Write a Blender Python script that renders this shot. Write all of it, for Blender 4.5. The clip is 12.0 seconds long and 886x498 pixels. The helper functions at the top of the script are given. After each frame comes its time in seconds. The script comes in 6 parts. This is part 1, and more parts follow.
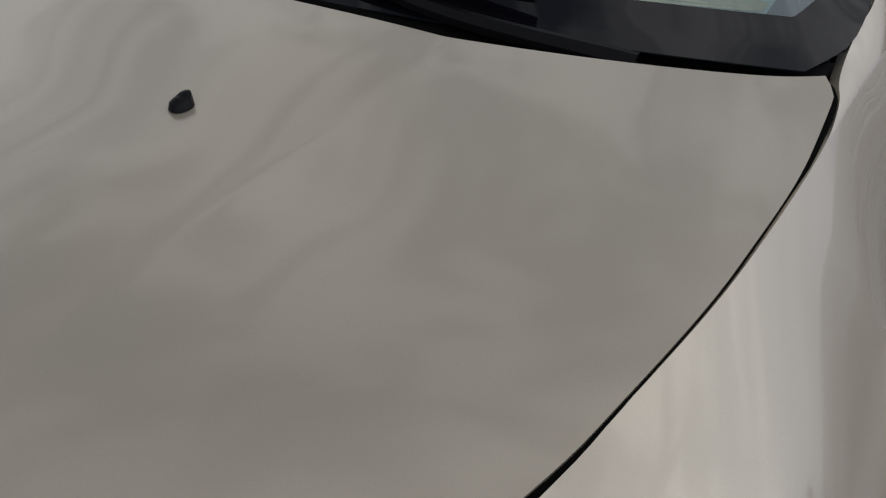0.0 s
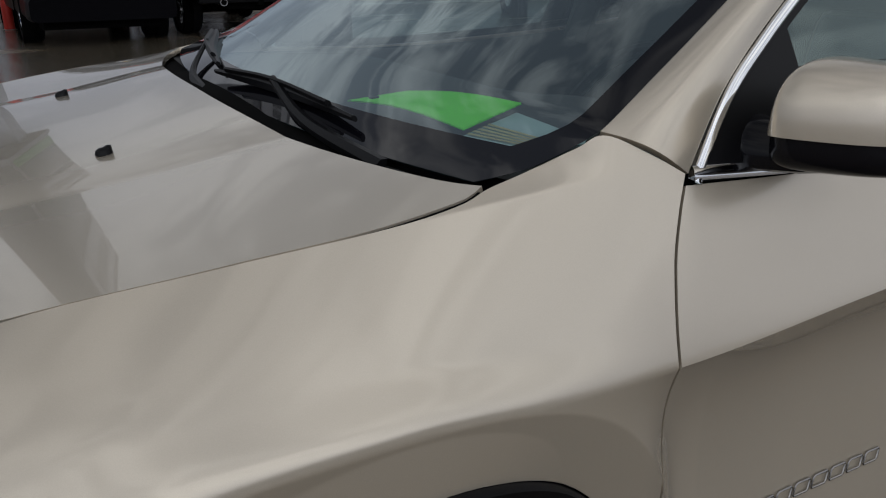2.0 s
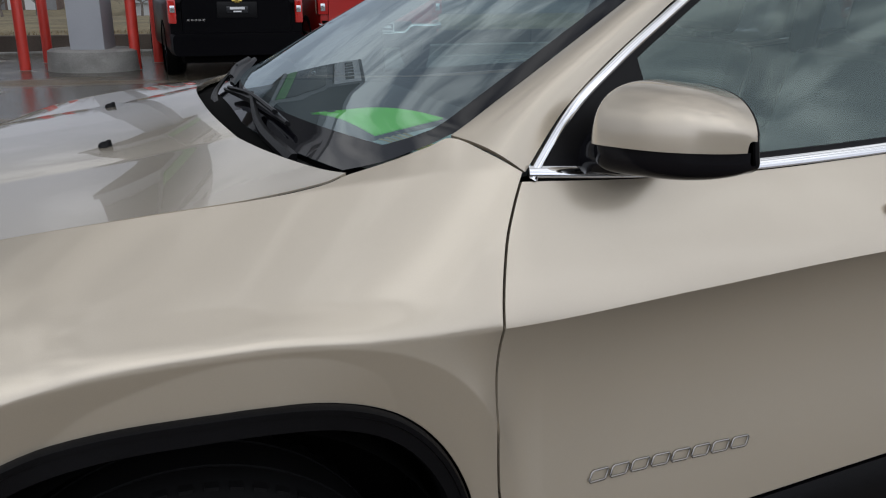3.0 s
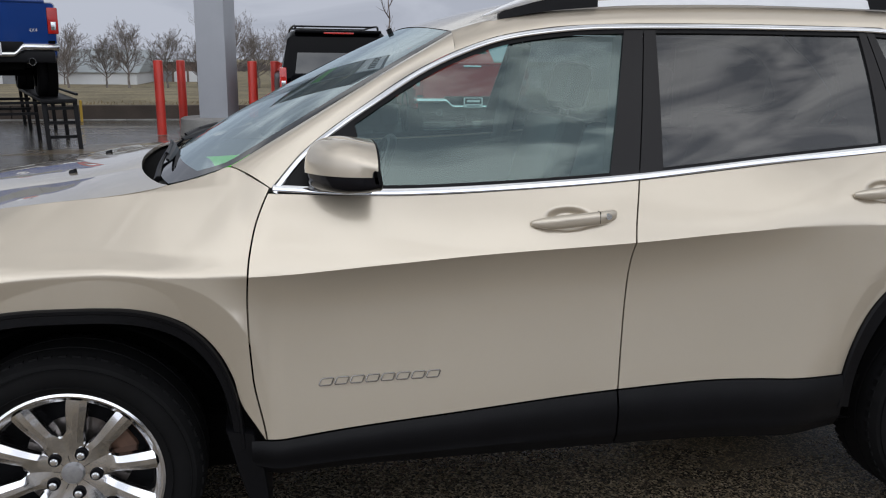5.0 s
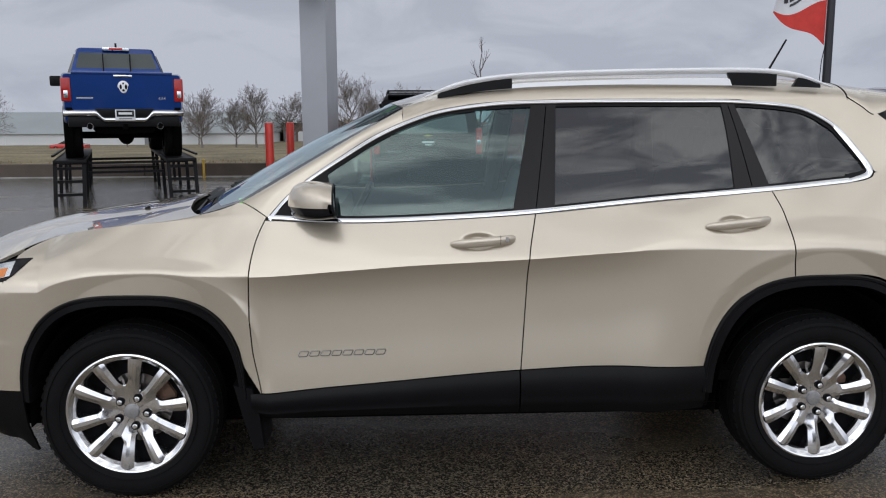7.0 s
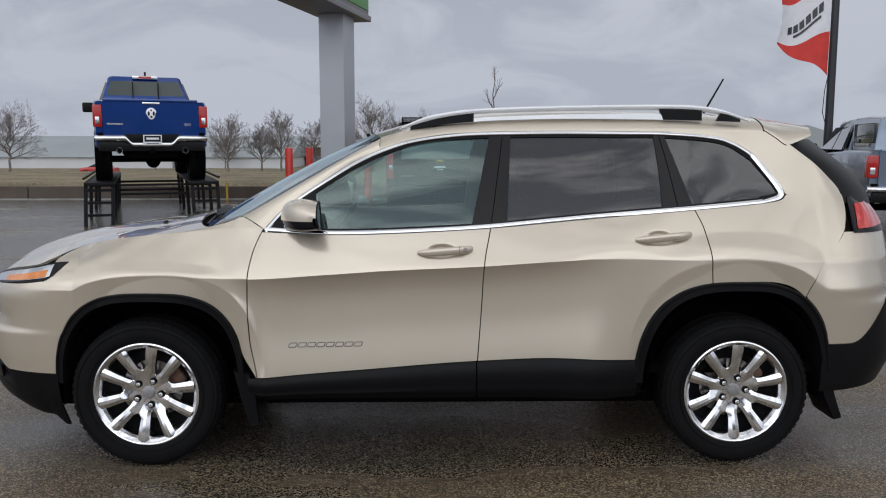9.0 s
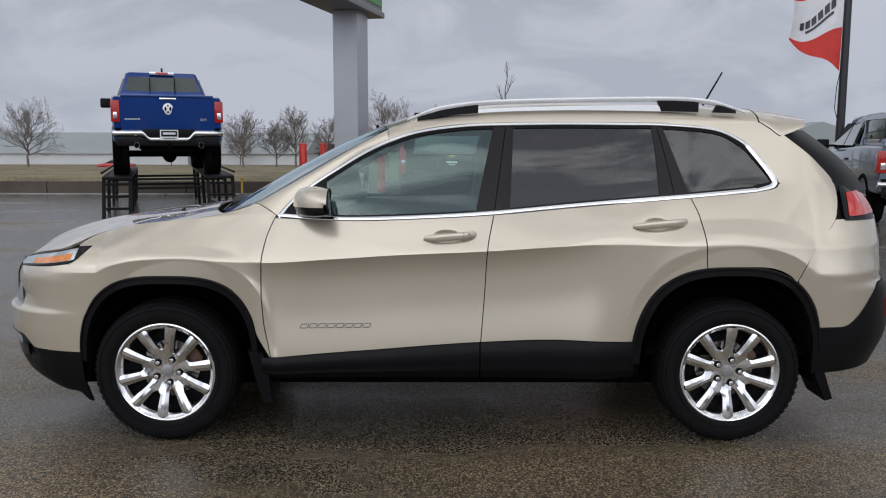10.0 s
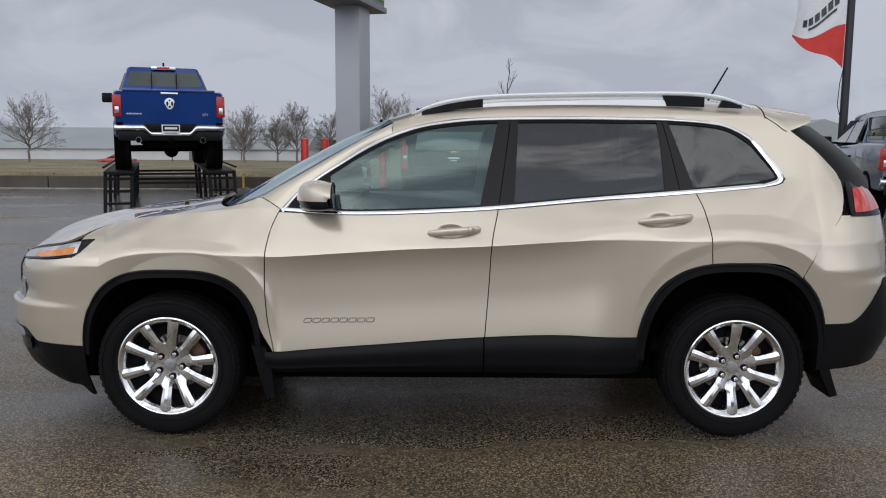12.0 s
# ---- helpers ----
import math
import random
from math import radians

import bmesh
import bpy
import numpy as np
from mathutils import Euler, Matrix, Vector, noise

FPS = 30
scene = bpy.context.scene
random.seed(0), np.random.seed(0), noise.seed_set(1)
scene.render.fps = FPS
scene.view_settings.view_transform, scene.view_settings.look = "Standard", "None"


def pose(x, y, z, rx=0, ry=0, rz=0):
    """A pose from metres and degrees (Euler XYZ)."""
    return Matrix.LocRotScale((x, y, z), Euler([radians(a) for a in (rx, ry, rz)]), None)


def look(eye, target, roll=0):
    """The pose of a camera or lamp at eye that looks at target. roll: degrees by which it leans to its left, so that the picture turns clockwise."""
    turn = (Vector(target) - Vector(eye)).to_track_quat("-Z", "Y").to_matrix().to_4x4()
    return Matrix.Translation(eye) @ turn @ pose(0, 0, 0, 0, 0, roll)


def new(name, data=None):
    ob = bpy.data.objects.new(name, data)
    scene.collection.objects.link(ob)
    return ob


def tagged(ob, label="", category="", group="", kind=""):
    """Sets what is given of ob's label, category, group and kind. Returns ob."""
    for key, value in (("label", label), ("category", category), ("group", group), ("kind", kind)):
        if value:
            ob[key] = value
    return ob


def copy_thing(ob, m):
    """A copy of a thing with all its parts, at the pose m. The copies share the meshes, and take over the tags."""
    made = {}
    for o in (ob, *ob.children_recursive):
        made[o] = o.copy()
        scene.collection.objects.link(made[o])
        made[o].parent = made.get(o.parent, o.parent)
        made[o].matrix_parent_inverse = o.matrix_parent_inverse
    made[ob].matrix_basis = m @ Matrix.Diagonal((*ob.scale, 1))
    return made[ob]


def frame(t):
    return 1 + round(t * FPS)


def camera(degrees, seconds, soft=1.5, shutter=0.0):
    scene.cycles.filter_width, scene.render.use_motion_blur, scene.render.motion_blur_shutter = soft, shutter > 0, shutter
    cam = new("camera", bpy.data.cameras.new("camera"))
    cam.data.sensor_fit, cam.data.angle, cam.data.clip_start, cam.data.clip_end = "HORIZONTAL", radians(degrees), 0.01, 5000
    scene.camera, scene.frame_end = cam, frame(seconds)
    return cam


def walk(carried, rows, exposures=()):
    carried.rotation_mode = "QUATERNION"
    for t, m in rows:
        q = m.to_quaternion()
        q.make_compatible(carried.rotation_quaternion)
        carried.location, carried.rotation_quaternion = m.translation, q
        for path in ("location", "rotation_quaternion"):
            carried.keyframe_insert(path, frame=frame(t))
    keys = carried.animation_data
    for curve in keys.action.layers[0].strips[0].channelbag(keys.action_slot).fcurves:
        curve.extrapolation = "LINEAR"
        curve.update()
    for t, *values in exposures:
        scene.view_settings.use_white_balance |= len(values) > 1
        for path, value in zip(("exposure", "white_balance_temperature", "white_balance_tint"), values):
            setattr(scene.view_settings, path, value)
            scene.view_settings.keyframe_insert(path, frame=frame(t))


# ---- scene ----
# The car's own axes are the world's: x towards its tail, y to its far side, z up; the front axle is at x = 0.
cam = camera(56.30, 12.0, soft=1.1)
# seconds, eye, then degrees: turn to the right of +y, tilt up, lean to the left
PATH = [
    (0.0, -0.555, -0.828, 1.386, 60.63, -32.87, 1.96),
    (0.5, -0.500, -0.974, 1.401, 52.12, -29.53, 0.89),
    (1.0, -0.433, -1.141, 1.401, 44.24, -27.40, 0.44),
    (1.5, -0.305, -1.344, 1.388, 35.30, -23.73, 0.33),
    (2.0, -0.215, -1.554, 1.371, 29.24, -20.19, 0.21),
    (2.5, -0.127, -1.759, 1.379, 24.46, -18.14, 0.39),
    (3.0, -0.002, -1.951, 1.374, 20.10, -17.62, 0.31),
    (3.5, 0.146, -2.195, 1.381, 16.46, -16.73, 0.62),
    (5.5, 0.699, -3.312, 1.452, 8.68, -11.51, 0.23),
    (6.0, 0.796, -3.596, 1.470, 5.99, -10.43, 0.02),
    (6.5, 0.912, -3.790, 1.483, 4.34, -9.70, -0.13),
    (7.0, 1.059, -3.981, 1.472, 2.73, -8.97, -0.19),
    (9.0, 1.280, -4.565, 1.488, 1.09, -7.26, 0.05),
    (9.5, 1.303, -4.671, 1.474, 0.30, -7.05, 0.07),
    (10.0, 1.319, -4.737, 1.456, 0.12, -7.47, 0.11),
    (10.5, 1.306, -4.758, 1.458, -0.55, -7.57, 0.06),
    (11.0, 1.309, -4.755, 1.453, 0.14, -7.60, 0.20),
    (11.5, 1.308, -4.740, 1.452, 0.04, -7.64, 0.08),
    (12.0, 1.303, -4.723, 1.446, 0.07, -7.72, 0.32),
]


def aim(x, y, z, turn, tilt, lean):
    a, b = radians(turn), radians(tilt)
    way = Vector((math.sin(a) * math.cos(b), math.cos(a) * math.cos(b), math.sin(b)))
    eye = Vector((x, y, z))
    return look(eye, eye + way, lean)


walk(cam, [(row[0], aim(*row[1:])) for row in PATH], exposures=[(0.0, -0.60), (1.0, -0.56), (1.5, -0.56), (2.0, -0.60), (2.5, -0.42), (3.5, -0.14), (5.5, 0.04), (12.0, 0.04)])

# ---- light: an overcast winter sky ----
# the veiled sun stands behind the camera, so that half of the sky is the brighter one
SUN_WAY, SUN_GLOW = Vector((-0.12, -0.82, 0.56)).normalized(), 1.75
world = bpy.data.worlds.new("overcast_sky")
scene.world = world
world.use_nodes = True
wn, wl = world.node_tree.nodes, world.node_tree.links
w_tex = wn.new("ShaderNodeTexCoord")
w_sep = wn.new("ShaderNodeSeparateXYZ")
w_ramp = wn.new("ShaderNodeValToRGB")
w_map = wn.new("ShaderNodeMapping")
w_noise = wn.new("ShaderNodeTexNoise")
w_cloud = wn.new("ShaderNodeValToRGB")
w_mix = wn.new("ShaderNodeMixRGB")
w_mix.blend_type = "MULTIPLY"
w_haze = wn.new("ShaderNodeMapRange")
w_haze.inputs["From Min"].default_value, w_haze.inputs["From Max"].default_value = 0.12, 0.6
w_haze.inputs["To Min"].default_value, w_haze.inputs["To Max"].default_value = 0.16, 1.0
w_map.inputs["Scale"].default_value = (2.0, 2.6, 4.6)
w_noise.inputs["Scale"].default_value, w_noise.inputs["Detail"].default_value = 2.6, 7.0
w_noise.inputs["Roughness"].default_value, w_noise.inputs["Distortion"].default_value = 0.55, 0.7
w_ramp.color_ramp.elements[0].position, w_ramp.color_ramp.elements[0].color = 0.0, (0.51, 0.545, 0.635, 1)
w_ramp.color_ramp.elements[1].position, w_ramp.color_ramp.elements[1].color = 0.9, (0.34, 0.35, 0.375, 1)
w_cloud.color_ramp.elements[0].position, w_cloud.color_ramp.elements[0].color = 0.43, (0.40, 0.43, 0.49, 1)
w_cloud.color_ramp.elements[1].position, w_cloud.color_ramp.elements[1].color = 0.58, (1.42, 1.40, 1.36, 1)
w_band = w_ramp.color_ramp.elements.new(0.2)
w_band.color = (0.53, 0.565, 0.65, 1)
w_band = w_ramp.color_ramp.elements.new(0.40)
w_band.color = (0.80, 0.83, 0.88, 1)
wl.new(w_tex.outputs["Generated"], w_sep.inputs[0])
wl.new(w_tex.outputs["Generated"], w_map.inputs["Vector"])
wl.new(w_map.outputs[0], w_noise.inputs["Vector"])
wl.new(w_sep.outputs["Z"], w_ramp.inputs[0])
wl.new(w_sep.outputs["Z"], w_haze.inputs["Value"])
wl.new(w_haze.outputs[0], w_mix.inputs[0])
wl.new(w_noise.outputs["Fac"], w_cloud.inputs[0])
wl.new(w_ramp.outputs[0], w_mix.inputs[1])
wl.new(w_cloud.outputs[0], w_mix.inputs[2])
w_dot, w_clamp, w_pow, w_gain = wn.new("ShaderNodeVectorMath"), wn.new("ShaderNodeMath"), wn.new("ShaderNodeMath"), wn.new("ShaderNodeMath")
w_scale = wn.new("ShaderNodeVectorMath")
w_dot.operation, w_clamp.operation, w_pow.operation, w_gain.operation, w_scale.operation = "DOT_PRODUCT", "MAXIMUM", "POWER", "MULTIPLY_ADD", "SCALE"
w_dot.inputs[1].default_value = SUN_WAY
w_clamp.inputs[1].default_value, w_pow.inputs[1].default_value = 0.0, 1.6
w_gain.inputs[1].default_value, w_gain.inputs[2].default_value = SUN_GLOW, 1.0
wl.new(w_tex.outputs["Generated"], w_dot.inputs[0])
wl.new(w_dot.outputs["Value"], w_clamp.inputs[0])
wl.new(w_clamp.outputs[0], w_pow.inputs[0])
wl.new(w_pow.outputs[0], w_gain.inputs[0])
wl.new(w_mix.outputs[0], w_scale.inputs[0])
wl.new(w_gain.outputs[0], w_scale.inputs["Scale"])
wl.new(w_scale.outputs[0], wn["Background"].inputs["Color"])
wn["Background"].inputs["Strength"].default_value = 0.86

sun_data = bpy.data.lights.new("sun", "SUN")
sun_data.energy, sun_data.angle, sun_data.color = 0.5, radians(140), (1.0, 0.97, 0.93)
sun = new("sun", sun_data)
sun.matrix_world = look(SUN_WAY * 40, (0, 0, 0))


# ---- materials ----
def mat(name, color, rough=0.5, metal=0.0, coat=0.0, vary=0.0, vary_scale=6.0, grain=0.0, grain_scale=250.0,
        bump=0.0, bump_scale=120.0, spec=0.5, coat_rough=0.02, emit=None, emit_strength=0.0, rand=0.0):
    """A principled material with stains at one scale and grain at another, in metres."""
    m = bpy.data.materials.new(name)
    m.use_nodes = True
    n, l = m.node_tree.nodes, m.node_tree.links
    b = n["Principled BSDF"]
    b.inputs["Base Color"].default_value = (*color, 1)
    b.inputs["Roughness"].default_value = rough
    b.inputs["Metallic"].default_value = metal
    b.inputs["Coat Weight"].default_value = coat
    b.inputs["Coat Roughness"].default_value = coat_rough
    b.inputs["Specular IOR Level"].default_value = spec
    if emit:
        b.inputs["Emission Color"].default_value = (*emit, 1)
        b.inputs["Emission Strength"].default_value = emit_strength
    geo = n.new("ShaderNodeNewGeometry")
    if vary or grain:
        t1, t2 = n.new("ShaderNodeTexNoise"), n.new("ShaderNodeTexNoise")
        t1.inputs["Scale"].default_value, t1.inputs["Detail"].default_value = vary_scale, 6
        t2.inputs["Scale"].default_value, t2.inputs["Detail"].default_value = grain_scale, 2
        l.new(geo.outputs["Position"], t1.inputs["Vector"])
        l.new(geo.outputs["Position"], t2.inputs["Vector"])
        m1, m2, add = n.new("ShaderNodeMapRange"), n.new("ShaderNodeMapRange"), n.new("ShaderNodeMath")
        m1.inputs["From Min"].default_value, m1.inputs["From Max"].default_value = 0.3, 0.7
        m2.inputs["From Min"].default_value, m2.inputs["From Max"].default_value = 0.3, 0.7
        m1.inputs["To Min"].default_value, m1.inputs["To Max"].default_value = 1 - vary, 1 + vary
        m2.inputs["To Min"].default_value, m2.inputs["To Max"].default_value = 1 - grain, 1 + grain
        l.new(t1.outputs["Fac"], m1.inputs["Value"])
        l.new(t2.outputs["Fac"], m2.inputs["Value"])
        add.operation = "MULTIPLY"
        l.new(m1.outputs[0], add.inputs[0])
        l.new(m2.outputs[0], add.inputs[1])
        last = add.outputs[0]
        if rand:
            info, mr, mu = n.new("ShaderNodeObjectInfo"), n.new("ShaderNodeMapRange"), n.new("ShaderNodeMath")
            mr.inputs["To Min"].default_value, mr.inputs["To Max"].default_value = 1 - rand, 1 + rand
            mu.operation = "MULTIPLY"
            l.new(info.outputs["Random"], mr.inputs["Value"])
            l.new(last, mu.inputs[0])
            l.new(mr.outputs[0], mu.inputs[1])
            last = mu.outputs[0]
        sc = n.new("ShaderNodeVectorMath")
        sc.operation = "SCALE"
        sc.inputs[0].default_value = color
        l.new(last, sc.inputs["Scale"])
        l.new(sc.outputs[0], b.inputs["Base Color"])
    if bump:
        t3, bp = n.new("ShaderNodeTexNoise"), n.new("ShaderNodeBump")
        t3.inputs["Scale"].default_value, t3.inputs["Detail"].default_value = bump_scale, 4
        bp.inputs["Strength"].default_value, bp.inputs["Distance"].default_value = bump, 0.004
        l.new(geo.outputs["Position"], t3.inputs["Vector"])
        l.new(t3.outputs["Fac"], bp.inputs["Height"])
        l.new(bp.outputs[0], b.inputs["Normal"])
    return m


def glass(name, color, ior=1.5, haze=0.02, dust_haze=(0.55, 0.60, 0.64), sheen=(1.0, 1.0, 1.0)):
    """A thin tinted pane: clear transmission with a mirror reflection by Fresnel, and a dusty film that also carries
    painted sky haze.
    """
    m = bpy.data.materials.new(name)
    m.use_nodes = True
    n, l = m.node_tree.nodes, m.node_tree.links
    n.remove(n["Principled BSDF"])
    t, g, x, f = (n.new("ShaderNodeBsdfTransparent"), n.new("ShaderNodeBsdfGlossy"), n.new("ShaderNodeMixShader"),
                  n.new("ShaderNodeLayerWeight"))
    t.inputs["Color"].default_value = (*color, 1)
    g.inputs["Roughness"].default_value = 0.0
    g.inputs["Color"].default_value = (*sheen, 1)
    # the gloss of a thin pane, the same from both of its sides
    f.inputs["Blend"].default_value = 0.5
    head_on = ((ior - 1) / (ior + 1)) ** 2
    rise, gloss = n.new("ShaderNodeMath"), n.new("ShaderNodeMath")
    rise.operation, gloss.operation = "POWER", "MULTIPLY_ADD"
    rise.inputs[1].default_value = 3.3
    gloss.inputs[1].default_value, gloss.inputs[2].default_value = 1 - head_on, head_on
    l.new(f.outputs["Facing"], rise.inputs[0])
    l.new(rise.outputs[0], gloss.inputs[0])
    l.new(gloss.outputs[0], x.inputs[0])
    l.new(t.outputs[0], x.inputs[1])
    l.new(g.outputs[0], x.inputs[2])
    d, h = n.new("ShaderNodeBsdfDiffuse"), n.new("ShaderNodeMixShader")
    d.inputs["Color"].default_value = (*dust_haze, 1)
    h.inputs[0].default_value = haze
    l.new(x.outputs[0], h.inputs[1])
    l.new(d.outputs[0], h.inputs[2])
    l.new(h.outputs[0], n["Material Output"].inputs["Surface"])
    return m


PAINT = mat("cashmere_pearl_paint", (0.600, 0.533, 0.432), rough=0.26, metal=0.5, coat=1.0, vary=0.02, vary_scale=3, grain=0.03, grain_scale=900)
BLACK_PLASTIC = mat("black_plastic", (0.005, 0.005, 0.006), rough=0.38, vary=0.15, vary_scale=9, grain=0.1, bump=0.15, bump_scale=500, spec=0.14)
GLOSS_BLACK = mat("gloss_black", (0.005, 0.005, 0.007), rough=0.12, spec=0.22)
SATIN_BLACK = mat("satin_black", (0.006, 0.006, 0.007), rough=0.38, spec=0.16)
PILLAR_BLACK = mat("gloss_pillar_film", (0.010, 0.009, 0.010), rough=0.25, spec=0.24)
# near-black for gaps, wheel wells and undersides, their shade put into the colour
SHADE_BLACK = mat("shade_black", (0.0025, 0.0025, 0.0025), rough=1.0, spec=0.1)
CHROME = mat("bright_chrome", (0.82, 0.83, 0.85), rough=0.07, metal=1.0)
ALLOY = mat("polished_alloy", (0.78, 0.78, 0.79), rough=0.13, metal=1.0, vary=0.04, vary_scale=20)
# near-black for recesses: shade behind the spokes and round nuts put into colour
RECESS_BLACK = mat("recess_shade", (0.008, 0.008, 0.009), rough=0.8, vary=0.2, vary_scale=20, spec=0.1)
SATIN_ALLOY = mat("satin_aluminium", (0.80, 0.81, 0.83), rough=0.28, metal=1.0)
RAIL_SILVER = mat("silver_rail_paint", (0.86, 0.87, 0.89), rough=0.35, metal=0.15, coat=0.5, vary=0.03, vary_scale=5)
# badge chrome, the dark ground it mirrors put into its base colour
GROUND_LIT_CHROME = mat("chrome_with_painted_reflection", (0.26, 0.25, 0.24), rough=0.22, metal=1.0)
RUBBER = mat("tyre_rubber", (0.004, 0.004, 0.0045), rough=0.75, vary=0.25, vary_scale=14, grain=0.15, grain_scale=200, spec=0.18)
# the film's blue-green colour also paints in some reflected sky brightness
GLASS_FRONT = glass("green_tinted_glass", (0.60, 0.78, 0.75), 1.95, haze=0.012, dust_haze=(0.30, 0.52, 0.54), sheen=(0.80, 0.97, 0.95))
GLASS_SHIELD = glass("windscreen_glass", (0.82, 0.90, 0.90), 2.7, haze=0.035, dust_haze=(0.46, 0.67, 0.75), sheen=(0.84, 0.96, 1.0))
GLASS_REAR = glass("privacy_glass", (0.10, 0.10, 0.11), 1.72)
FRIT = mat("black_ceramic_glass", (0.004, 0.004, 0.006), rough=0.03, spec=0.55)
RED_LENS = mat("red_lens", (0.55, 0.02, 0.015), rough=0.08, coat=1.0, vary=0.1, vary_scale=30)
AMBER_LENS = mat("amber_lens", (0.75, 0.22, 0.02), rough=0.12, coat=1.0, vary=0.1, vary_scale=40)
LAMP_SILVER = mat("lamp_reflector", (0.7, 0.72, 0.74), rough=0.18, metal=1.0)
CABIN = mat("charcoal_cabin_trim", (0.05, 0.05, 0.05), rough=0.75, vary=0.1, vary_scale=10, bump=0.04, bump_scale=300)
SEAT = mat("black_leather", (0.03, 0.029, 0.028), rough=0.45, vary=0.1, vary_scale=8)
DISC = mat("brake_disc_steel", (0.22, 0.20, 0.19), rough=0.4, metal=1.0, vary=0.2, vary_scale=30)
CALIPER = mat("rusty_caliper", (0.13, 0.07, 0.045), rough=0.7, vary=0.3, vary_scale=25)


# ---- mesh helpers ----
def bm_from(verts, faces):
    bm = bmesh.new()
    vs = [bm.verts.new(v) for v in verts]
    for f in faces:
        try:
            bm.faces.new([vs[i] for i in f])
        except ValueError:
            pass
    return bm


def part(name, bm, material, parent=None, label="", smooth=True, sharp=35):
    """Links a bmesh as one mesh object under a thing or a part."""
    bmesh.ops.recalc_face_normals(bm, faces=bm.faces)
    return raw_part(name, bm, material, parent, label, smooth, sharp)


def raw_part(name, bm, material, parent=None, label="", smooth=True, sharp=35):
    me = bpy.data.meshes.new(name)
    if smooth:
        cut = math.cos(radians(sharp))
        bm.normal_update()
        for e in bm.edges:
            e.smooth = not (len(e.link_faces) == 2 and e.link_faces[0].normal.dot(e.link_faces[1].normal) < cut)
        for f in bm.faces:
            f.smooth = True
    bm.to_mesh(me)
    bm.free()
    for m in (material if isinstance(material, (list, tuple)) else [material]):
        me.materials.append(m)
    ob = new(name, me)
    if parent:
        ob.parent = parent
    if label:
        ob["label"] = label
    return ob


def thing(name, label, category, at=(0, 0, 0), turn=0.0, group="", kind=""):
    ob = new(name)
    ob.matrix_basis = pose(*at, 0, 0, turn)
    ob.empty_display_size = 0.1
    return tagged(ob, label, category, group, kind)


def box(x0, x1, y0, y1, z0, z1, bevel=0.0, seg=2, bm=None, m=None):
    b = bmesh.new()
    bmesh.ops.create_cube(b, size=1.0)
    for v in b.verts:
        v.co = Vector(((x0 + x1) / 2 + v.co.x * (x1 - x0), (y0 + y1) / 2 + v.co.y * (y1 - y0), (z0 + z1) / 2 + v.co.z * (z1 - z0)))
    if bevel:
        bmesh.ops.bevel(b, geom=list(b.edges), offset=bevel, segments=seg, profile=0.6, affect="EDGES")
    if m is not None:
        bmesh.ops.transform(b, matrix=m, verts=b.verts)
    return join(bm, b)


def join(bm, b):
    """Adds b to bm (or gives b back, where there is no bm)."""
    if bm is None:
        return b
    me = bpy.data.meshes.new("tmp")
    b.to_mesh(me)
    b.free()
    bm.from_mesh(me)
    bpy.data.meshes.remove(me)
    return bm


def tube(points, radius, sides=8, bm=None, cap=True, closed=False, flat=1.0):
    """A round (or flattened) bar along points; radius a number or one per point."""
    pts = [Vector(p) for p in points]
    k = len(pts)
    rad = [radius] * k if isinstance(radius, (int, float)) else list(radius)
    verts, faces = [], []
    side = None
    for i, p in enumerate(pts):
        a = pts[(i - 1) % k] if (closed or i) else p
        b = pts[(i + 1) % k] if (closed or i < k - 1) else p
        d = (b - a).normalized()
        if side is None:
            side = d.orthogonal().normalized()
        side = (side - d * side.dot(d)).normalized()
        up = d.cross(side)
        for j in range(sides):
            w = 2 * math.pi * j / sides
            verts.append(p + rad[i] * (math.cos(w) * side + flat * math.sin(w) * up))
    for i in range(k if closed else k - 1):
        for j in range(sides):
            a, b = i * sides, ((i + 1) % k) * sides
            faces.append((a + j, a + (j + 1) % sides, b + (j + 1) % sides, b + j))
    if cap and not closed:
        faces.append(tuple(range(sides))[::-1])
        faces.append(tuple((k - 1) * sides + j for j in range(sides)))
    return join(bm, bm_from(verts, faces))


def lathe(profile, sides=48, bm=None, axis="y", at=(0, 0, 0)):
    """Turns (radius, along) pairs round an axis through at."""
    verts, faces, k = [], [], len(profile)
    for i in range(sides):
        w = 2 * math.pi * i / sides
        for r, h in profile:
            c, s = r * math.cos(w), r * math.sin(w)
            v = {"y": (c, h, s), "z": (c, s, h), "x": (h, c, s)}[axis]
            verts.append((v[0] + at[0], v[1] + at[1], v[2] + at[2]))
    for i in range(sides):
        a, b = i * k, ((i + 1) % sides) * k
        for j in range(k - 1):
            faces.append((a + j, a + j + 1, b + j + 1, b + j))
    return join(bm, bm_from(verts, faces))


def prism(outline, z0, z1, bm=None, bevel=0.0, m=None):
    """A plate with a (x, y) outline between two heights."""
    k = len(outline)
    verts = [(x, y, z0) for x, y in outline] + [(x, y, z1) for x, y in outline]
    faces = [tuple(range(k))[::-1], tuple(range(k, 2 * k))] + [(i, (i + 1) % k, k + (i + 1) % k, k + i) for i in range(k)]
    b = bm_from(verts, faces)
    if bevel:
        bmesh.ops.recalc_face_normals(b, faces=b.faces)
        bmesh.ops.bevel(b, geom=list(b.edges), offset=bevel, segments=2, profile=0.6, affect="EDGES")
    if m is not None:
        bmesh.ops.transform(b, matrix=m, verts=b.verts)
    return join(bm, b)


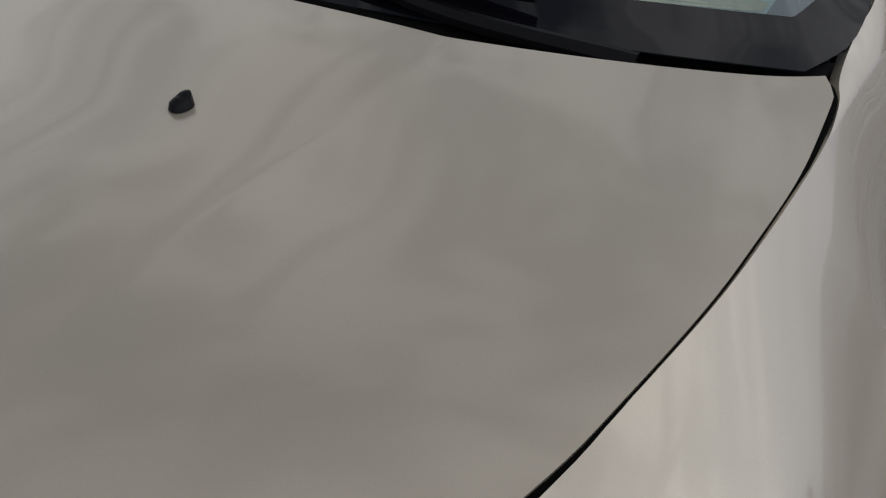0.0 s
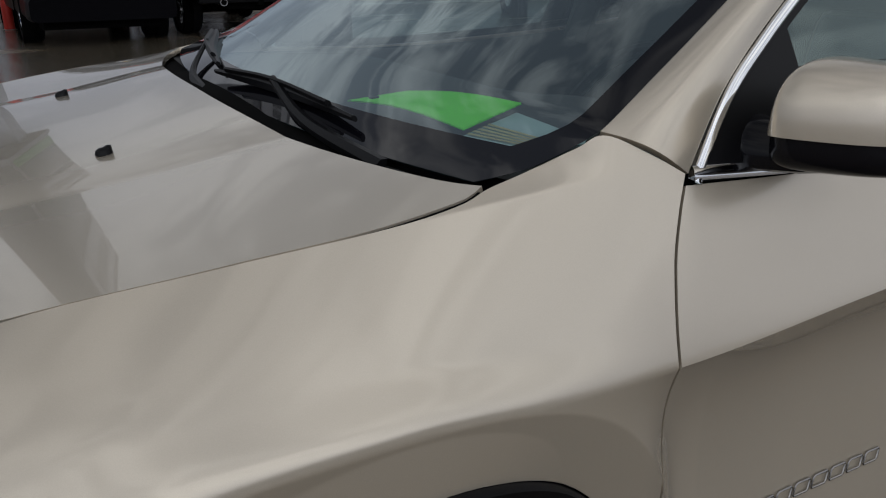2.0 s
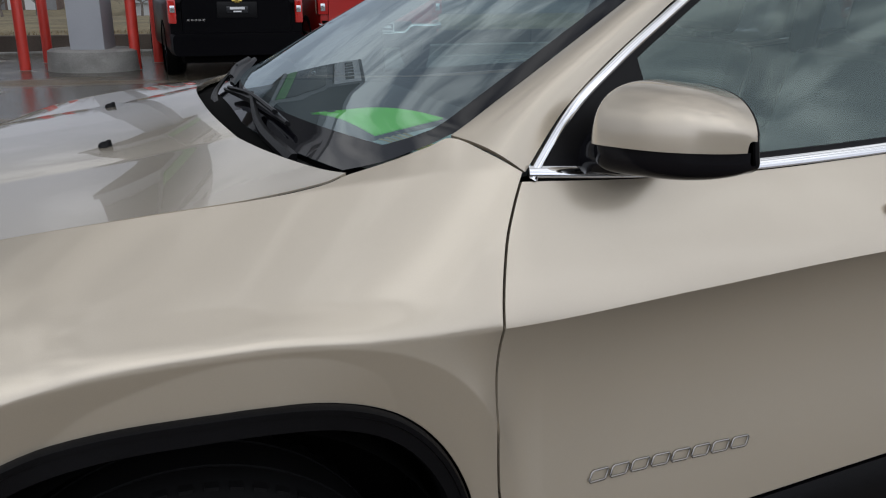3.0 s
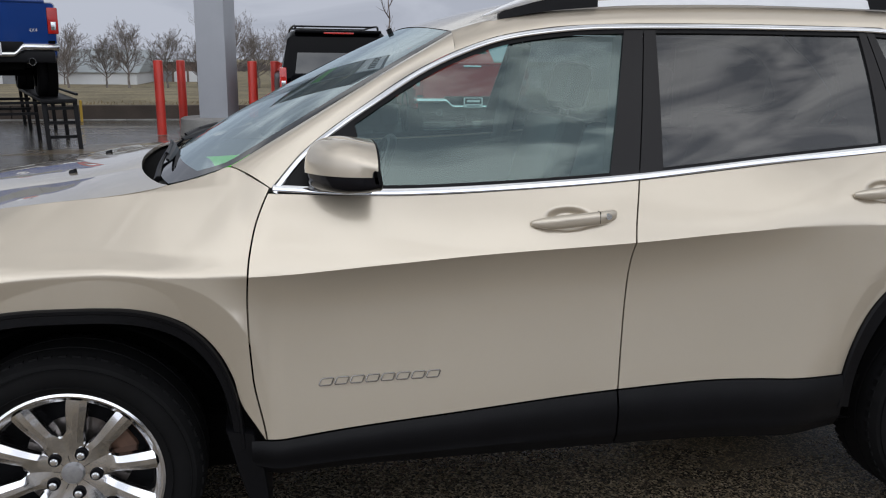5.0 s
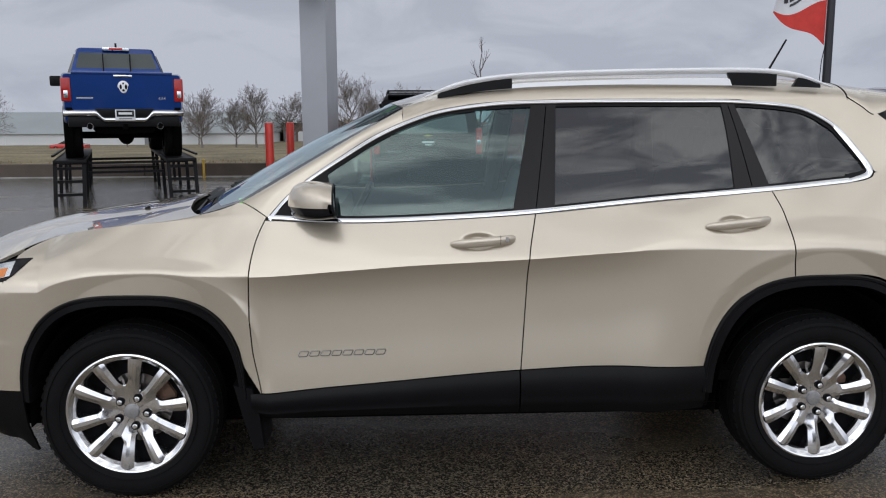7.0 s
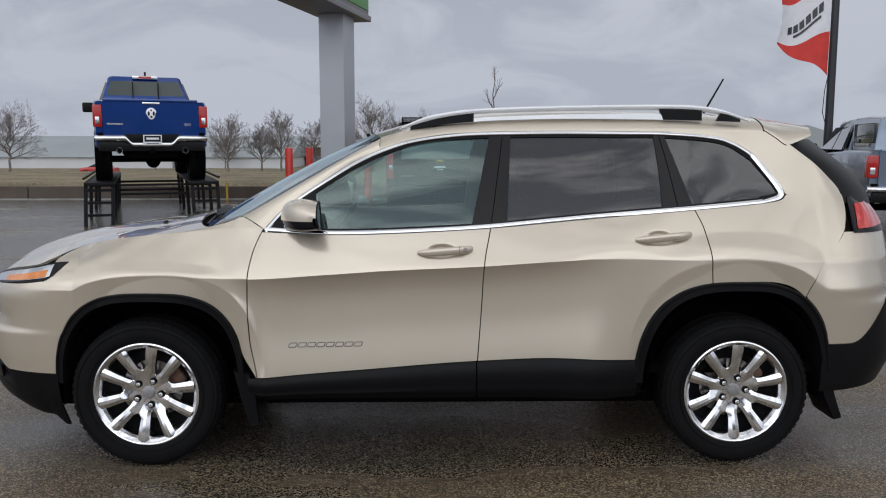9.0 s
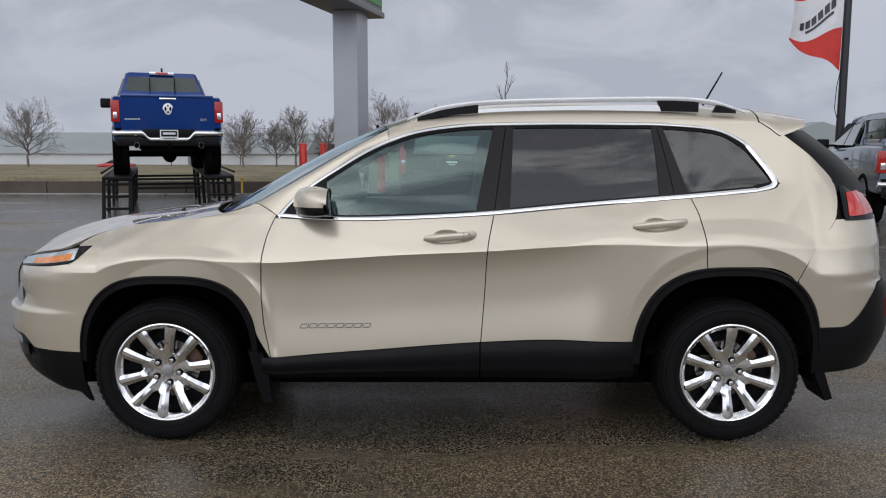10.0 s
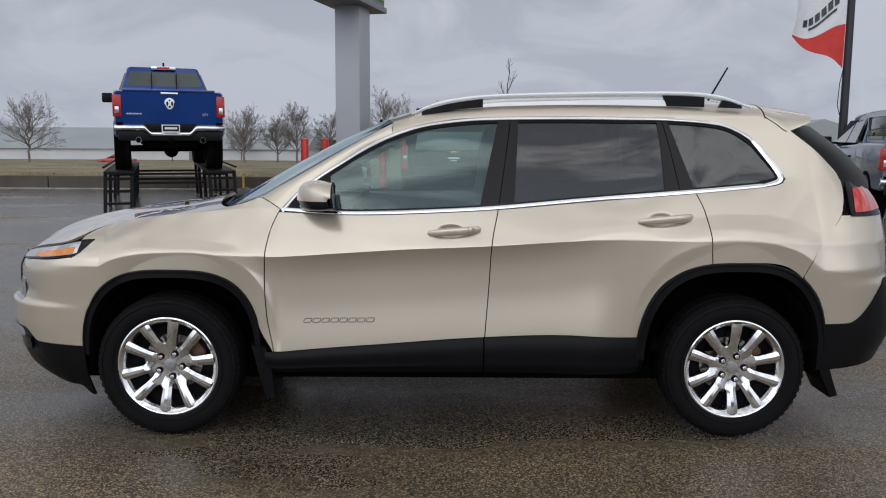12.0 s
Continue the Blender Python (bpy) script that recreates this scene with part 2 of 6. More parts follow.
def spline(xs, vs):
    """A smooth monotone curve through few control values (Fritsch-Carlson)."""
    xs, vs = np.array(xs, float), np.array(vs, float)
    h = np.diff(xs)
    d = np.diff(vs) / h
    m = np.concatenate([[d[0]], np.where(d[:-1] * d[1:] > 0, 2 * d[:-1] * d[1:] / (d[:-1] + d[1:] + 1e-12 * (d[:-1] + d[1:] == 0)), 0.0), [d[-1]]])

    def f(x):
        x = min(max(x, xs[0]), xs[-1])
        i = min(int(np.searchsorted(xs, x, side="right")) - 1, len(h) - 1)
        i = max(i, 0)
        t = (x - xs[i]) / h[i]
        return float((2 * t**3 - 3 * t**2 + 1) * vs[i] + (t**3 - 2 * t**2 + t) * h[i] * m[i] + (3 * t**2 - 2 * t**3) * vs[i + 1] + (t**3 - t**2) * h[i] * m[i + 1])
    return f


def run(points, n=40):
    """n + 1 points along a smooth line through the given ones."""
    p = [Vector(q) for q in points]
    k = len(p)
    if k == 2:
        return [p[0].lerp(p[1], i / n) for i in range(n + 1)]
    q = [2 * p[0] - p[1]] + p + [2 * p[-1] - p[-2]]
    out = []
    for i in range(n + 1):
        u = i / n * (k - 1)
        j = min(int(u), k - 2)
        w = u - j
        a, b, c, d = q[j], q[j + 1], q[j + 2], q[j + 3]
        out.append(0.5 * (2 * b + (c - a) * w + (2 * a - 5 * b + 4 * c - d) * w**2 + (3 * b - a - 3 * c + d) * w**3))
    return out


def smooth01(a, b, x):
    t = min(max((x - a) / (b - a), 0.0), 1.0)
    return t * t * (3 - 2 * t)


def sheet(fn, nu, nv, bm=None, lip=0.0, mirror=False, inward=None):
    """A grid of fn(u, v) in 0..1; lip: how deep the turned edge goes in towards inward(point)."""
    g = [[Vector(fn(i / nu, j / nv)) for j in range(nv + 1)] for i in range(nu + 1)]
    if mirror:
        g = [[Vector((p.x, -p.y, p.z)) for p in row] for row in g]
    verts = [p for row in g for p in row]
    w = nv + 1
    faces = [(i * w + j, (i + 1) * w + j, (i + 1) * w + j + 1, i * w + j + 1) for i in range(nu) for j in range(nv)]
    if lip:
        ring = [(i, 0) for i in range(nu)] + [(nu, j) for j in range(nv)] + [(i, nv) for i in range(nu, 0, -1)] + [(0, j) for j in range(nv, 0, -1)]
        base = len(verts)
        for i, j in ring:
            a, b = g[min(i + 1, nu)][j] - g[max(i - 1, 0)][j], g[i][min(j + 1, nv)] - g[i][max(j - 1, 0)]
            nrm = a.cross(b)
            nrm = nrm.normalized() if nrm.length > 1e-12 else Vector((0, 0, 1))
            c = Vector(inward) if inward else Vector((1.4, 0, 0.9))
            if mirror and inward:
                c.y = -c.y
            if nrm.dot(c - g[i][j]) < 0:
                nrm = -nrm
            verts.append(g[i][j] + nrm * lip)
        k = len(ring)
        for q in range(k):
            a, b = ring[q], ring[(q + 1) % k]
            faces.append((a[0] * w + a[1], b[0] * w + b[1], base + (q + 1) % k, base + q))
    return join(bm, bm_from(verts, faces))

# ---- the beige SUV: body surface ----
z_top = spline([-0.6, -0.373, -0.211, -0.028, 0.145, 0.309, 0.45, 0.543, 1.0, 1.565, 2.5, 3.0, 3.5], [0.93, 0.996, 1.041, 1.067, 1.085, 1.10, 1.11, 1.106, 1.10, 1.113, 1.196, 1.24, 1.26])
y_top = spline([-0.6, -0.373, -0.211, -0.028, 0.145, 0.309, 0.45, 0.543, 1.0, 1.565, 2.5, 3.0, 3.5], [0.60, 0.69, 0.741, 0.775, 0.79, 0.80, 0.815, 0.827, 0.826, 0.82, 0.785, 0.745, 0.69])
z_crease = spline([-0.6, -0.3, -0.1, 0.1, 0.27, 0.477, 0.832, 1.096, 1.533, 1.839, 2.05, 2.5, 3.4], [0.80, 0.865, 0.898, 0.906, 0.893, 0.887, 0.906, 0.923, 0.942, 0.962, 0.972, 0.970, 0.95])
y_crease = spline([-0.6, -0.3, -0.1, 0.1, 0.25, 0.35, 0.42, 0.48, 1.0, 1.5, 2.0, 2.4, 2.7, 2.9, 3.1, 3.4], [0.83, 0.885, 0.914, 0.921, 0.919, 0.916, 0.914, 0.912, 0.906, 0.903, 0.906, 0.913, 0.924, 0.912, 0.880, 0.82])
power = spline([-0.5, -0.2, 0.1, 0.25, 0.35, 0.43, 0.52, 0.7, 1.85, 2.15, 2.45, 3.2], [2.2, 1.8, 1.05, 1.06, 1.10, 1.12, 1.08, 1.06, 1.06, 1.4, 1.12, 1.05])
under = spline([0.37, 0.50, 0.80, 1.70, 2.2], [0.0, 0.034, 0.056, 0.052, 0.0])
tuck = spline([0.14, 0.34, 0.43, 0.56], [0.0, 0.022, 0.018, 0.0])
slope_up = spline([-0.3, 0.25, 0.45, 0.62, 3.5], [1.6, 1.5, 0.55, 0.385, 0.385])


def rho(x, z, cx, cz, al, ar, b, n):
    dx = x - cx
    return (abs(dx / (ar if dx > 0 else al)) ** n + abs(max(z - cz, 0.0) / b) ** n) ** (1 / n)


def side_y(x, z):
    """Half the car's width at x along it and z above the ground."""
    zc, zt, yc, yt = z_crease(x), z_top(x), y_crease(x), y_top(x)
    if z >= zt:
        d = z - zt
        below = (yc - yt) * power(x) / (zt - zc)
        y = yt - slope_up(x) * d - 0.12 * d**2 - smooth01(2.45, 2.75, x) * (below - slope_up(x)) * 0.05 * (1 - math.exp(-d / 0.05))
    elif z >= zc:
        y = yt + (yc - yt) * (1 - ((z - zc) / (zt - zc)) ** power(x))
    else:
        u = zc - z
        door = smooth01(0.38, 0.55, x) * (1 - smooth01(2.0, 2.3, x))
        y = yc - under(x) * (1 - math.exp(-u / 0.085)) - tuck(x) * smooth01(-0.02, 0.22, u) - (0.018 * (1 - door) * smooth01(0.30, 0.58, u) - 0.066 * door * smooth01(0.06, 0.62, u))
    for cx, al, ar, b, n, top in ((0.06, 0.52, 0.465, 0.603, 3.2, 0.922), (2.70, 0.53, 0.515, 0.665, 2.7, 0.925)):
        r = rho(x, z, cx, 0.30, al, ar, b, n)
        if r < 1.20:
            lift = max(0.0, top - 0.028 * max(0.0, abs(x - cx) - 0.2) - 0.11 * max(1 - r, 0.0) - y)
            if cx < 1:
                lift *= 0.4 + 0.6 * smooth01(-0.42, -0.08, x)
                lift *= (1 - smooth01(0.43, 0.58, x)) * (1 - smooth01(-0.01, 0.06, z - zc))
            y += lift * (1.0 if r <= 1 else (1 - (r - 1) / 0.20) ** 2.0)
    return y


NOSE_X, TAIL_X, NOSE_ARC, TAIL_ARC = -0.30, 3.08, 1.15, 1.15
nose = spline([0.15, 0.24, 0.32, 0.44, 0.55, 0.625, 0.655, 0.72, 0.82, 0.95, 1.1], [-0.70, -0.83, -0.935, -0.962, -0.985, -0.985, -0.935, -0.922, -0.912, -0.84, -0.7])
tail = spline([0.25, 0.40, 0.55, 0.75, 0.80, 0.95, 1.10, 1.25, 1.5], [3.50, 3.60, 3.66, 3.64, 3.60, 3.60, 3.585, 3.465, 3.16])


def body(s, z, out=0.0):
    """The near side's skin: s is x along the flank, and goes on round the nose and the tail."""
    if NOSE_X <= s <= TAIL_X:
        return Vector((s, -(side_y(s, z) + out), z))
    if s < NOSE_X:
        w, th = side_y(NOSE_X, z), min((NOSE_X - s) / NOSE_ARC, 1.0) * math.pi / 2
        x = NOSE_X - (NOSE_X - nose(z) + out) * math.sin(th) ** 0.95
        return Vector((x, -(w + out) * max(math.cos(th), 0.0) ** (0.72 + 0.55 * smooth01(0.78, 0.98, z)), z))
    w, th = side_y(TAIL_X, z), min((s - TAIL_X) / TAIL_ARC, 1.0) * math.pi / 2
    x = TAIL_X + (tail(z) - TAIL_X + out) * math.sin(th) ** 0.95
    return Vector((x, -(w + out) * max(math.cos(th), 0.0) ** 0.62, z))


def panel(x_left, x_right, z_low, z_high, nu, nv, out=0.0, ridge=None, gap=0.002, lip=0.016, mirror=False, bm=None, dent=None):
    """A piece of the skin between two seams x(z) and two edges z(x); a row of its grid follows the ridge z(x)."""
    def at(u, v):
        x = 0.5 * (x_left(0.8) + x_right(0.8))
        z = 0.8
        for _ in range(6):
            a, b = z_low(x) + gap, z_high(x) - gap
            if ridge and a < ridge(x) < b:
                c = ridge(x)
                z = a + (c - a) * (1 - (1 - v / 0.6) ** 1.25) if v < 0.6 else c + (b - c) * ((v - 0.6) / 0.4) ** 1.1
            else:
                z = a + (b - a) * v
            x = (x_left(z) + gap) * (1 - u) + (x_right(z) - gap) * u
        o = out
        if dent:
            r = math.hypot((x - dent[0]) / dent[2], (z - dent[1]) / dent[3])
            o -= 0.015 * (1 - smooth01(0.35, 1.0, r))
        return body(x, z, o)
    return sheet(at, nu, nv, bm=bm, lip=lip, mirror=mirror)


def ribbon(line, width, proud=0.004, base=0.0, mirror=False, bm=None, inside=(1.7, 1.3), n=80):
    """A strip on the skin along a line of (x, z), of that width towards inside."""
    pts = run([(x, z, 0) for x, z in line], n)
    k = len(pts)
    verts, faces = [], []
    for i, p in enumerate(pts):
        d = (pts[min(i + 1, k - 1)] - pts[max(i - 1, 0)]).normalized()
        nx, nz = -d.y, d.x
        if nx * (inside[0] - p.x) + nz * (inside[1] - p.y) < 0:
            nx, nz = -nx, -nz
        wide = width(i / (k - 1)) if callable(width) else width
        for w, o in ((0, -0.006), (0, proud * 0.7), (0.25, proud), (0.75, proud), (1, proud * 0.6), (1, -0.008)):
            q = body(p.x + nx * wide * w, p.y + nz * wide * w, base + o)
            verts.append(Vector((q.x, -q.y if mirror else q.y, q.z)))
    for i in range(k - 1):
        for j in range(5):
            faces.append((i * 6 + j, i * 6 + j + 1, i * 6 + 7 + j, i * 6 + 6 + j))
    return join(bm, bm_from(verts, faces))


def arch_point(cx, al, ar, b, n, a):
    """A point of a wheel arch's edge; a runs from 0 (front foot) to pi (rear foot)."""
    c, s = -math.cos(a), math.sin(a)
    return cx + (ar if c > 0 else al) * math.copysign(abs(c) ** (2 / n), c), 0.30 + b * abs(s) ** (2 / n)


ARCH_F_OUT, ARCH_F_IN = (0.03, 0.436, 0.425, 0.527, 3.0), (0.03, 0.398, 0.396, 0.486, 3.0)
ARCH_R_OUT, ARCH_R_IN = (2.70, 0.485, 0.435, 0.573, 2.8), (2.70, 0.437, 0.392, 0.528, 2.8)


def arch_z(x, cx, al, ar, b, n):
    d = abs((x - cx) / (ar if x > cx else al))
    return 0.30 + b * (1 - d**n) ** (1 / n) if d < 1 else 0.0


def arch_x(z, side, cx, al, ar, b, n):
    d = min(abs((z - 0.30) / b), 1.0)
    r = (1 - d**n) ** (1 / n)
    return cx + ar * r if side > 0 else cx - al * r


seam_a = spline([0.30, 0.434, 0.614, 0.793, 0.903, 1.0, 1.06, 1.12], [0.518, 0.509, 0.479, 0.472, 0.478, 0.496, 0.518, 0.548])
seam_b = spline([0.3, 0.506, 0.778, 0.942, 1.109, 1.53], [1.492, 1.507, 1.528, 1.536, 1.568, 1.634])
seam_c_up = spline([0.80, 0.836, 0.972, 1.10, 1.20], [2.566, 2.564, 2.555, 2.539, 2.503])
clad_top = spline([0.4, 0.507, 0.956, 1.507, 1.906, 2.25], [0.428, 0.434, 0.466, 0.506, 0.521, 0.510])
chrome_low = spline([0.5, 0.548, 0.75, 0.932, 1.227, 1.569, 2.037, 2.513, 2.832, 3.0], [1.094, 1.092, 1.083, 1.080, 1.089, 1.108, 1.150, 1.188, 1.216, 1.24])
chrome_high = spline([0.54, 0.632, 0.816, 0.95, 1.086, 1.223, 1.416, 1.635, 1.915, 2.389, 2.608, 2.718, 2.824], [1.10, 1.197, 1.325, 1.406, 1.467, 1.508, 1.534, 1.543, 1.546, 1.543, 1.527, 1.500, 1.432])
hood_y = spline([-0.60, -0.50, -0.42, -0.373, -0.211, -0.028, 0.145, 0.24, 0.29], [0.60, 0.645, 0.68, 0.69, 0.741, 0.775, 0.788, 0.787, 0.765])


def seam_c(z):
    low = arch_x(z, -1, *ARCH_R_OUT)
    return low + (seam_c_up(z) - low) * smooth01(0.79, 0.865, z) if z < 0.865 else seam_c_up(z)


suv = thing("suv", "beige pearl mid-size SUV with chrome window trim, parked on wet asphalt", "car")


def pane_part(name, bm, material, parent, label):
    bmesh.ops.recalc_face_normals(bm, faces=bm.faces)
    f = next(iter(bm.faces))
    if f.normal.dot(f.calc_center_median() - Vector((1.6, 0, 0.7))) < 0:
        bmesh.ops.reverse_faces(bm, faces=bm.faces)
    ob = raw_part(name, bm, material, parent, label)
    ob.visible_shadow = False
    return ob


def both(name, make, material, parent=None, label="", far=True):
    """The same part on the near and on the far side."""
    a = part(name, make(False), material, parent or suv, label)
    b = part(name, make(True), material, parent or suv, label) if far else None
    return a, b


# inner shell, near-black so that the seams read as deep in shade
def shell(mirror):
    def at(u, v):
        x = -0.28 + 3.36 * u
        low = max(0.33, arch_z(x, *ARCH_F_IN), arch_z(x, *ARCH_R_IN))
        z = low + 0.01 + (min(z_top(x) - 0.035, 1.2) - low) * v
        return body(x, z, -0.027)
    return sheet(at, 90, 26, mirror=mirror)


both("inner_shell", shell, SHADE_BLACK)


# doors
def front_door(mirror):
    return panel(seam_a, seam_b, clad_top, chrome_low, 70 if mirror else 200, 40 if mirror else 100, ridge=z_crease, gap=0.0024, mirror=mirror, dent=(1.345, 1.008, 0.080, 0.034))


def rear_door(mirror):
    return panel(seam_b, seam_c, clad_top, chrome_low, 70 if mirror else 200, 40 if mirror else 100, ridge=z_crease, gap=0.0024, mirror=mirror, dent=(2.332, 1.066, 0.080, 0.034))


door_f = both("front_door", front_door, PAINT, label="beige front door with a sharp body crease")
door_r = both("rear_door", rear_door, PAINT, label="beige rear door beside the wheel arch")


# front fender: a patch between arch, bumper seam, bonnet seam and door seam
def fender(mirror):
    low = run([(arch_point(*ARCH_F_OUT, a)[0], arch_point(*ARCH_F_OUT, a)[1], 0) for a in np.linspace(0.72, math.pi - 0.30, 14)] + [(0.500, 0.434, 0)], 60)
    high = run([(-0.435, 0.962, 0), (-0.373, 0.996, 0), (-0.211, 1.041, 0), (-0.028, 1.067, 0), (0.145, 1.084, 0), (0.235, 1.097, 0), (0.276, 1.108, 0),
                (0.332, 1.121, 0), (0.40, 1.142, 0), (0.440, 1.155, 0), (0.49, 1.133, 0), (0.540, 1.104, 0)], 60)
    left = run([low[0], (-0.40, 0.80, 0), (-0.455, 0.868, 0), high[0]], 40)

    def pick(line, t):
        f = t * (len(line) - 1)
        i = min(int(f), len(line) - 2)
        return line[i].lerp(line[i + 1], f - i)

    def right(v):
        z = 0.434 + (1.104 - 0.434) * v
        return Vector((seam_a(z) - 0.0025, z, 0))

    def at(u, v):
        l, h, a, b = pick(low, u), pick(high, u), pick(left, v), right(v)
        c = (1 - v) * l + v * h + (1 - u) * a + u * b - ((1 - u) * (1 - v) * low[0] + u * (1 - v) * low[-1] + (1 - u) * v * high[0] + u * v * high[-1])
        return body(c.x, c.y)
    return sheet(at, 50 if mirror else 140, 50 if mirror else 130, mirror=mirror, lip=0.014)


both("fender", fender, PAINT, label="beige front fender with a flared arch")


# bonnet: its side and front edge follow the fender seam and then the lamp's upper edge
lamp_up = spline([-1.45, -1.15, -0.95, -0.80, -0.60, -0.44, -0.38], [0.835, 0.842, 0.872, 0.898, 0.925, 0.950, 0.953])
lamp_edge = [body(s, lamp_up(s) + 0.006) for s in (-1.445, -1.40, -1.33, -1.25, -1.15, -1.05, -0.95, -0.85, -0.75, -0.65, -0.55)]
HOOD_FRONT = lamp_edge[0].x
hood_y = spline([p.x for p in lamp_edge] + [-0.43, -0.373, -0.211, -0.028, 0.145, 0.24, 0.29], [-p.y for p in lamp_edge] + [0.690, 0.692, 0.741, 0.775, 0.788, 0.787, 0.765])
hood_mid = spline([-0.95, -0.86, -0.78, -0.68, -0.42, -0.2, -0.07, 0.13, 0.3], [0.82, 0.862, 0.930, 0.975, 1.030, 1.058, 1.074, 1.113, 1.14])
hood_edge = spline([p.x for p in lamp_edge] + [-0.43, -0.373, -0.211, -0.028, 0.145, 0.24, 0.3], [p.z for p in lamp_edge] + [0.972, 0.996, 1.041, 1.067, 1.085, 1.100, 1.115])


def hood_z(x, y):
    e = min(abs(y) / max(hood_y(x), 0.02), 1.0)
    z = hood_edge(x) + (hood_mid(x) - hood_edge(x)) * (1 - e**2.4)
    d = 0.40 + 0.02 * smooth01(-0.3, 0.2, x) - abs(y)
    return z + 0.014 * (1 - math.exp(-0.5 * (d + math.hypot(d, 0.005)) / 0.13))


def bonnet():
    def at(u, v):
        e = 2 * v - 1
        e = math.copysign(1 - (1 - abs(e)) ** 1.15, e)
        a = abs(e)
        x1 = 0.130 + 0.146 * a**2.6
        x = HOOD_FRONT + (x1 - HOOD_FRONT) * u**1.15
        y = e * (hood_y(x) - 0.0035)
        return (x, y, hood_z(x, y))
    return sheet(at, 90, 200, lip=0.012, inward=(-0.2, 0, 0.2))


hood = part("hood", bonnet(), PAINT, suv, "beige bonnet with a raised centre and two black washer jets")


def under_hood():
    def at(u, v):
        x = -0.74 + 1.02 * u
        y = (2 * v - 1) * (hood_y(x) + (0.012 if x > -0.3 else -0.03))
        return (x, y, hood_z(x, y) - 0.022)
    return sheet(at, 30, 30)


part("engine_bay_cover", under_hood(), SHADE_BLACK, suv)

for yy in (-0.28, 0.28):
    prof = [(0.0, 0.010), (0.005, 0.0095), (0.009, 0.006), (0.0105, 0.0), (0.008, -0.003)]
    jet = lathe(prof, 16, axis="z", at=(0, 0, 0))
    for v in jet.verts:
        v.co.x *= 1.25
        v.co.z += 0.008 * max(0, v.co.x / 0.013) * (v.co.z > 0)
        v.co += Vector((-0.070, yy, hood_z(-0.07, yy)))
    part("washer_jet", jet, SATIN_BLACK, hood, "small black washer jet")

# near-black tube in the gap between bonnet and fender, standing for its shade
for sd in (-1, 1):
    part("hood_seal", tube([(x, sd * (hood_y(x) - 0.0015), hood_edge(x) - 0.0058) for x in np.linspace(-0.43, 0.268, 70)], 0.0040, 6), SHADE_BLACK, suv, "dark strip standing for the shade in the seam beside the bonnet")

# windscreen, scuttle
shield_edge = run([(0.276, 0.750, 1.108), (0.332, 0.778, 1.123), (0.40, 0.782, 1.145), (0.444, 0.776, 1.160), (0.528, 0.758, 1.208), (0.656, 0.730, 1.282), (0.858, 0.681, 1.400), (1.06, 0.622, 1.512)], 60)


def pick3(line, t):
    f = min(max(t, 0), 1) * (len(line) - 1)
    i = min(int(f), len(line) - 2)
    return line[i].lerp(line[i + 1], f - i)


def edge_at(z):
    """The point of the windscreen's side edge at a height."""
    for a, b in zip(shield_edge, shield_edge[1:]):
        if z <= b.z:
            return a.lerp(b, min(max((z - a.z) / max(b.z - a.z, 1e-6), 0.0), 1.0))
    return shield_edge[-1]


def shield_at(u, v, drop=0.0):
    """u across from the near side, v up."""
    e = 2 * u - 1
    p = edge_at(1.108 + 0.404 * v)
    mid = Vector((0.182 + (1.000 - 0.182) * v, 0, 1.108 + (1.540 - 1.108) * v + 0.020 * math.sin(math.pi * v)))
    k = 1 - abs(e) ** 2.3
    return Vector((p.x + (mid.x - p.x) * k, e * p.y, p.z + (mid.z - p.z) * k - drop))


windscreen = pane_part("windshield", sheet(lambda u, v: shield_at(u, v), 40, 30), GLASS_SHIELD, suv, "raked windscreen reflecting clouds")


def frit(bm=None):
    def low(u, v):
        return shield_at(u, 0.068 * v, -0.0012)
    b = sheet(low, 60, 4)
    for k in (0, 1):
        def edge(u, v):
            w = (0.024 + 0.05 * (1 - min(v / 0.16, 1.0)) ** 2) * u
            return shield_at(w if k == 0 else 1 - w, v, -0.001)
        b = sheet(edge, 3, 40, bm=b)
    return b


part("windshield_border", frit(), FRIT, suv, "black ceramic border of the windscreen")


def scuttle():
    def at(u, v):
        e = 2 * u - 1
        a = abs(e)
        back = shield_at(u, 0.03, 0.012)
        x0 = 0.130 + 0.146 * a**2.6 - 0.05
        y0 = e * 0.765
        front = Vector((x0, y0, hood_z(min(x0, 0.25), y0) - 0.035))
        p = front.lerp(back, v)
        p.z -= 0.018 * math.sin(math.pi * v)
        return p
    return sheet(at, 50, 10)


part("cowl", scuttle(), BLACK_PLASTIC, suv, "black plastic scuttle panel under the wipers")


# A pillar and roof
def pillar_a(mirror):
    def at(u, v):
        p = pick3(shield_edge, 0.418 + 0.582 * u)
        x = 0.555 + (1.06 - 0.555) * u**1.05
        q = body(x, chrome_high(x) + 0.002)
        if u < 0.05:
            q = Vector((0.5425, -0.8275, 1.1035)).lerp(q, u / 0.05)
        a = Vector((p.x, -p.y, p.z))
        c = a.lerp(q, v)
        c += Vector((-0.25, -0.75, 0.6)).normalized() * 0.016 * math.sin(math.pi * v)
        return c
    return sheet(at, 50, 14, lip=0.012, mirror=mirror)


both("a_pillar", pillar_a, PAINT, label="beige windscreen pillar")
roof_top = spline([0.95, 1.06, 1.2, 1.4, 1.65, 2.0, 2.5, 2.86, 3.0], [1.524, 1.556, 1.594, 1.629, 1.650, 1.660, 1.652, 1.630, 1.61])


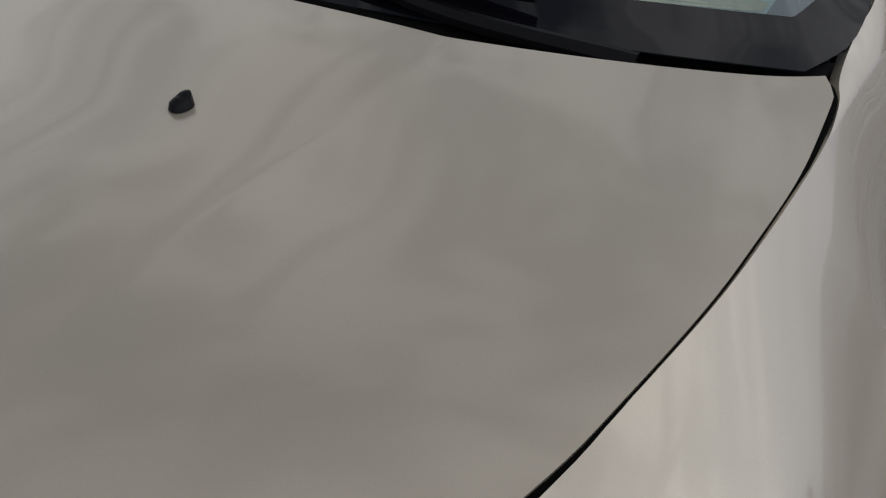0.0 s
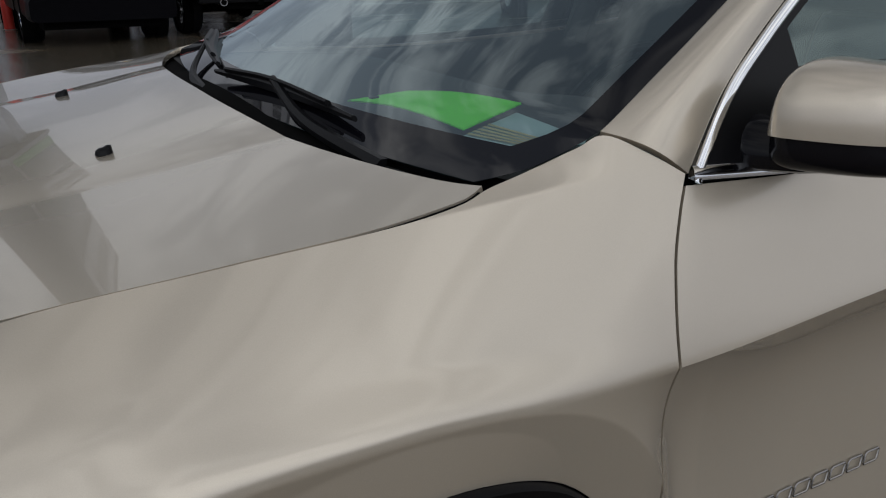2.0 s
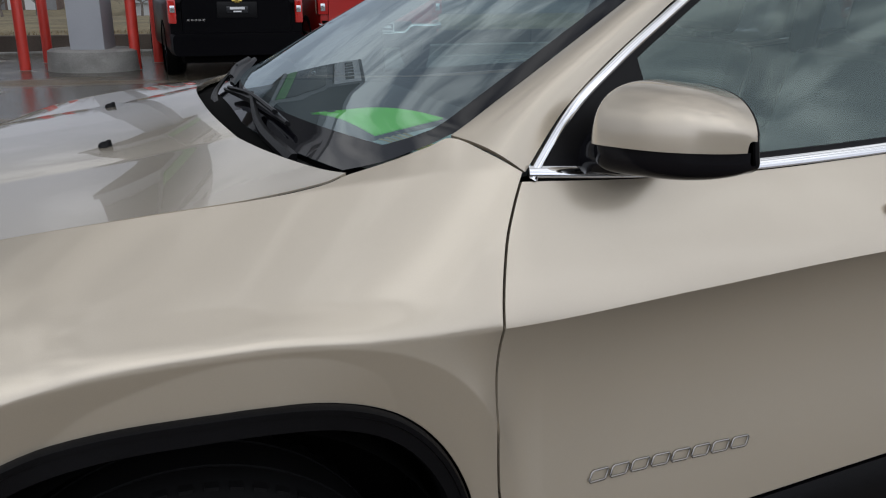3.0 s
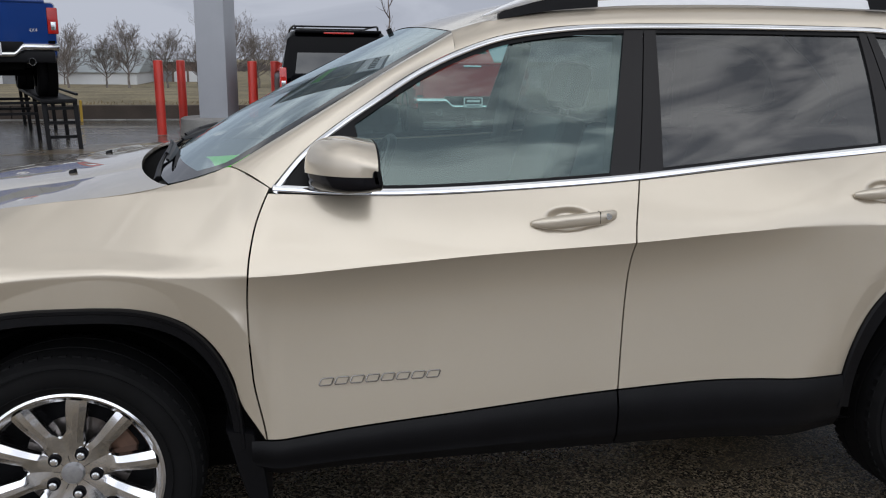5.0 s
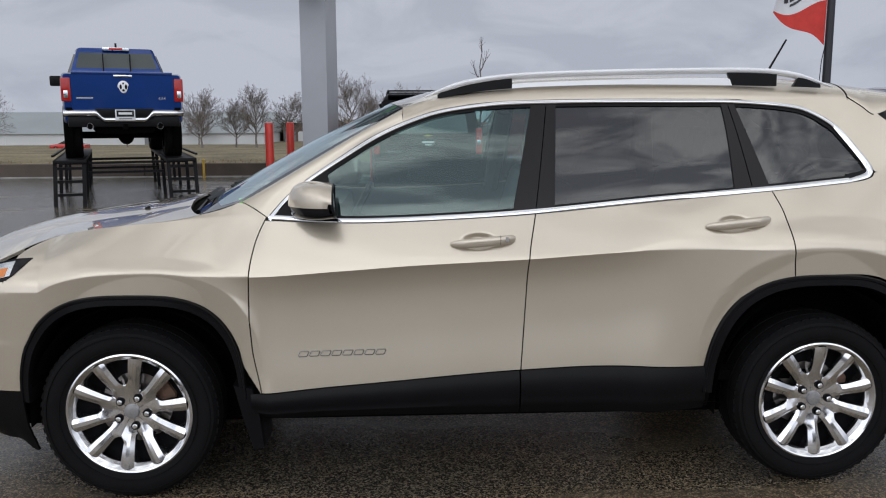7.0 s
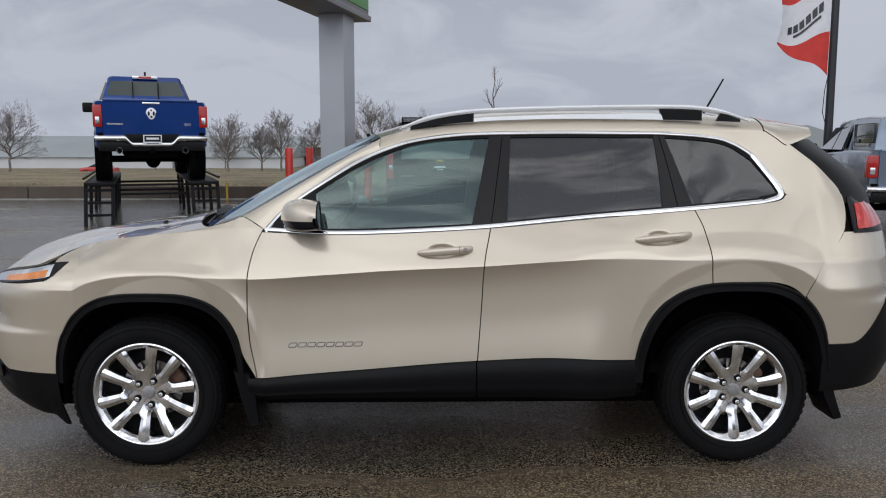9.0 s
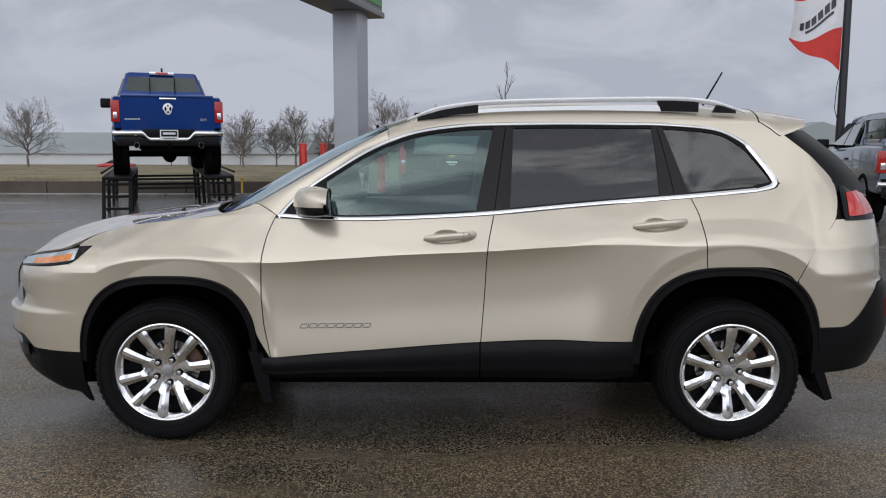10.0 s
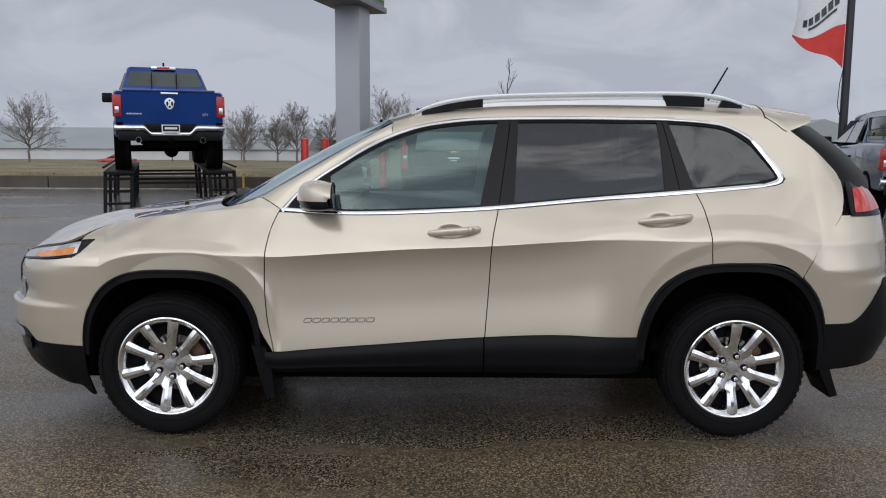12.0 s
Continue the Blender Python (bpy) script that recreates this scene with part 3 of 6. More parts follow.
def roof_at(x, e):
    a = abs(e)
    xc = min(x, 2.42)
    z0 = chrome_high(xc) + 0.002
    y0 = side_y(x, z0)
    z = z0 + (roof_top(x) - z0) * max(1 - a**5, 0.0) ** 0.64
    return Vector((x, e * y0, z))


def roof_skin():
    def at(u, v):
        e = 2 * v - 1
        e = math.copysign(1 - (1 - abs(e)) ** 1.5, e)
        x0 = 1.000 + 0.060 * min(abs(e) * 0.69 / 0.615, 1.0) ** 2.3
        p = roof_at(x0 + (2.88 - x0) * u, e)
        if abs(p.y) < 0.622:
            # the front edge comes down on to the glass
            p.z += (shield_at(0.5 + 0.5 * p.y / 0.622, 1.0).z + 0.002 - roof_at(x0, e).z) * (1 - smooth01(0.0, 0.14, u))
        return p
    return sheet(at, 60, 70)


part("roof", roof_skin(), PAINT, suv, "beige roof panel")

# glass and black trim of the side windows
pane_front_l = spline([1.08, 1.12, 1.20, 1.30, 1.40, 1.47, 1.53], [0.60, 0.61, 0.65, 0.79, 0.95, 1.10, 1.33])
pane_front_r = spline([1.08, 1.121, 1.518, 1.55], [1.473, 1.482, 1.571, 1.578])
pane_rear_l = spline([1.08, 1.126, 1.518, 1.55], [1.641, 1.644, 1.671, 1.673])
pane_rear_r = spline([1.08, 1.20, 1.31, 1.42, 1.52, 1.55], [2.362, 2.361, 2.359, 2.354, 2.344, 2.34])
pane_q_l = spline([1.10, 1.208, 1.521, 1.55], [2.535, 2.501, 2.398, 2.388])
pane_q_r = spline([1.10, 1.225, 1.243, 1.27, 1.35, 1.44, 1.473, 1.51, 1.55], [2.80, 2.84, 2.885, 2.908, 2.862, 2.785, 2.735, 2.62, 2.50])


def pane(left, right, mirror, up=0.024, down=0.018):
    def at(u, v):
        x, z = 1.0, 1.3
        for _ in range(8):
            x = left(z) + (right(z) - left(z)) * u
            a, b = chrome_low(x) + down, chrome_high(min(max(x, 0.56), 2.78)) - up
            b = max(b, a + 0.01)
            z = a + (b - a) * v
        return body(x, z, -0.008)
    return sheet(at, 30, 16, mirror=mirror)


for k, (pd_f, pd_r) in enumerate(zip(door_f, door_r)):
    mir = k == 1
    pane_part("window_glass", pane(pane_front_l, pane_front_r, mir), GLASS_FRONT, pd_f, "green-tinted door glass")
    pane_part("window_glass", pane(pane_rear_l, pane_rear_r, mir), GLASS_REAR, pd_r, "dark privacy glass")
    pane_part("quarter_glass", pane(pane_q_l, pane_q_r, mir), GLASS_REAR, suv, "dark privacy glass")
    # gloss black pillar covers
    for left, right, own in ((pane_front_r, lambda z: seam_b(z) - 0.002, pd_f), (lambda z: seam_b(z) + 0.002, pane_rear_l, pd_r),
                             (pane_rear_r, lambda z: 0.5 * (pane_rear_r(z) + pane_q_l(z)) - 0.002, pd_r), (lambda z: 0.5 * (pane_rear_r(z) + pane_q_l(z)) + 0.002, pane_q_l, suv)):
        part("pillar_cover", panel(left, right, lambda x: chrome_low(x) + 0.012, lambda x: chrome_high(min(x, 2.75)) - 0.012, 6, 20,
             out=-0.001, gap=0.0, lip=0.008, mirror=mir), PILLAR_BLACK, own, "black pillar cover")
    # black frame inside the chrome
    hi = [(x, chrome_high(x)) for x in (0.575, 0.632, 0.72, 0.816, 0.95, 1.086, 1.223, 1.416, 1.60, 1.9, 2.2, 2.389, 2.608, 2.718, 2.80)]
    tail_line = hi[-2:] + [(2.824, 1.432), (2.899, 1.337), (2.930, 1.292), (2.939, 1.264), (2.929, 1.243), (2.903, 1.230), (2.832, 1.216)]
    part("window_seal", ribbon(hi, 0.027, proud=-0.002, mirror=mir), SATIN_BLACK, suv, "black rubber window frame")
    part("window_seal", ribbon(tail_line[1:], 0.030, proud=-0.002, mirror=mir, inside=(2.6, 1.35)), SATIN_BLACK, suv, "black rubber window frame")
    lo = [(x, chrome_low(x)) for x in (0.56, 0.75, 0.932, 1.227, 1.569, 2.037, 2.513, 2.832)]
    part("window_seal", ribbon(lo, 0.024, proud=-0.002, mirror=mir), SATIN_BLACK, suv, "black rubber window frame")
    # chrome surround
    loop = [(0.546, 1.096), (0.560, 1.118)] + hi[1:-1] + tail_line[2:]
    part("chrome_trim", ribbon(loop, 0.014, proud=0.006, mirror=mir, n=140), CHROME, suv, "bright chrome window surround")
    part("chrome_trim", ribbon(tail_line[1:], lambda t: 0.013 + 0.014 * math.sin(math.pi * t), proud=0.0066, mirror=mir, inside=(2.6, 1.35), n=60), CHROME, suv, "wide chrome window corner")
    part("chrome_trim", ribbon([(0.546, 1.096)] + lo[1:], 0.017, proud=0.007, mirror=mir), CHROME, suv, "bright chrome waist strip")
    # black sail behind the mirror
    sail = panel(spline([1.08, 1.12, 1.20, 1.28], [0.565, 0.575, 0.645, 0.75]), spline([1.08, 1.28], [0.80, 0.765]), lambda x: chrome_low(x) + 0.012,
                 lambda x: chrome_high(max(x, 0.56)) - 0.010, 14, 10, out=0.002, gap=0, mirror=mir)
    part("mirror_sail", sail, SATIN_BLACK, pd_f, "black plastic window corner")


# rear quarter, D pillar
tailgate_x = spline([0.5, 1.09, 1.254, 1.351, 1.473, 1.53, 1.60], [3.21, 3.228, 3.229, 3.160, 3.020, 2.945, 2.85])


def quarter_low(mirror):
    low = run([(arch_point(*ARCH_R_OUT, a)[0], arch_point(*ARCH_R_OUT, a)[1], 0) for a in np.linspace(1.235, math.pi - 0.97, 12)], 50)
    high = run([(2.508, 1.186, 0), (2.832, 1.214, 0), (2.925, 1.232, 0), (2.955, 1.254, 0), (3.05, 1.255, 0), (3.356, 1.255, 0)], 50)

    def pick(line, t):
        f = t * (len(line) - 1)
        i = min(int(f), len(line) - 2)
        return line[i].lerp(line[i + 1], f - i)

    def left(v):
        z = low[0].y + (1.186 - low[0].y) * v
        return Vector((seam_c_up(z) + 0.0025, z, 0))
    rightc = run([tuple(low[-1]), (3.035, 0.895, 0), (3.115, 0.983, 0), (3.235, 1.085, 0), (3.27, 1.13, 0), (3.352, 1.235, 0), (3.356, 1.255, 0)], 40)

    def at(u, v):
        l, h, a, b = pick(low, u), pick(high, u), left(v), pick(rightc, v)
        c = (1 - v) * l + v * h + (1 - u) * a + u * b - ((1 - u) * (1 - v) * low[0] + u * (1 - v) * low[-1] + (1 - u) * v * high[0] + u * v * high[-1])
        return body(c.x, c.y)
    return sheet(at, 40 if mirror else 110, 40 if mirror else 110, mirror=mirror)


both("quarter_panel", quarter_low, PAINT, label="beige rear quarter panel over the wheel arch")


def skin_x(x, z):
    """The skin's point at a true x, also where it wraps round the tail."""
    if x <= TAIL_X:
        return body(x, z)
    w = min((x - TAIL_X) / (tail(z) - TAIL_X), 1.0) ** (1 / 0.95)
    return body(TAIL_X + math.asin(w) * 2 / math.pi * TAIL_ARC, z)


def pillar_d(mirror):
    xl = spline([1.25, 1.262, 1.27, 1.337, 1.432, 1.500, 1.527, 1.541, 1.6], [2.955, 2.945, 2.943, 2.900, 2.826, 2.720, 2.612, 2.43, 2.38])

    def at(u, v):
        z = 1.255 + (1.547 - 1.255) * v
        return skin_x(xl(z) + (tailgate_x(z) - 0.004 - xl(z)) * u, z)
    return sheet(at, 30, 40, mirror=mirror)


both("d_pillar", pillar_d, PAINT, label="beige rear pillar")

# sills and arch cladding
def arch_trim(outer, inner, mirror, a0, a1):
    k = 56
    verts, faces = [], []
    for i in range(k + 1):
        a = a0 + (a1 - a0) * i / k
        xo, zo = arch_point(*outer, a)
        xi, zi = arch_point(*inner, a)
        for w, o in ((0.0, -0.006), (0.0, 0.006), (0.10, 0.013), (0.30, 0.013), (0.36, 0.008), (0.9, 0.010), (1.0, 0.002), (1.0, -0.10)):
            x, z = xo + (xi - xo) * w, zo + (zi - zo) * w
            q = body(x, z, o)
            if o < -0.05:
                q = body(x, z, 0)
                q.y += 0.27
            verts.append(Vector((q.x, -q.y if mirror else q.y, q.z)))
    for i in range(k):
        for j in range(7):
            faces.append((i * 8 + j, i * 8 + j + 1, i * 8 + 9 + j, i * 8 + 8 + j))
    return bm_from(verts, faces)


both("arch_cladding", lambda m: arch_trim(ARCH_F_OUT, ARCH_F_IN, m, 0.10, math.pi - 0.10), BLACK_PLASTIC, label="black plastic front wheel arch trim")
both("arch_cladding", lambda m: arch_trim(ARCH_R_OUT, ARCH_R_IN, m, 0.10, math.pi - 0.16), BLACK_PLASTIC, label="black plastic rear wheel arch trim")


def sill(mirror, x0, x1, low=0.335):
    def at(u, v):
        x = x0 + (x1 - x0) * u
        z = clad_top(x) - (clad_top(x) - low) * v
        o = 0.010 * math.sin(math.pi * min(v * 1.4 + 0.08, 1.0)) + 0.004 - 0.10 * max(v - 0.75, 0)
        return body(min(max(x, 0.40), 2.3), z, o)
    return sheet(at, 40, 12, mirror=mirror, lip=0.012)


both("door_cladding", lambda m: sill(m, 0.468, 1.500), BLACK_PLASTIC, label="black plastic lower door cladding")
both("door_cladding", lambda m: sill(m, 1.506, 2.235), BLACK_PLASTIC, label="black plastic lower door cladding")


def rocker(mirror):
    def at(u, v):
        x = 0.42 + 1.86 * u
        z = 0.345 - 0.045 * v
        y = side_y(1.5, 0.4) - 0.01 - 0.22 * v**1.5
        return Vector((x, -y, z + 0.02 * u))
    return sheet(at, 30, 8, mirror=mirror)


both("rocker", rocker, SATIN_BLACK, label="black rocker panel under the doors")
part("underbody", box(-0.55, 3.05, -0.64, 0.64, 0.225, 0.40, 0.03), SHADE_BLACK, suv)

# wheel housings
def housing(cx, b, mirror):
    verts, faces, k = [], [], 28
    s = 1 if mirror else -1
    for i in range(k + 1):
        a = math.pi * i / k
        x, z = cx - 0.41 * math.cos(a), 0.30 + (b - 0.005) * abs(math.sin(a)) ** 0.8
        verts += [(x, s * 0.87, z), (x, s * 0.55, z)]
    rim_at = len(verts)
    for i in range(k + 1):
        a = math.pi * i / k
        for grow in (0.0, 0.10):
            verts.append((cx - (0.41 + grow) * math.cos(a), s * 0.71, 0.30 + (b - 0.005 + grow) * abs(math.sin(a)) ** 0.8))
    for i in range(k):
        j = rim_at + 2 * i
        faces.append((j, j + 1, j + 3, j + 2))
    verts += [(cx, s * 0.55, 0.25)]
    for i in range(k):
        faces.append((2 * i, 2 * i + 1, 2 * i + 3, 2 * i + 2))
        faces.append((2 * i + 1, 2 * i + 3, len(verts) - 1))
    return bm_from(verts, faces)


# liners in near-black, the shade of the wells painted in
both("wheel_liner", lambda m: housing(0.03, 0.478, m), SHADE_BLACK)
both("wheel_liner", lambda m: housing(2.70, 0.52, m), SHADE_BLACK)


# bumpers
lamp_low = spline([-1.45, -1.0, -0.80, -0.60, -0.46], [0.822, 0.834, 0.848, 0.862, 0.878])


def bumper_front(mirror):
    def at(u, v):
        s0 = -1.45
        s = s0
        z = 0.6
        for _ in range(5):
            right = -0.455 + (0.868 - z) * 1.15 if z > 0.74 else arch_x(z, -1, *ARCH_F_OUT) - 0.0
            right = min(right, arch_x(max(z, 0.31), -1, *ARCH_F_OUT) if z < 0.80 else right)
            s = s0 + (right - s0) * u
            lo = 0.450 + 0.06 * smooth01(-0.70, -0.82, s)
            z = lo + (lamp_low(s) - 0.004 - lo) * v
        p = body(s, z)
        p.x += 0.012 * math.exp(-((z - 0.70) / 0.03) ** 2) * smooth01(-0.62, -0.9, s)
        return p
    return sheet(at, 70, 50, mirror=mirror, lip=0.012)


both("front_bumper", bumper_front, PAINT, label="beige front bumper cover")


def bumper_low(mirror):
    def at(u, v):
        s0, s = -1.45, -1.0
        right = -0.40
        s = s0 + (right - s0) * u
        hi = 0.447 + 0.06 * smooth01(-0.70, -0.82, s)
        lo = 0.20 + 0.045 * smooth01(-0.42, -0.50, s) + 0.05 * smooth01(-0.55, -0.95, s)
        z = hi - (hi - lo) * v
        return body(s, z, 0.002 - 0.03 * v**2 - 0.022 * math.sin(math.pi * min(v * 2, 1)) * smooth01(-0.68, -0.78, s))
    return sheet(at, 50, 16, mirror=mirror, lip=0.01)


both("lower_bumper", bumper_low, BLACK_PLASTIC, label="black plastic lower front bumper")


def grille(mirror):
    return sheet(lambda u, v: body(-1.45 + 0.42 * u, 0.70 + 0.135 * v, 0.006), 20, 6, mirror=mirror)


both("grille", grille, GLOSS_BLACK, label="black grille")

LOW_LENS = mat("grey_lamp_lens", (0.30, 0.31, 0.32), rough=0.2, metal=0.3, coat=0.5, vary=0.2, vary_scale=25)
# daytime lamp: bezel, clear lens, amber


def lamp_strip(s0, s1, f0, f1, out, mirror, nu=24, nv=6):
    def at(u, v):
        s = s0 + (s1 - s0) * u
        a, b = max(lamp_low(s), 0.80), lamp_up(s)
        if s > -0.46:
            a = 0.878 + (0.953 - 0.878) * (s + 0.46) / 0.085
        if s < -0.95:
            m = 0.5 * (a + b)
            k = (s + 1.15) / 0.20
            a, b = m + (a - m) * k**0.7, m + (b - m) * k**0.7
        f = f0 + (f1 - f0) * v
        return body(s + 0.025 * smooth01(-0.85, -0.45, s), a + (b - a) * f + 0.004 * smooth01(-0.85, -0.45, s), out)
    return sheet(at, nu, nv, mirror=mirror, lip=0.02)


for mir in (False, True):
    hl = part("headlight", lamp_strip(-1.15, -0.375, 0, 1, 0.004, mir), GLOSS_BLACK, suv, "slim wraparound headlight with a black bezel")
    part("lens", lamp_strip(-1.12, -0.455, 0.16, 0.90, 0.0065, mir), LAMP_SILVER, hl, "clear silver lamp lens")
    part("side_marker", lamp_strip(-0.78, -0.48, 0.20, 0.62, 0.008, mir), AMBER_LENS, hl, "amber side marker")
    low_lamp = sheet(lambda u, v: body(-1.08 + 0.17 * u + 0.06 * (1 - v) * u, 0.632 + 0.118 * v, -0.002), 10, 8, mirror=mir, lip=0.02)
    ll = part("low_headlight", low_lamp, GLOSS_BLACK, suv, "lower headlight set in the bumper")
    part("lens", sheet(lambda u, v: body(-1.07 + 0.150 * u + 0.055 * (1 - v) * u, 0.640 + 0.102 * v, 0.001), 10, 8, mirror=mir, lip=0.012), LOW_LENS, ll, "grey lamp lens")
    fog = sheet(lambda u, v: body(-1.02 + 0.22 * u, 0.385 + 0.055 * v + 0.012 * u, -0.004), 10, 5, mirror=mir, lip=0.03)
    part("fog_lamp", fog, GLOSS_BLACK, suv, "dark fog lamp in the lower bumper")


rear_seam = spline([0.79, 0.80, 0.905, 1.0, 1.085, 1.13], [2.990, 2.994, 3.044, 3.132, 3.239, 3.275])


def bumper_rear(mirror):
    def at(u, v):
        s0, s1 = 3.08, 4.22
        s, z = 3.2, 0.7
        for _ in range(5):
            left = arch_x(z, 1, *ARCH_R_OUT) + 0.006 if z < 0.80 else rear_seam(z)
            s = left + (s1 - left) * u
            lo = 0.580 + 0.20 * smooth01(3.25, 3.62, s)
            hi = 1.086
            z = lo + (hi - lo) * v
        p = body(s, z)
        return p
    return sheet(at, 50, 40, mirror=mirror, lip=0.012)


both("rear_bumper", bumper_rear, PAINT, label="beige rear bumper cover")


def bumper_rear_low(mirror):
    def at(u, v):
        s = 3.085 + (4.22 - 3.085) * u
        hi = 0.578 + 0.20 * smooth01(3.25, 3.62, s)
        lo = 0.355 + 0.03 * u
        return body(s, hi - (hi - lo) * v, 0.006 + 0.004 * math.sin(math.pi * v) - 0.02 * max(v - 0.8, 0))
    return sheet(at, 40, 14, mirror=mirror, lip=0.012)


both("lower_bumper", bumper_rear_low, BLACK_PLASTIC, label="black plastic lower rear bumper")
both("reflector", lambda m: sheet(lambda u, v: body(3.70 + 0.16 * u, 0.60 + 0.09 * v + 0.03 * u, 0.016), 6, 4, mirror=m, lip=0.012), RED_LENS, label="red rear reflector")

# tail lamps
for mir in (False, True):
    tl = part("taillight", sheet(lambda u, v: body(3.318 - 0.030 * math.sin(math.pi * v) ** 0.5 + 0.085 * v + 0.37 * u, 1.082 + 0.160 * v - 0.004 * u, 0.006), 16, 8, mirror=mir, lip=0.02), GLOSS_BLACK, suv, "wraparound tail light")
    part("lens", sheet(lambda u, v: body(3.352 - 0.018 * math.sin(math.pi * v) ** 0.4 + 0.085 * v + 0.32 * u, 1.100 + 0.012 * u + 0.112 * v, 0.010 + 0.008 * math.sin(math.pi * min(u * 1.5, 1.0))), 14, 8, mirror=mir, lip=0.012), RED_LENS, tl, "red tail light lens")


# tailgate, glass, spoiler
def gate_x(z):
    return tail(z) - 0.02


part("tailgate", sheet(lambda u, v: Vector((gate_x(0.80 + 0.45 * v) - 0.12 * abs(2 * u - 1) ** 3, (2 * u - 1) * 0.58, 0.80 + 0.45 * v)), 20, 12, lip=0.02), PAINT, suv, "beige tailgate")
pane_part("rear_glass", sheet(lambda u, v: Vector((3.40 - 0.40 * v - 0.10 * abs(2 * u - 1) ** 3, (2 * u - 1) * (0.66 - 0.10 * v), 1.25 + 0.27 * v)), 16, 8), GLASS_REAR, suv, "dark rear window")
for mir in (False, True):
    part("gate_trim", sheet(lambda u, v: skin_x(tailgate_x(1.215 + 0.305 * v) - 0.002, 1.215 + 0.305 * v) + Vector((0.21 * u, 0.003 + 0.05 * u + 0.10 * u**2, -0.01 * u)), 8, 12, mirror=mir, lip=0.01),
         SATIN_BLACK, suv, "black tailgate side trim")


spoiler_low = spline([2.884, 2.94, 2.985, 3.04, 3.10, 3.16], [1.552, 1.514, 1.482, 1.498, 1.522, 1.545])
spoiler_top = spline([2.88, 3.0, 3.10, 3.20], [1.629, 1.614, 1.594, 1.568])


def spoiler_at(e, v):
    """The spoiler carries the roof's section on; e across, v towards the tail."""
    x = 2.886 + (0.295 - 0.065 * abs(e) ** 3) * v
    z0 = spoiler_low(x)
    y0 = side_y(min(x, 2.985), z0) - 0.10 * max(x - 2.985, 0.0)
    return Vector((x, e * y0, z0 + (spoiler_top(x) - z0) * max(1 - abs(e) ** 5, 0.0) ** 0.64))


def spoiler():
    def at(u, v):
        e = 2 * u - 1
        return spoiler_at(math.copysign(1 - (1 - abs(e)) ** 1.5, e), v)
    b = sheet(at, 70, 16)
    return sheet(lambda u, v: at(u, 1) + Vector((-0.004 - 0.02 * v, 0, -min(0.022, at(u, 1).z - spoiler_low(at(u, 1).x) + 0.002) * v)), 70, 2, bm=b)


sp = part("roof_spoiler", spoiler(), PAINT, suv, "beige roof spoiler")


def spoiler_base():
    def at(u, v):
        e = 2 * u - 1
        p = spoiler_at(1.0, v)
        return Vector((p.x - 0.03 * v, e * (p.y - 0.030), p.z + 0.008 + 0.02 * (1 - e * e)))
    return sheet(at, 24, 12)


part("spoiler_base", spoiler_base(), SATIN_BLACK, sp, "black underside of the spoiler")
part("roof_seam", tube([roof_at(2.883, e) - Vector((0, 0, 0.002)) for e in np.linspace(-1, 1, 60)], 0.0022, 6), SHADE_BLACK, suv, "black seam before the spoiler")
for s in (-1, 1):
    part("roof_seam", tube([Vector((x, s * (side_y(x, spoiler_low(x)) + 0.0005), spoiler_low(x))) for x in np.linspace(2.884, 2.985, 12)], 0.0022, 6), SHADE_BLACK, suv, "black seam before the spoiler")

# roof rails, antenna
for s in (-1, 1):
    line = run([(1.150, s * 0.605, 1.556), (1.24, s * 0.602, 1.590), (1.35, s * 0.60, 1.618), (1.55, s * 0.598, 1.641), (1.97, s * 0.596, 1.655),
                (2.40, s * 0.596, 1.660), (2.58, s * 0.597, 1.653), (2.70, s * 0.598, 1.632), (2.82, s * 0.60, 1.594)], 60)
    rad = [0.0105 * (0.25 + 0.75 * min(1, i / 10, (60 - i) / 9)) for i in range(61)]
    rail = part("roof_rail", tube(line, rad, 12, flat=1.4), RAIL_SILVER, suv, "silver roof rail")

    def infill(x0, x1, over=0.0, front=0.0, back=0.0):
        """An upright web between the roof and the bar, its ends raked."""
        verts, faces, k = [], [], 16
        for i in range(k + 1):
            u = i / k
            x = x0 + (x1 - x0) * u
            top = min((p for p in line), key=lambda p: abs(p.x - x)).z - 0.008 - over
            low = roof_at(x, 0.90).z - 0.006
            top = max(top, low + 0.001)
            xt = x + front * (1 - u) - back * u
            y = 0.598
            verts += [(x, s * (y + 0.010), low), (xt, s * (y + 0.008), top), (xt, s * (y - 0.008), top), (x, s * (y - 0.010), low)]
        for i in range(k):
            faces += [(4 * i + j, 4 * i + (j + 1) % 4, 4 * i + 4 + (j + 1) % 4, 4 * i + 4 + j) for j in range(4)]
        faces += [(0, 1, 2, 3), (4 * k, 4 * k + 1, 4 * k + 2, 4 * k + 3)]
        return bm_from(verts, faces)
    part("rail_strip", infill(1.50, 2.46, 0.022, 0.0, 0.08), RAIL_SILVER, rail, "silver lower rail strip")
    part("rail_foot", infill(1.20, 1.50), SATIN_BLACK, rail, "black rail foot")
    part("rail_foot", infill(2.40, 2.585, 0.0, -0.02, 0.0), SATIN_BLACK, rail, "black rail foot")
    part("rail_foot", infill(2.655, 2.77, 0.0, 0.02, 0.0), SATIN_BLACK, rail, "black rail foot")
part("antenna", tube([(2.785, 0, 1.64), (2.895, 0, 1.838)], [0.006, 0.0045], 8, bm=lathe([(0.0, 0.03), (0.02, 0.025), (0.032, 0.0)], 16, axis="z", at=(2.785, 0, 1.625))), SATIN_BLACK, suv, "short black whip antenna")


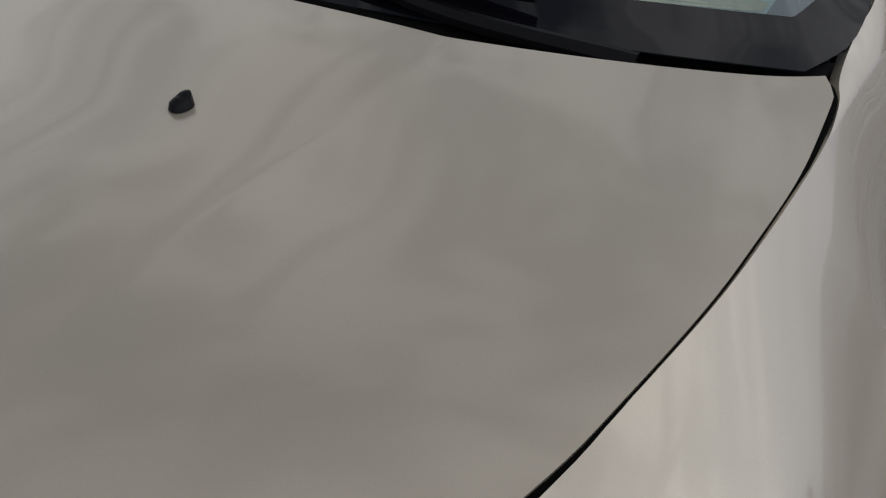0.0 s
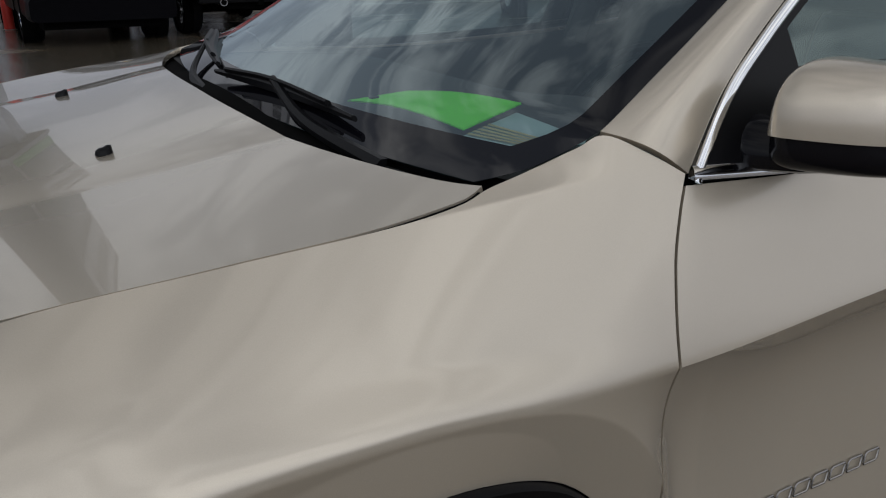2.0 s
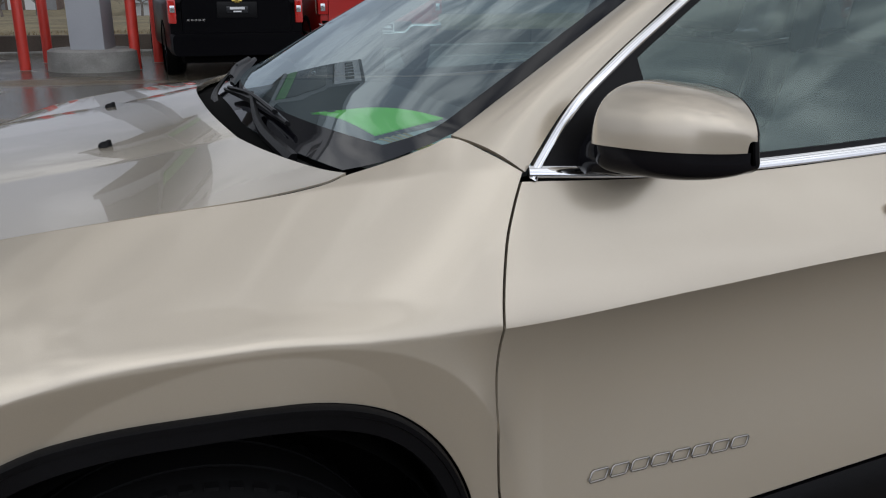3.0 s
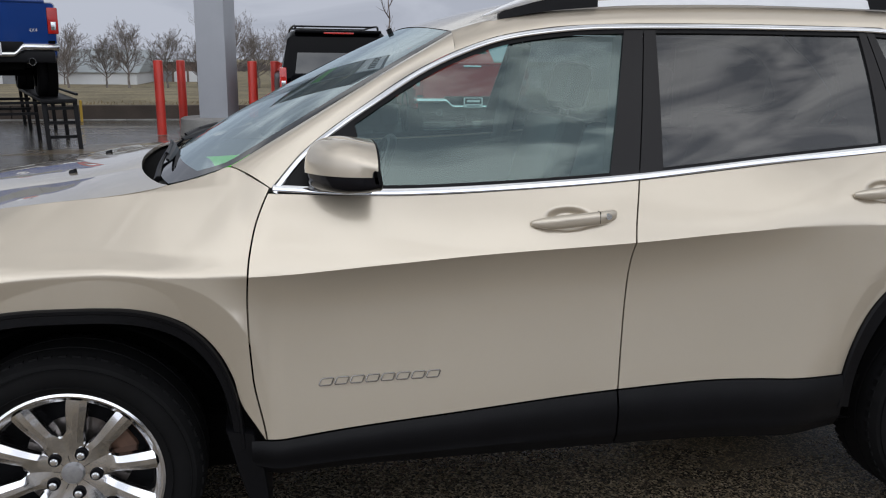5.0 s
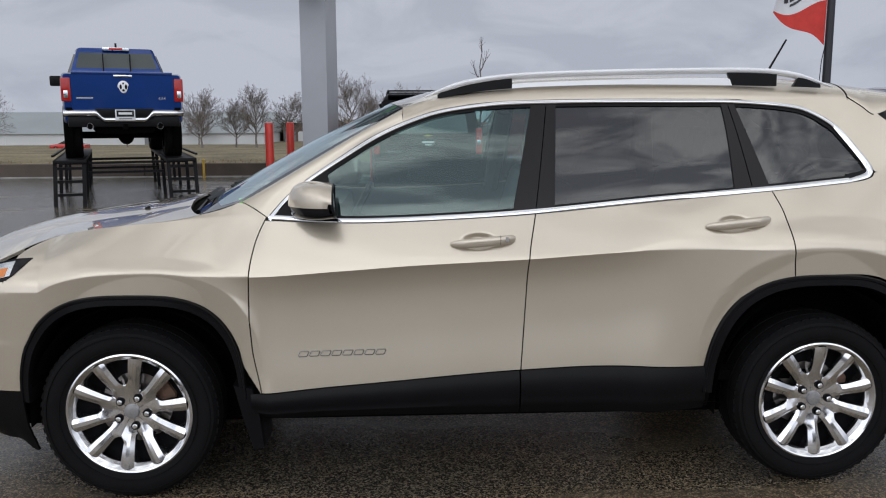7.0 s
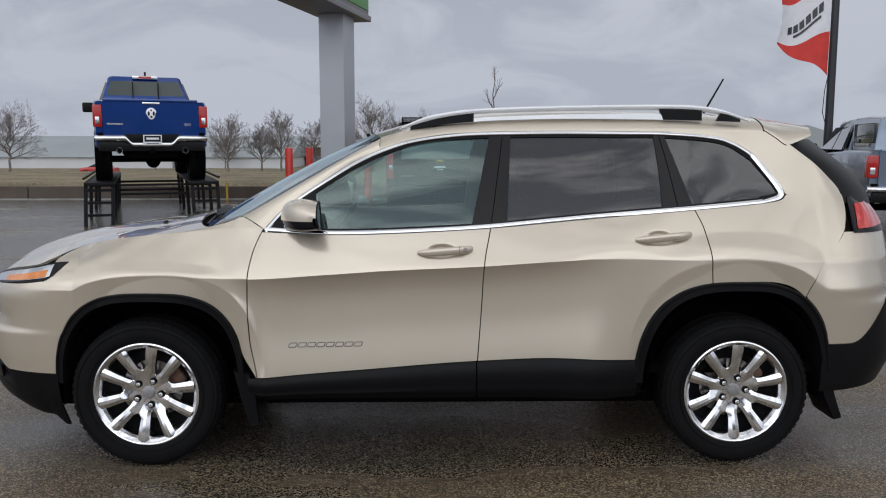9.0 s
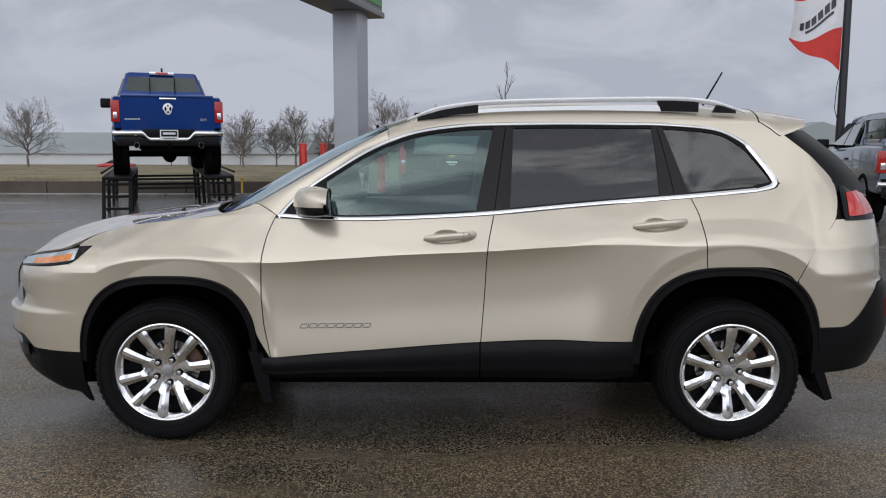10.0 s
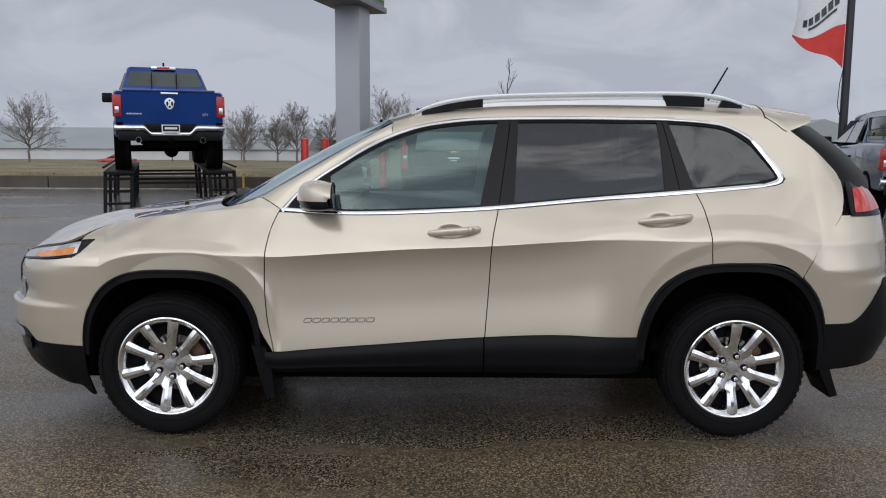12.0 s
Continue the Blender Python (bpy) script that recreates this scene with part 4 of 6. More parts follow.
# mirrors
def mirror_form(s, w, a, up):
    """The housing's skin: w from the inner end to the outer one, a from the parting line to the crest (up) or the keel."""
    e = 2 * w - 1
    k = max(1 - abs(e) ** (3.0 if e > 0 else 7), 0.0) ** 0.5
    y = 0.842 + 0.184 * w
    split = 1.150 + 0.004 * w
    depth = (0.180 - 0.090 * w**1.4) * (0.16 + 0.84 * k)
    back = 0.796 + 0.006 * w
    h = (0.101 - 0.022 * w**2) * (0.22 + 0.78 * k) if up else (0.056 - 0.010 * w) * (0.45 + 0.55 * k)
    c, q = math.cos(a), math.sin(a)
    t = a / (math.pi / 2)
    x = back - depth * (0.70 * max(c, 0.0) ** 0.62 + 0.30 * (1 - t**4)) + (0.0 if up else 0.006)
    return Vector((x, s * y, split + (1 if up else -1) * h * max(q, 0.0) ** (0.80 if up else 0.55) * (1 - 0.15 * t**7)))


def mirror_shell(s, up):
    def at(u, v):
        w = 0.5 - 0.5 * math.cos(math.pi * u)
        return mirror_form(s, w, math.pi / 2 * v, up)
    return sheet(at, 40, 24, lip=0.004, inward=(0.80, s * 0.94, 1.16))


def mirror_bezel(s):
    """The dark rim behind the housing, a little inside its edge."""
    ws = [0.5 - 0.5 * math.cos(math.pi * i / 24) for i in range(25)]
    line = [mirror_form(s, w, math.pi / 2, True) for w in ws] + [mirror_form(s, w, math.pi / 2, False) for w in reversed(ws)]
    mid = sum(line, Vector()) / len(line)
    k = len(line)
    rings = [[p + Vector((dx, 0, 0)) + (mid - p) * f * Vector((0, 1, 1)).length / 1.414 for p in line] for dx, f in ((-0.004, 0.0), (0.003, 0.0), (0.006, 0.03), (0.006, 0.09), (0.001, 0.12))]
    verts = [p for r in rings for p in r]
    faces = [(i * k + j, i * k + (j + 1) % k, (i + 1) * k + (j + 1) % k, (i + 1) * k + j) for i in range(4) for j in range(k)]
    return bm_from(verts, faces), [p + Vector((0.002, 0, 0)) + (mid - p) * 0.12 for p in line]


for s, own in ((-1, door_f[0]), (1, door_f[1])):
    part("mirror_cap", mirror_shell(s, True), PAINT, own, "beige door mirror cap")
    base = mirror_shell(s, False)
    base = tube([(0.665, s * 0.79, 1.128), (0.672, s * 0.83, 1.128), (0.690, s * 0.88, 1.128), (0.715, s * 0.95, 1.130)], [0.044, 0.040, 0.034, 0.020], 14, bm=base, flat=0.62)
    part("mirror_base", base, GLOSS_BLACK, own, "gloss black mirror base and stalk")
    rim_bm, inner = mirror_bezel(s)
    part("mirror_bezel", rim_bm, SATIN_BLACK, own, "black rim of the door mirror")
    part("mirror_glass", bm_from(inner, [tuple(range(len(inner)))]), CHROME, own, "mirror glass")

# door handles
for own, x0, x1, z0, z1, lock in ((0, 1.235, 1.485, 1.000, 1.018, True), (1, 2.218, 2.478, 1.058, 1.080, False)):
    for k in (0, 1):
        door = (door_f, door_r)[own][k]
        s = -1 if k == 0 else 1
        n, sides = 36, 14
        verts, faces = [], []
        for i in range(n + 1):
            u = 0.5 - 0.5 * math.cos(math.pi * i / n)
            x, z = x0 + (x1 - x0) * u, z0 + (z1 - z0) * u
            y = side_y(x, z)
            grip = math.sin(math.pi / 2 * min(u / 0.36, 1.0)) ** 0.5 * max(1 - max((u - 0.5) / 0.5, 0.0) ** 9, 0.0) ** 0.5
            lift, h, t = 0.006 + 0.022 * min(1.0, 1.5 * math.sin(math.pi * u)), 0.004 + 0.0145 * grip, 0.003 + 0.009 * grip
            for j in range(sides):
                w = 2 * math.pi * j / sides
                verts.append((x, s * (y + lift + t * math.copysign(abs(math.cos(w)) ** 0.7, math.cos(w))), z + h * math.copysign(abs(math.sin(w)) ** 0.8, math.sin(w))))
        for i in range(n):
            for j in range(sides):
                faces.append((sides * i + j, sides * i + (j + 1) % sides, sides * (i + 1) + (j + 1) % sides, sides * (i + 1) + j))
        faces += [tuple(range(sides)), tuple(sides * n + j for j in range(sides))]
        bm = bm_from(verts, faces)
        part("door_handle", bm, PAINT, door, "body-coloured pull handle")
        if lock and k == 0:
            y = side_y(x1 - 0.03, z1)
            part("lock_seam", box(x1 - 0.062, x1 - 0.0605, -y - 0.0415, -y - 0.020, z1 - 0.017, z1 + 0.014), SHADE_BLACK, door)
            part("lock", lathe([(0.0, -0.041), (0.008, -0.041), (0.010, -0.036), (0.010, -0.02)], 16, at=(x1 - 0.036, -y + 0.0, z1 - 0.0)), CHROME, door, "chrome key lock")
            part("sensor", box(x1 - 0.082, x1 - 0.070, -y - 0.040, -y - 0.030, z1 - 0.009, z1 + 0.003, 0.002), GLOSS_BLACK, door, "small black button")

# model lettering as a row of plain chrome blocks, each a slanted frame
n_bars = 8
for i in range(n_bars):
    x = 0.648 + (0.985 - 0.648) / n_bars * (i + 0.04)
    w, z = 0.034, 0.573 + 0.010 * (x - 0.64)
    loop = [body(x + w * a + 0.008 * b, z + 0.019 * b, 0.003) for a, b in ((0.08, 0), (0.92, 0), (1, 0.15), (1, 0.85), (0.92, 1), (0.08, 1), (0, 0.85), (0, 0.15))]
    part("badge_block", tube(loop, 0.0019, 6, closed=True), GROUND_LIT_CHROME, door_f[0], "chrome badge block")

# mud flaps
for s in (-1, 1):
    part("mud_flap", prism([(0.40, 0.47), (0.475, 0.455), (0.50, 0.36), (0.515, 0.215), (0.47, 0.205), (0.43, 0.34)], -0.012, 0.012, bevel=0.004,
                           m=Matrix.Translation((0, s * 0.80, 0)) @ Matrix.Diagonal((1, 9.0, 1, 1)) @ Matrix.Rotation(radians(90), 4, "X")), BLACK_PLASTIC, suv, "black rubber mud flap")
    part("mud_flap", prism([(3.085, 0.46), (3.135, 0.44), (3.165, 0.34), (3.205, 0.225), (3.165, 0.215), (3.11, 0.33)], -0.012, 0.012, bevel=0.004,
                           m=Matrix.Translation((0, s * 0.78, 0)) @ Matrix.Diagonal((1, 9.0, 1, 1)) @ Matrix.Rotation(radians(90), 4, "X")), BLACK_PLASTIC, suv, "black rubber mud flap")


# ---- wheels ----
CAP_GREY = mat("grey_cap_enamel", (0.36, 0.36, 0.37), rough=0.35, metal=0.6, vary=0.15, vary_scale=60)


def tyre_mesh():
    prof = [(0.232, -0.085), (0.236, -0.100), (0.262, -0.112), (0.300, -0.116), (0.332, -0.108), (0.345, -0.092), (0.353, -0.070), (0.3565, -0.045), (0.3565, -0.042),
            (0.348, -0.041), (0.348, -0.034), (0.3565, -0.033), (0.357, 0.0), (0.3565, 0.033), (0.348, 0.034), (0.348, 0.041), (0.3565, 0.042), (0.353, 0.070), (0.345, 0.092), (0.332, 0.108), (0.300, 0.116), (0.236, 0.100), (0.232, 0.085)]
    prof = [(0.243 + (r - 0.243) * 0.87 if r > 0.243 else r, h) for r, h in prof]
    b = lathe(prof, 72)
    # shoulder tread blocks
    for k in range(60):
        a = 2 * math.pi * k / 60
        m = Matrix.Rotation(a, 4, "Y")
        for sy in (-1, 1):
            box(0.326, 0.3375, min(sy * 0.072, sy * 0.090), max(sy * 0.072, sy * 0.090), -0.010, 0.010, bm=b, m=m)
    # raised rings on the side wall
    for r in (0.260, 0.308):
        for sy in (-1,):
            lathe([(r - 0.002, sy * 0.110), (r - 0.001, sy * 0.1165), (r + 0.001, sy * 0.1165), (r + 0.002, sy * 0.110)], 64, bm=b)
    return b


def spoke(bm, at, lean, inner_left, inner_right):
    """One spoke of the star, out of the hub: it fills its sector up to where the windows beside it open."""
    cols = (-1.0, -0.86, -0.30, 0.22, 0.86, 1.0)
    radii = [0.030, 0.050, 0.068, 0.080, 0.088, 0.094, 0.100, 0.106, 0.112, 0.118, 0.126, 0.140, 0.160, 0.180, 0.198, 0.210, 0.222]
    verts, faces, k = [], [], len(cols) + 2
    for r in radii:
        c = at + lean * smooth01(0.06, 0.21, r)
        half = (0.0240 + 0.006 * smooth01(0.11, 0.21, r)) / r
        row = []
        for f in cols:
            inner, sector = (inner_left, math.pi / 10 + lean * (1 - smooth01(0.06, 0.21, r))) if f < 0 else (inner_right, math.pi / 10 - lean * (1 - smooth01(0.06, 0.21, r)))
            free = smooth01(inner - 0.014, inner + 0.008, r) ** 0.8
            wide = sector + (min(half, sector) - sector) * free
            crown = (0.6 * smooth01(0.05, 0.08, r) + 0.4 * free) * (1 - abs(f)) if abs(f) < 0.9 else 0.0
            y = -0.066 - 0.030 * smooth01(0.05, 0.215, r) - 0.010 * crown + 0.012 * free * (abs(f) > 0.9) + 0.003 * free * (abs(f) > 0.8)
            row.append((c + f * wide, y, free))
        q0, q1 = row[0], row[-1]
        row = [(q0[0], q0[1] + 0.004 + 0.034 * q0[2], 0)] + row + [(q1[0], q1[1] + 0.004 + 0.034 * q1[2], 0)]
        verts += [(r * math.cos(q), y, r * math.sin(q)) for q, y, _ in row]
    for i in range(len(radii) - 1):
        for j in range(k - 1):
            faces.append((k * i + j, k * i + j + 1, k * i + k + j + 1, k * i + k + j))
    return join(bm, bm_from(verts, faces))


def rim_mesh():
    b = lathe([(0.196, 0.09), (0.200, 0.0), (0.203, -0.055), (0.207, -0.078), (0.215, -0.092), (0.222, -0.098), (0.229, -0.105), (0.234, -0.1075), (0.240, -0.105), (0.243, -0.096), (0.236, -0.080), (0.232, 0.09)], 96)
    for k in range(5):
        a = math.pi / 2 + 2 * math.pi * k / 5 + 0.31
        # the two spokes of a pair part further out than the pairs do
        spoke(b, a + math.pi / 10, 0.02, 0.120, 0.098)
        spoke(b, a - math.pi / 10, -0.02, 0.098, 0.120)
    lathe([(0.0, -0.064), (0.030, -0.066), (0.034, -0.060)], 40, bm=b)
    return b


def wheel(at, turn=0.0):
    # barrel in near-black, the shade between the spokes painted in
    w = part("wheel", lathe([(0.198, 0.088), (0.204, -0.02), (0.200, -0.02), (0.05, 0.0), (0.0, 0.0)], 48), RECESS_BLACK, suv, "wheel with polished ten-spoke alloy rim")
    part("tyre", tyre_mesh(), RUBBER, w, "black all-season tyre")
    part("rim", rim_mesh(), ALLOY, w, "polished alloy rim with five split spokes", sharp=14)
    part("brake_disc", lathe([(0.07, -0.012), (0.155, -0.012), (0.155, 0.012), (0.07, 0.012)], 40), DISC, w, "brake disc")
    part("caliper", box(-0.05, 0.05, -0.03, 0.05, 0.10, 0.165, 0.012, m=Matrix.Rotation(radians(50), 4, "Y")), CALIPER, w, "rusty brake caliper")
    cap = lathe([(0.0, -0.078), (0.020, -0.0775), (0.026, -0.076), (0.029, -0.071), (0.030, -0.05)], 32)
    part("centre_cap", cap, CAP_GREY, w, "silver centre cap")
    for k in range(5):
        a = math.pi / 2 + 2 * math.pi * (k + 0.5) / 5 + 0.31
        at_nut = (0.058 * math.cos(a), 0, 0.058 * math.sin(a))
        # dark disc round each nut, painted as its pocket's shade
        part("nut_pocket", lathe([(0.0, -0.0705), (0.0135, -0.0705), (0.0150, -0.0745), (0.0158, -0.0745), (0.0165, -0.060)], 16, at=at_nut), RECESS_BLACK, w)
        part("wheel_nut", lathe([(0.0, -0.086), (0.007, -0.085), (0.0105, -0.081), (0.011, -0.060)], 12, at=at_nut), CHROME, w, "chrome wheel nut")
    w.matrix_basis = pose(*at, 0, turn, 0)
    return w


wheel((0.0, -0.787, 0.354), 7)
wheel((2.70, -0.787, 0.354), 0)
for x in (0.0, 2.70):
    far = wheel((x, 0.787, 0.354), 0)
    far.matrix_basis = pose(x, 0.787, 0.354, 0, 0, 180)

# ---- the SUV's cabin, wipers, things on the dash ----
def dash_top():
    def at(u, v):
        y = (2 * u - 1) * 0.76
        x = 0.25 + 0.52 * v - 0.05 * (1 - abs(2 * u - 1) ** 2) * (1 - v)
        z = 1.098 - 0.02 * v**2 + 0.03 * math.exp(-((y + 0.38) / 0.2) ** 2) * smooth01(0.75, 1.0, v) - 0.01 * abs(2 * u - 1) ** 4
        return Vector((x, y, z))

    def face(u, v):
        p = at(u, 1)
        return Vector((p.x + 0.05 * v - 0.10 * v * v, p.y, p.z - 0.42 * v))
    b = sheet(at, 40, 14)
    return sheet(face, 40, 8, bm=b)


part("dashboard", dash_top(), CABIN, suv, "charcoal dashboard")
part("cabin_floor", box(0.5, 3.1, -0.80, 0.80, 0.42, 0.46), SHADE_BLACK, suv)
part("headliner", sheet(lambda u, v: Vector((1.08 + 1.75 * u, (2 * v - 1) * 0.60, min(roof_top(1.08 + 1.75 * u), 1.65) - 0.045 - 0.03 * (2 * v - 1) ** 2)), 16, 16), mat("grey_headliner", (0.32, 0.31, 0.30), rough=0.9), suv, "grey headliner")
for s in (-1, 1):
    part("door_lining", sheet(lambda u, v: Vector((0.60 + 1.6 * u, s * (side_y(0.60 + 1.6 * u, 0.6) - 0.10 - 0.04 * v), 0.50 + (chrome_low(0.60 + 1.6 * u) - 0.50) * v)), 20, 8), CABIN, suv, "charcoal door lining")
    part("pillar_lining", tube([(1.55, s * 0.700, 1.08), (1.61, s * 0.575, 1.50)], 0.045, 8), CABIN, suv)
    part("pillar_lining", tube([(2.43, s * 0.67, 1.15), (2.37, s * 0.55, 1.50)], 0.05, 8), CABIN, suv)
    part("pillar_lining", tube([tuple(Vector((p.x + 0.035, s * (p.y - 0.05), p.z - 0.045))) for p in shield_edge[26::6]], 0.022, 8), CABIN, suv)


def seat(x, y, w=0.50, bench=False):
    b = box(x - 0.26, x + 0.26, y - w / 2, y + w / 2, 0.55, 0.70, 0.05, 3)
    box(-0.06, 0.06, -w / 2, w / 2, 0, 0.60, 0.05, 3, bm=b, m=Matrix.Translation((x + 0.20, y, 0.64)) @ Matrix.Rotation(radians(16), 4, "Y"))
    heads = (y,) if not bench else (y - 0.42, y + 0.42)
    sobj = part("seat", b, SEAT, suv, "black leather seat")
    for hy in heads:
        h = box(-0.05, 0.05, -0.13, 0.13, 0.0, 0.19, 0.045, 3, m=Matrix.Translation((x + 0.39, hy, 1.24)) @ Matrix.Rotation(radians(12), 4, "Y"))
        for d in (-0.05, 0.05):
            tube([(x + 0.37, hy + d, 1.15), (x + 0.40, hy + d, 1.27)], 0.007, 6, bm=h)
        part("headrest", h, SEAT, sobj, "black headrest")


seat(1.35, -0.37)
seat(1.35, 0.37)
seat(2.18, 0.0, 1.25, True)
wh = tube([(0.185 * math.cos(a), 0.185 * math.sin(a), 0) for a in np.linspace(0, 2 * math.pi, 32, endpoint=False)], 0.015, 8, closed=True)
lathe([(0.0, 0.02), (0.06, 0.018), (0.075, 0.0), (0.06, -0.03)], 20, bm=wh, axis="z")
for a in (0.0, math.pi, -math.pi / 2):
    tube([(0.06 * math.cos(a), 0.06 * math.sin(a), 0), (0.18 * math.cos(a), 0.18 * math.sin(a), 0)], 0.014, 6, bm=wh)
bmesh.ops.transform(wh, matrix=Matrix.Translation((0.83, -0.37, 1.025)) @ Matrix.Rotation(radians(-62), 4, "Y") @ Matrix.Rotation(radians(90), 4, "Z"), verts=wh.verts)
part("steering_wheel", wh, SATIN_BLACK, suv, "black steering wheel")
rv = box(0.985, 1.005, -0.12, 0.12, 1.415, 1.48, 0.02, 3)
tube([(0.99, 0, 1.46), (0.955, 0, 1.54)], 0.01, 6, bm=rv)
part("rear_view_mirror", rv, SATIN_BLACK, suv, "black interior mirror")

# wipers
def wiper(tip, mid, end, pivot, bow):
    t, e = Vector(tip), Vector(end)
    blade = tube(run([tip, mid, end], 20), [0.004 + 0.006 * math.sin(math.pi * i / 20) for i in range(21)], 6, flat=1.6)
    w = part("wiper", blade, SATIN_BLACK, suv, "black windscreen wiper")
    rib = run([tuple(Vector(tip).lerp(Vector(mid), 0.25) + Vector((-0.006, 0, 0.010))), tuple(Vector(mid) + Vector((-0.008, 0, 0.014))), tuple(Vector(mid).lerp(e, 0.75) + Vector((-0.006, 0, 0.010)))], 14)
    part("bridge", tube(rib, 0.0045, 6, flat=1.6), SATIN_BLACK, w, "wiper bridge")
    arm = run([pivot, bow, tuple(Vector(mid) + Vector((-0.008, 0, 0.016)))], 16)
    part("arm", tube(arm, [0.013 - 0.006 * i / 16 for i in range(17)], 6, flat=0.6), BLACK_PLASTIC, w, "black wiper arm")


wiper((0.242, -0.480, 1.140), (0.226, -0.19, 1.144), (0.192, 0.070, 1.140), (0.226, -0.60, 1.100), (0.208, -0.37, 1.120))
wiper((0.215, 0.14, 1.145), (0.262, 0.38, 1.150), (0.335, 0.60, 1.165), (0.165, 0.08, 1.100), (0.185, 0.24, 1.118))

# hang tag and papers on the dash
GREEN_CARD = mat("fluorescent_green_card", (0.15, 0.98, 0.03), rough=0.6, vary=0.03)
PALE_PAPER = mat("pale_blue_paper", (0.45, 0.62, 0.62), rough=0.8, vary=0.05, vary_scale=30)
YELLOW_PAPER = mat("yellowed_paper", (0.52, 0.47, 0.25), rough=0.8, vary=0.05, vary_scale=30)


def card(corners, thick, n=12, sag=0.0):
    a, b, c, d = [Vector(p) for p in corners]
    def at(u, v):
        p = a.lerp(d, u).lerp(b.lerp(c, u), v)
        p.z += sag * math.sin(math.pi * u) * (1 - 0.3 * v)
        return p
    bm = sheet(at, n, 6)
    return sheet(lambda u, v: at(u, v) - Vector((0, 0, thick)), n, 6, bm=bm)


tag = part("hang_tag", card([(0.325, -0.256, 1.124), (0.450, -0.232, 1.127), (0.546, -0.453, 1.132), (0.384, -0.542, 1.122)], 0.002, sag=0.010), GREEN_CARD)
tagged(tag, "bright green cardboard hang tag lying on the dashboard", "tag")
hole = prism([(0.014 * math.cos(w), 0.009 * math.sin(w)) for w in np.linspace(0, 2 * math.pi, 16, endpoint=False)], -0.0005, 0.0015, m=Matrix.Translation((0.366, -0.275, 1.1285)) @ Matrix.Rotation(radians(70), 4, "Z"))
part("hole", hole, SATIN_BLACK, tag, "dark punched hole")
pap = part("paper_sheet", card([(0.378, -0.545, 1.112), (0.535, -0.455, 1.118), (0.517, -0.676, 1.116), (0.417, -0.680, 1.114)], 0.002), PALE_PAPER)
tagged(pap, "pale blue printed paper lying on the dashboard", "paper")
for i in range(5):
    u = 0.06 + 0.09 * i
    a = Vector((0.380, -0.548, 1.1145)).lerp(Vector((0.533, -0.458, 1.1205)), u)
    b = Vector((0.418, -0.678, 1.1165)).lerp(Vector((0.516, -0.676, 1.1185)), u)
    d = (Vector((0.535, -0.455, 1.118)) - Vector((0.378, -0.545, 1.112))).normalized() * 0.009
    part("printed_line", bm_from([a, b, b + d * 0.8, a + d], [(0, 1, 2, 3)]), YELLOW_PAPER, pap, "yellow printed line")

# ---- ground: one sheet from the car park to the horizon ----
def ground_z(x, y):
    if y <= 17.4:
        return 0.013
    z = 0.33 * smooth01(17.5, 17.56, y)
    if y > 17.7:
        z += 0.04 * noise.noise(Vector((x * 0.3, y * 0.3, 0)))
    return z - 2.75 * smooth01(22, 104, y)


ASPHALT = bpy.data.materials.new("wet_asphalt")
ASPHALT.use_nodes = True
an, al = ASPHALT.node_tree.nodes, ASPHALT.node_tree.links
ab = an["Principled BSDF"]
ab.inputs["Specular IOR Level"].default_value = 0.42
ageo = an.new("ShaderNodeNewGeometry")
a_fine, a_mid, a_big, a_vor = an.new("ShaderNodeTexNoise"), an.new("ShaderNodeTexNoise"), an.new("ShaderNodeTexNoise"), an.new("ShaderNodeTexVoronoi")
a_map = an.new("ShaderNodeMapping")
a_map.inputs["Scale"].default_value = (0.22, 0.75, 1)
al.new(ageo.outputs["Position"], a_map.inputs["Vector"])
for node, sc, det in ((a_fine, 160, 3), (a_mid, 9, 5)):
    node.inputs["Scale"].default_value, node.inputs["Detail"].default_value = sc, det
    al.new(ageo.outputs["Position"], node.inputs["Vector"])
a_big.inputs["Scale"].default_value, a_big.inputs["Detail"].default_value = 1.0, 4
al.new(a_map.outputs[0], a_big.inputs["Vector"])
a_vor.inputs["Scale"].default_value = 150
al.new(ageo.outputs["Position"], a_vor.inputs["Vector"])
a_col = an.new("ShaderNodeValToRGB")
for e in list(a_col.color_ramp.elements)[1:]:
    a_col.color_ramp.elements.remove(e)
a_col.color_ramp.elements[0].position, a_col.color_ramp.elements[0].color = 0.17, (0.014, 0.013, 0.011, 1)
for p, c in ((0.45, (0.100, 0.076, 0.048)), (0.75, (0.36, 0.265, 0.155)), (1.0, (0.66, 0.54, 0.38))):
    e = a_col.color_ramp.elements.new(p)
    e.color = (*c, 1)
a_sep = an.new("ShaderNodeSeparateColor")
al.new(a_vor.outputs["Color"], a_sep.inputs[0])
a_pow = an.new("ShaderNodeMath")
a_pow.operation, a_pow.inputs[1].default_value = "POWER", 1.5
al.new(a_sep.outputs[0], a_pow.inputs[0])
a_mul = an.new("ShaderNodeMath")
a_mul.operation = "MULTIPLY_ADD"
a_mul.inputs[1].default_value = 0.45
al.new(a_fine.outputs["Fac"], a_mul.inputs[0])
a_s = an.new("ShaderNodeMath")
a_s.operation, a_s.inputs[1].default_value = "MULTIPLY", 0.62
al.new(a_pow.outputs[0], a_s.inputs[0])
al.new(a_s.outputs[0], a_mul.inputs[2])
al.new(a_mul.outputs[0], a_col.inputs[0])
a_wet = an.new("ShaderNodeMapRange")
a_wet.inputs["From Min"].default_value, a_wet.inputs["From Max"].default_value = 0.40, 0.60
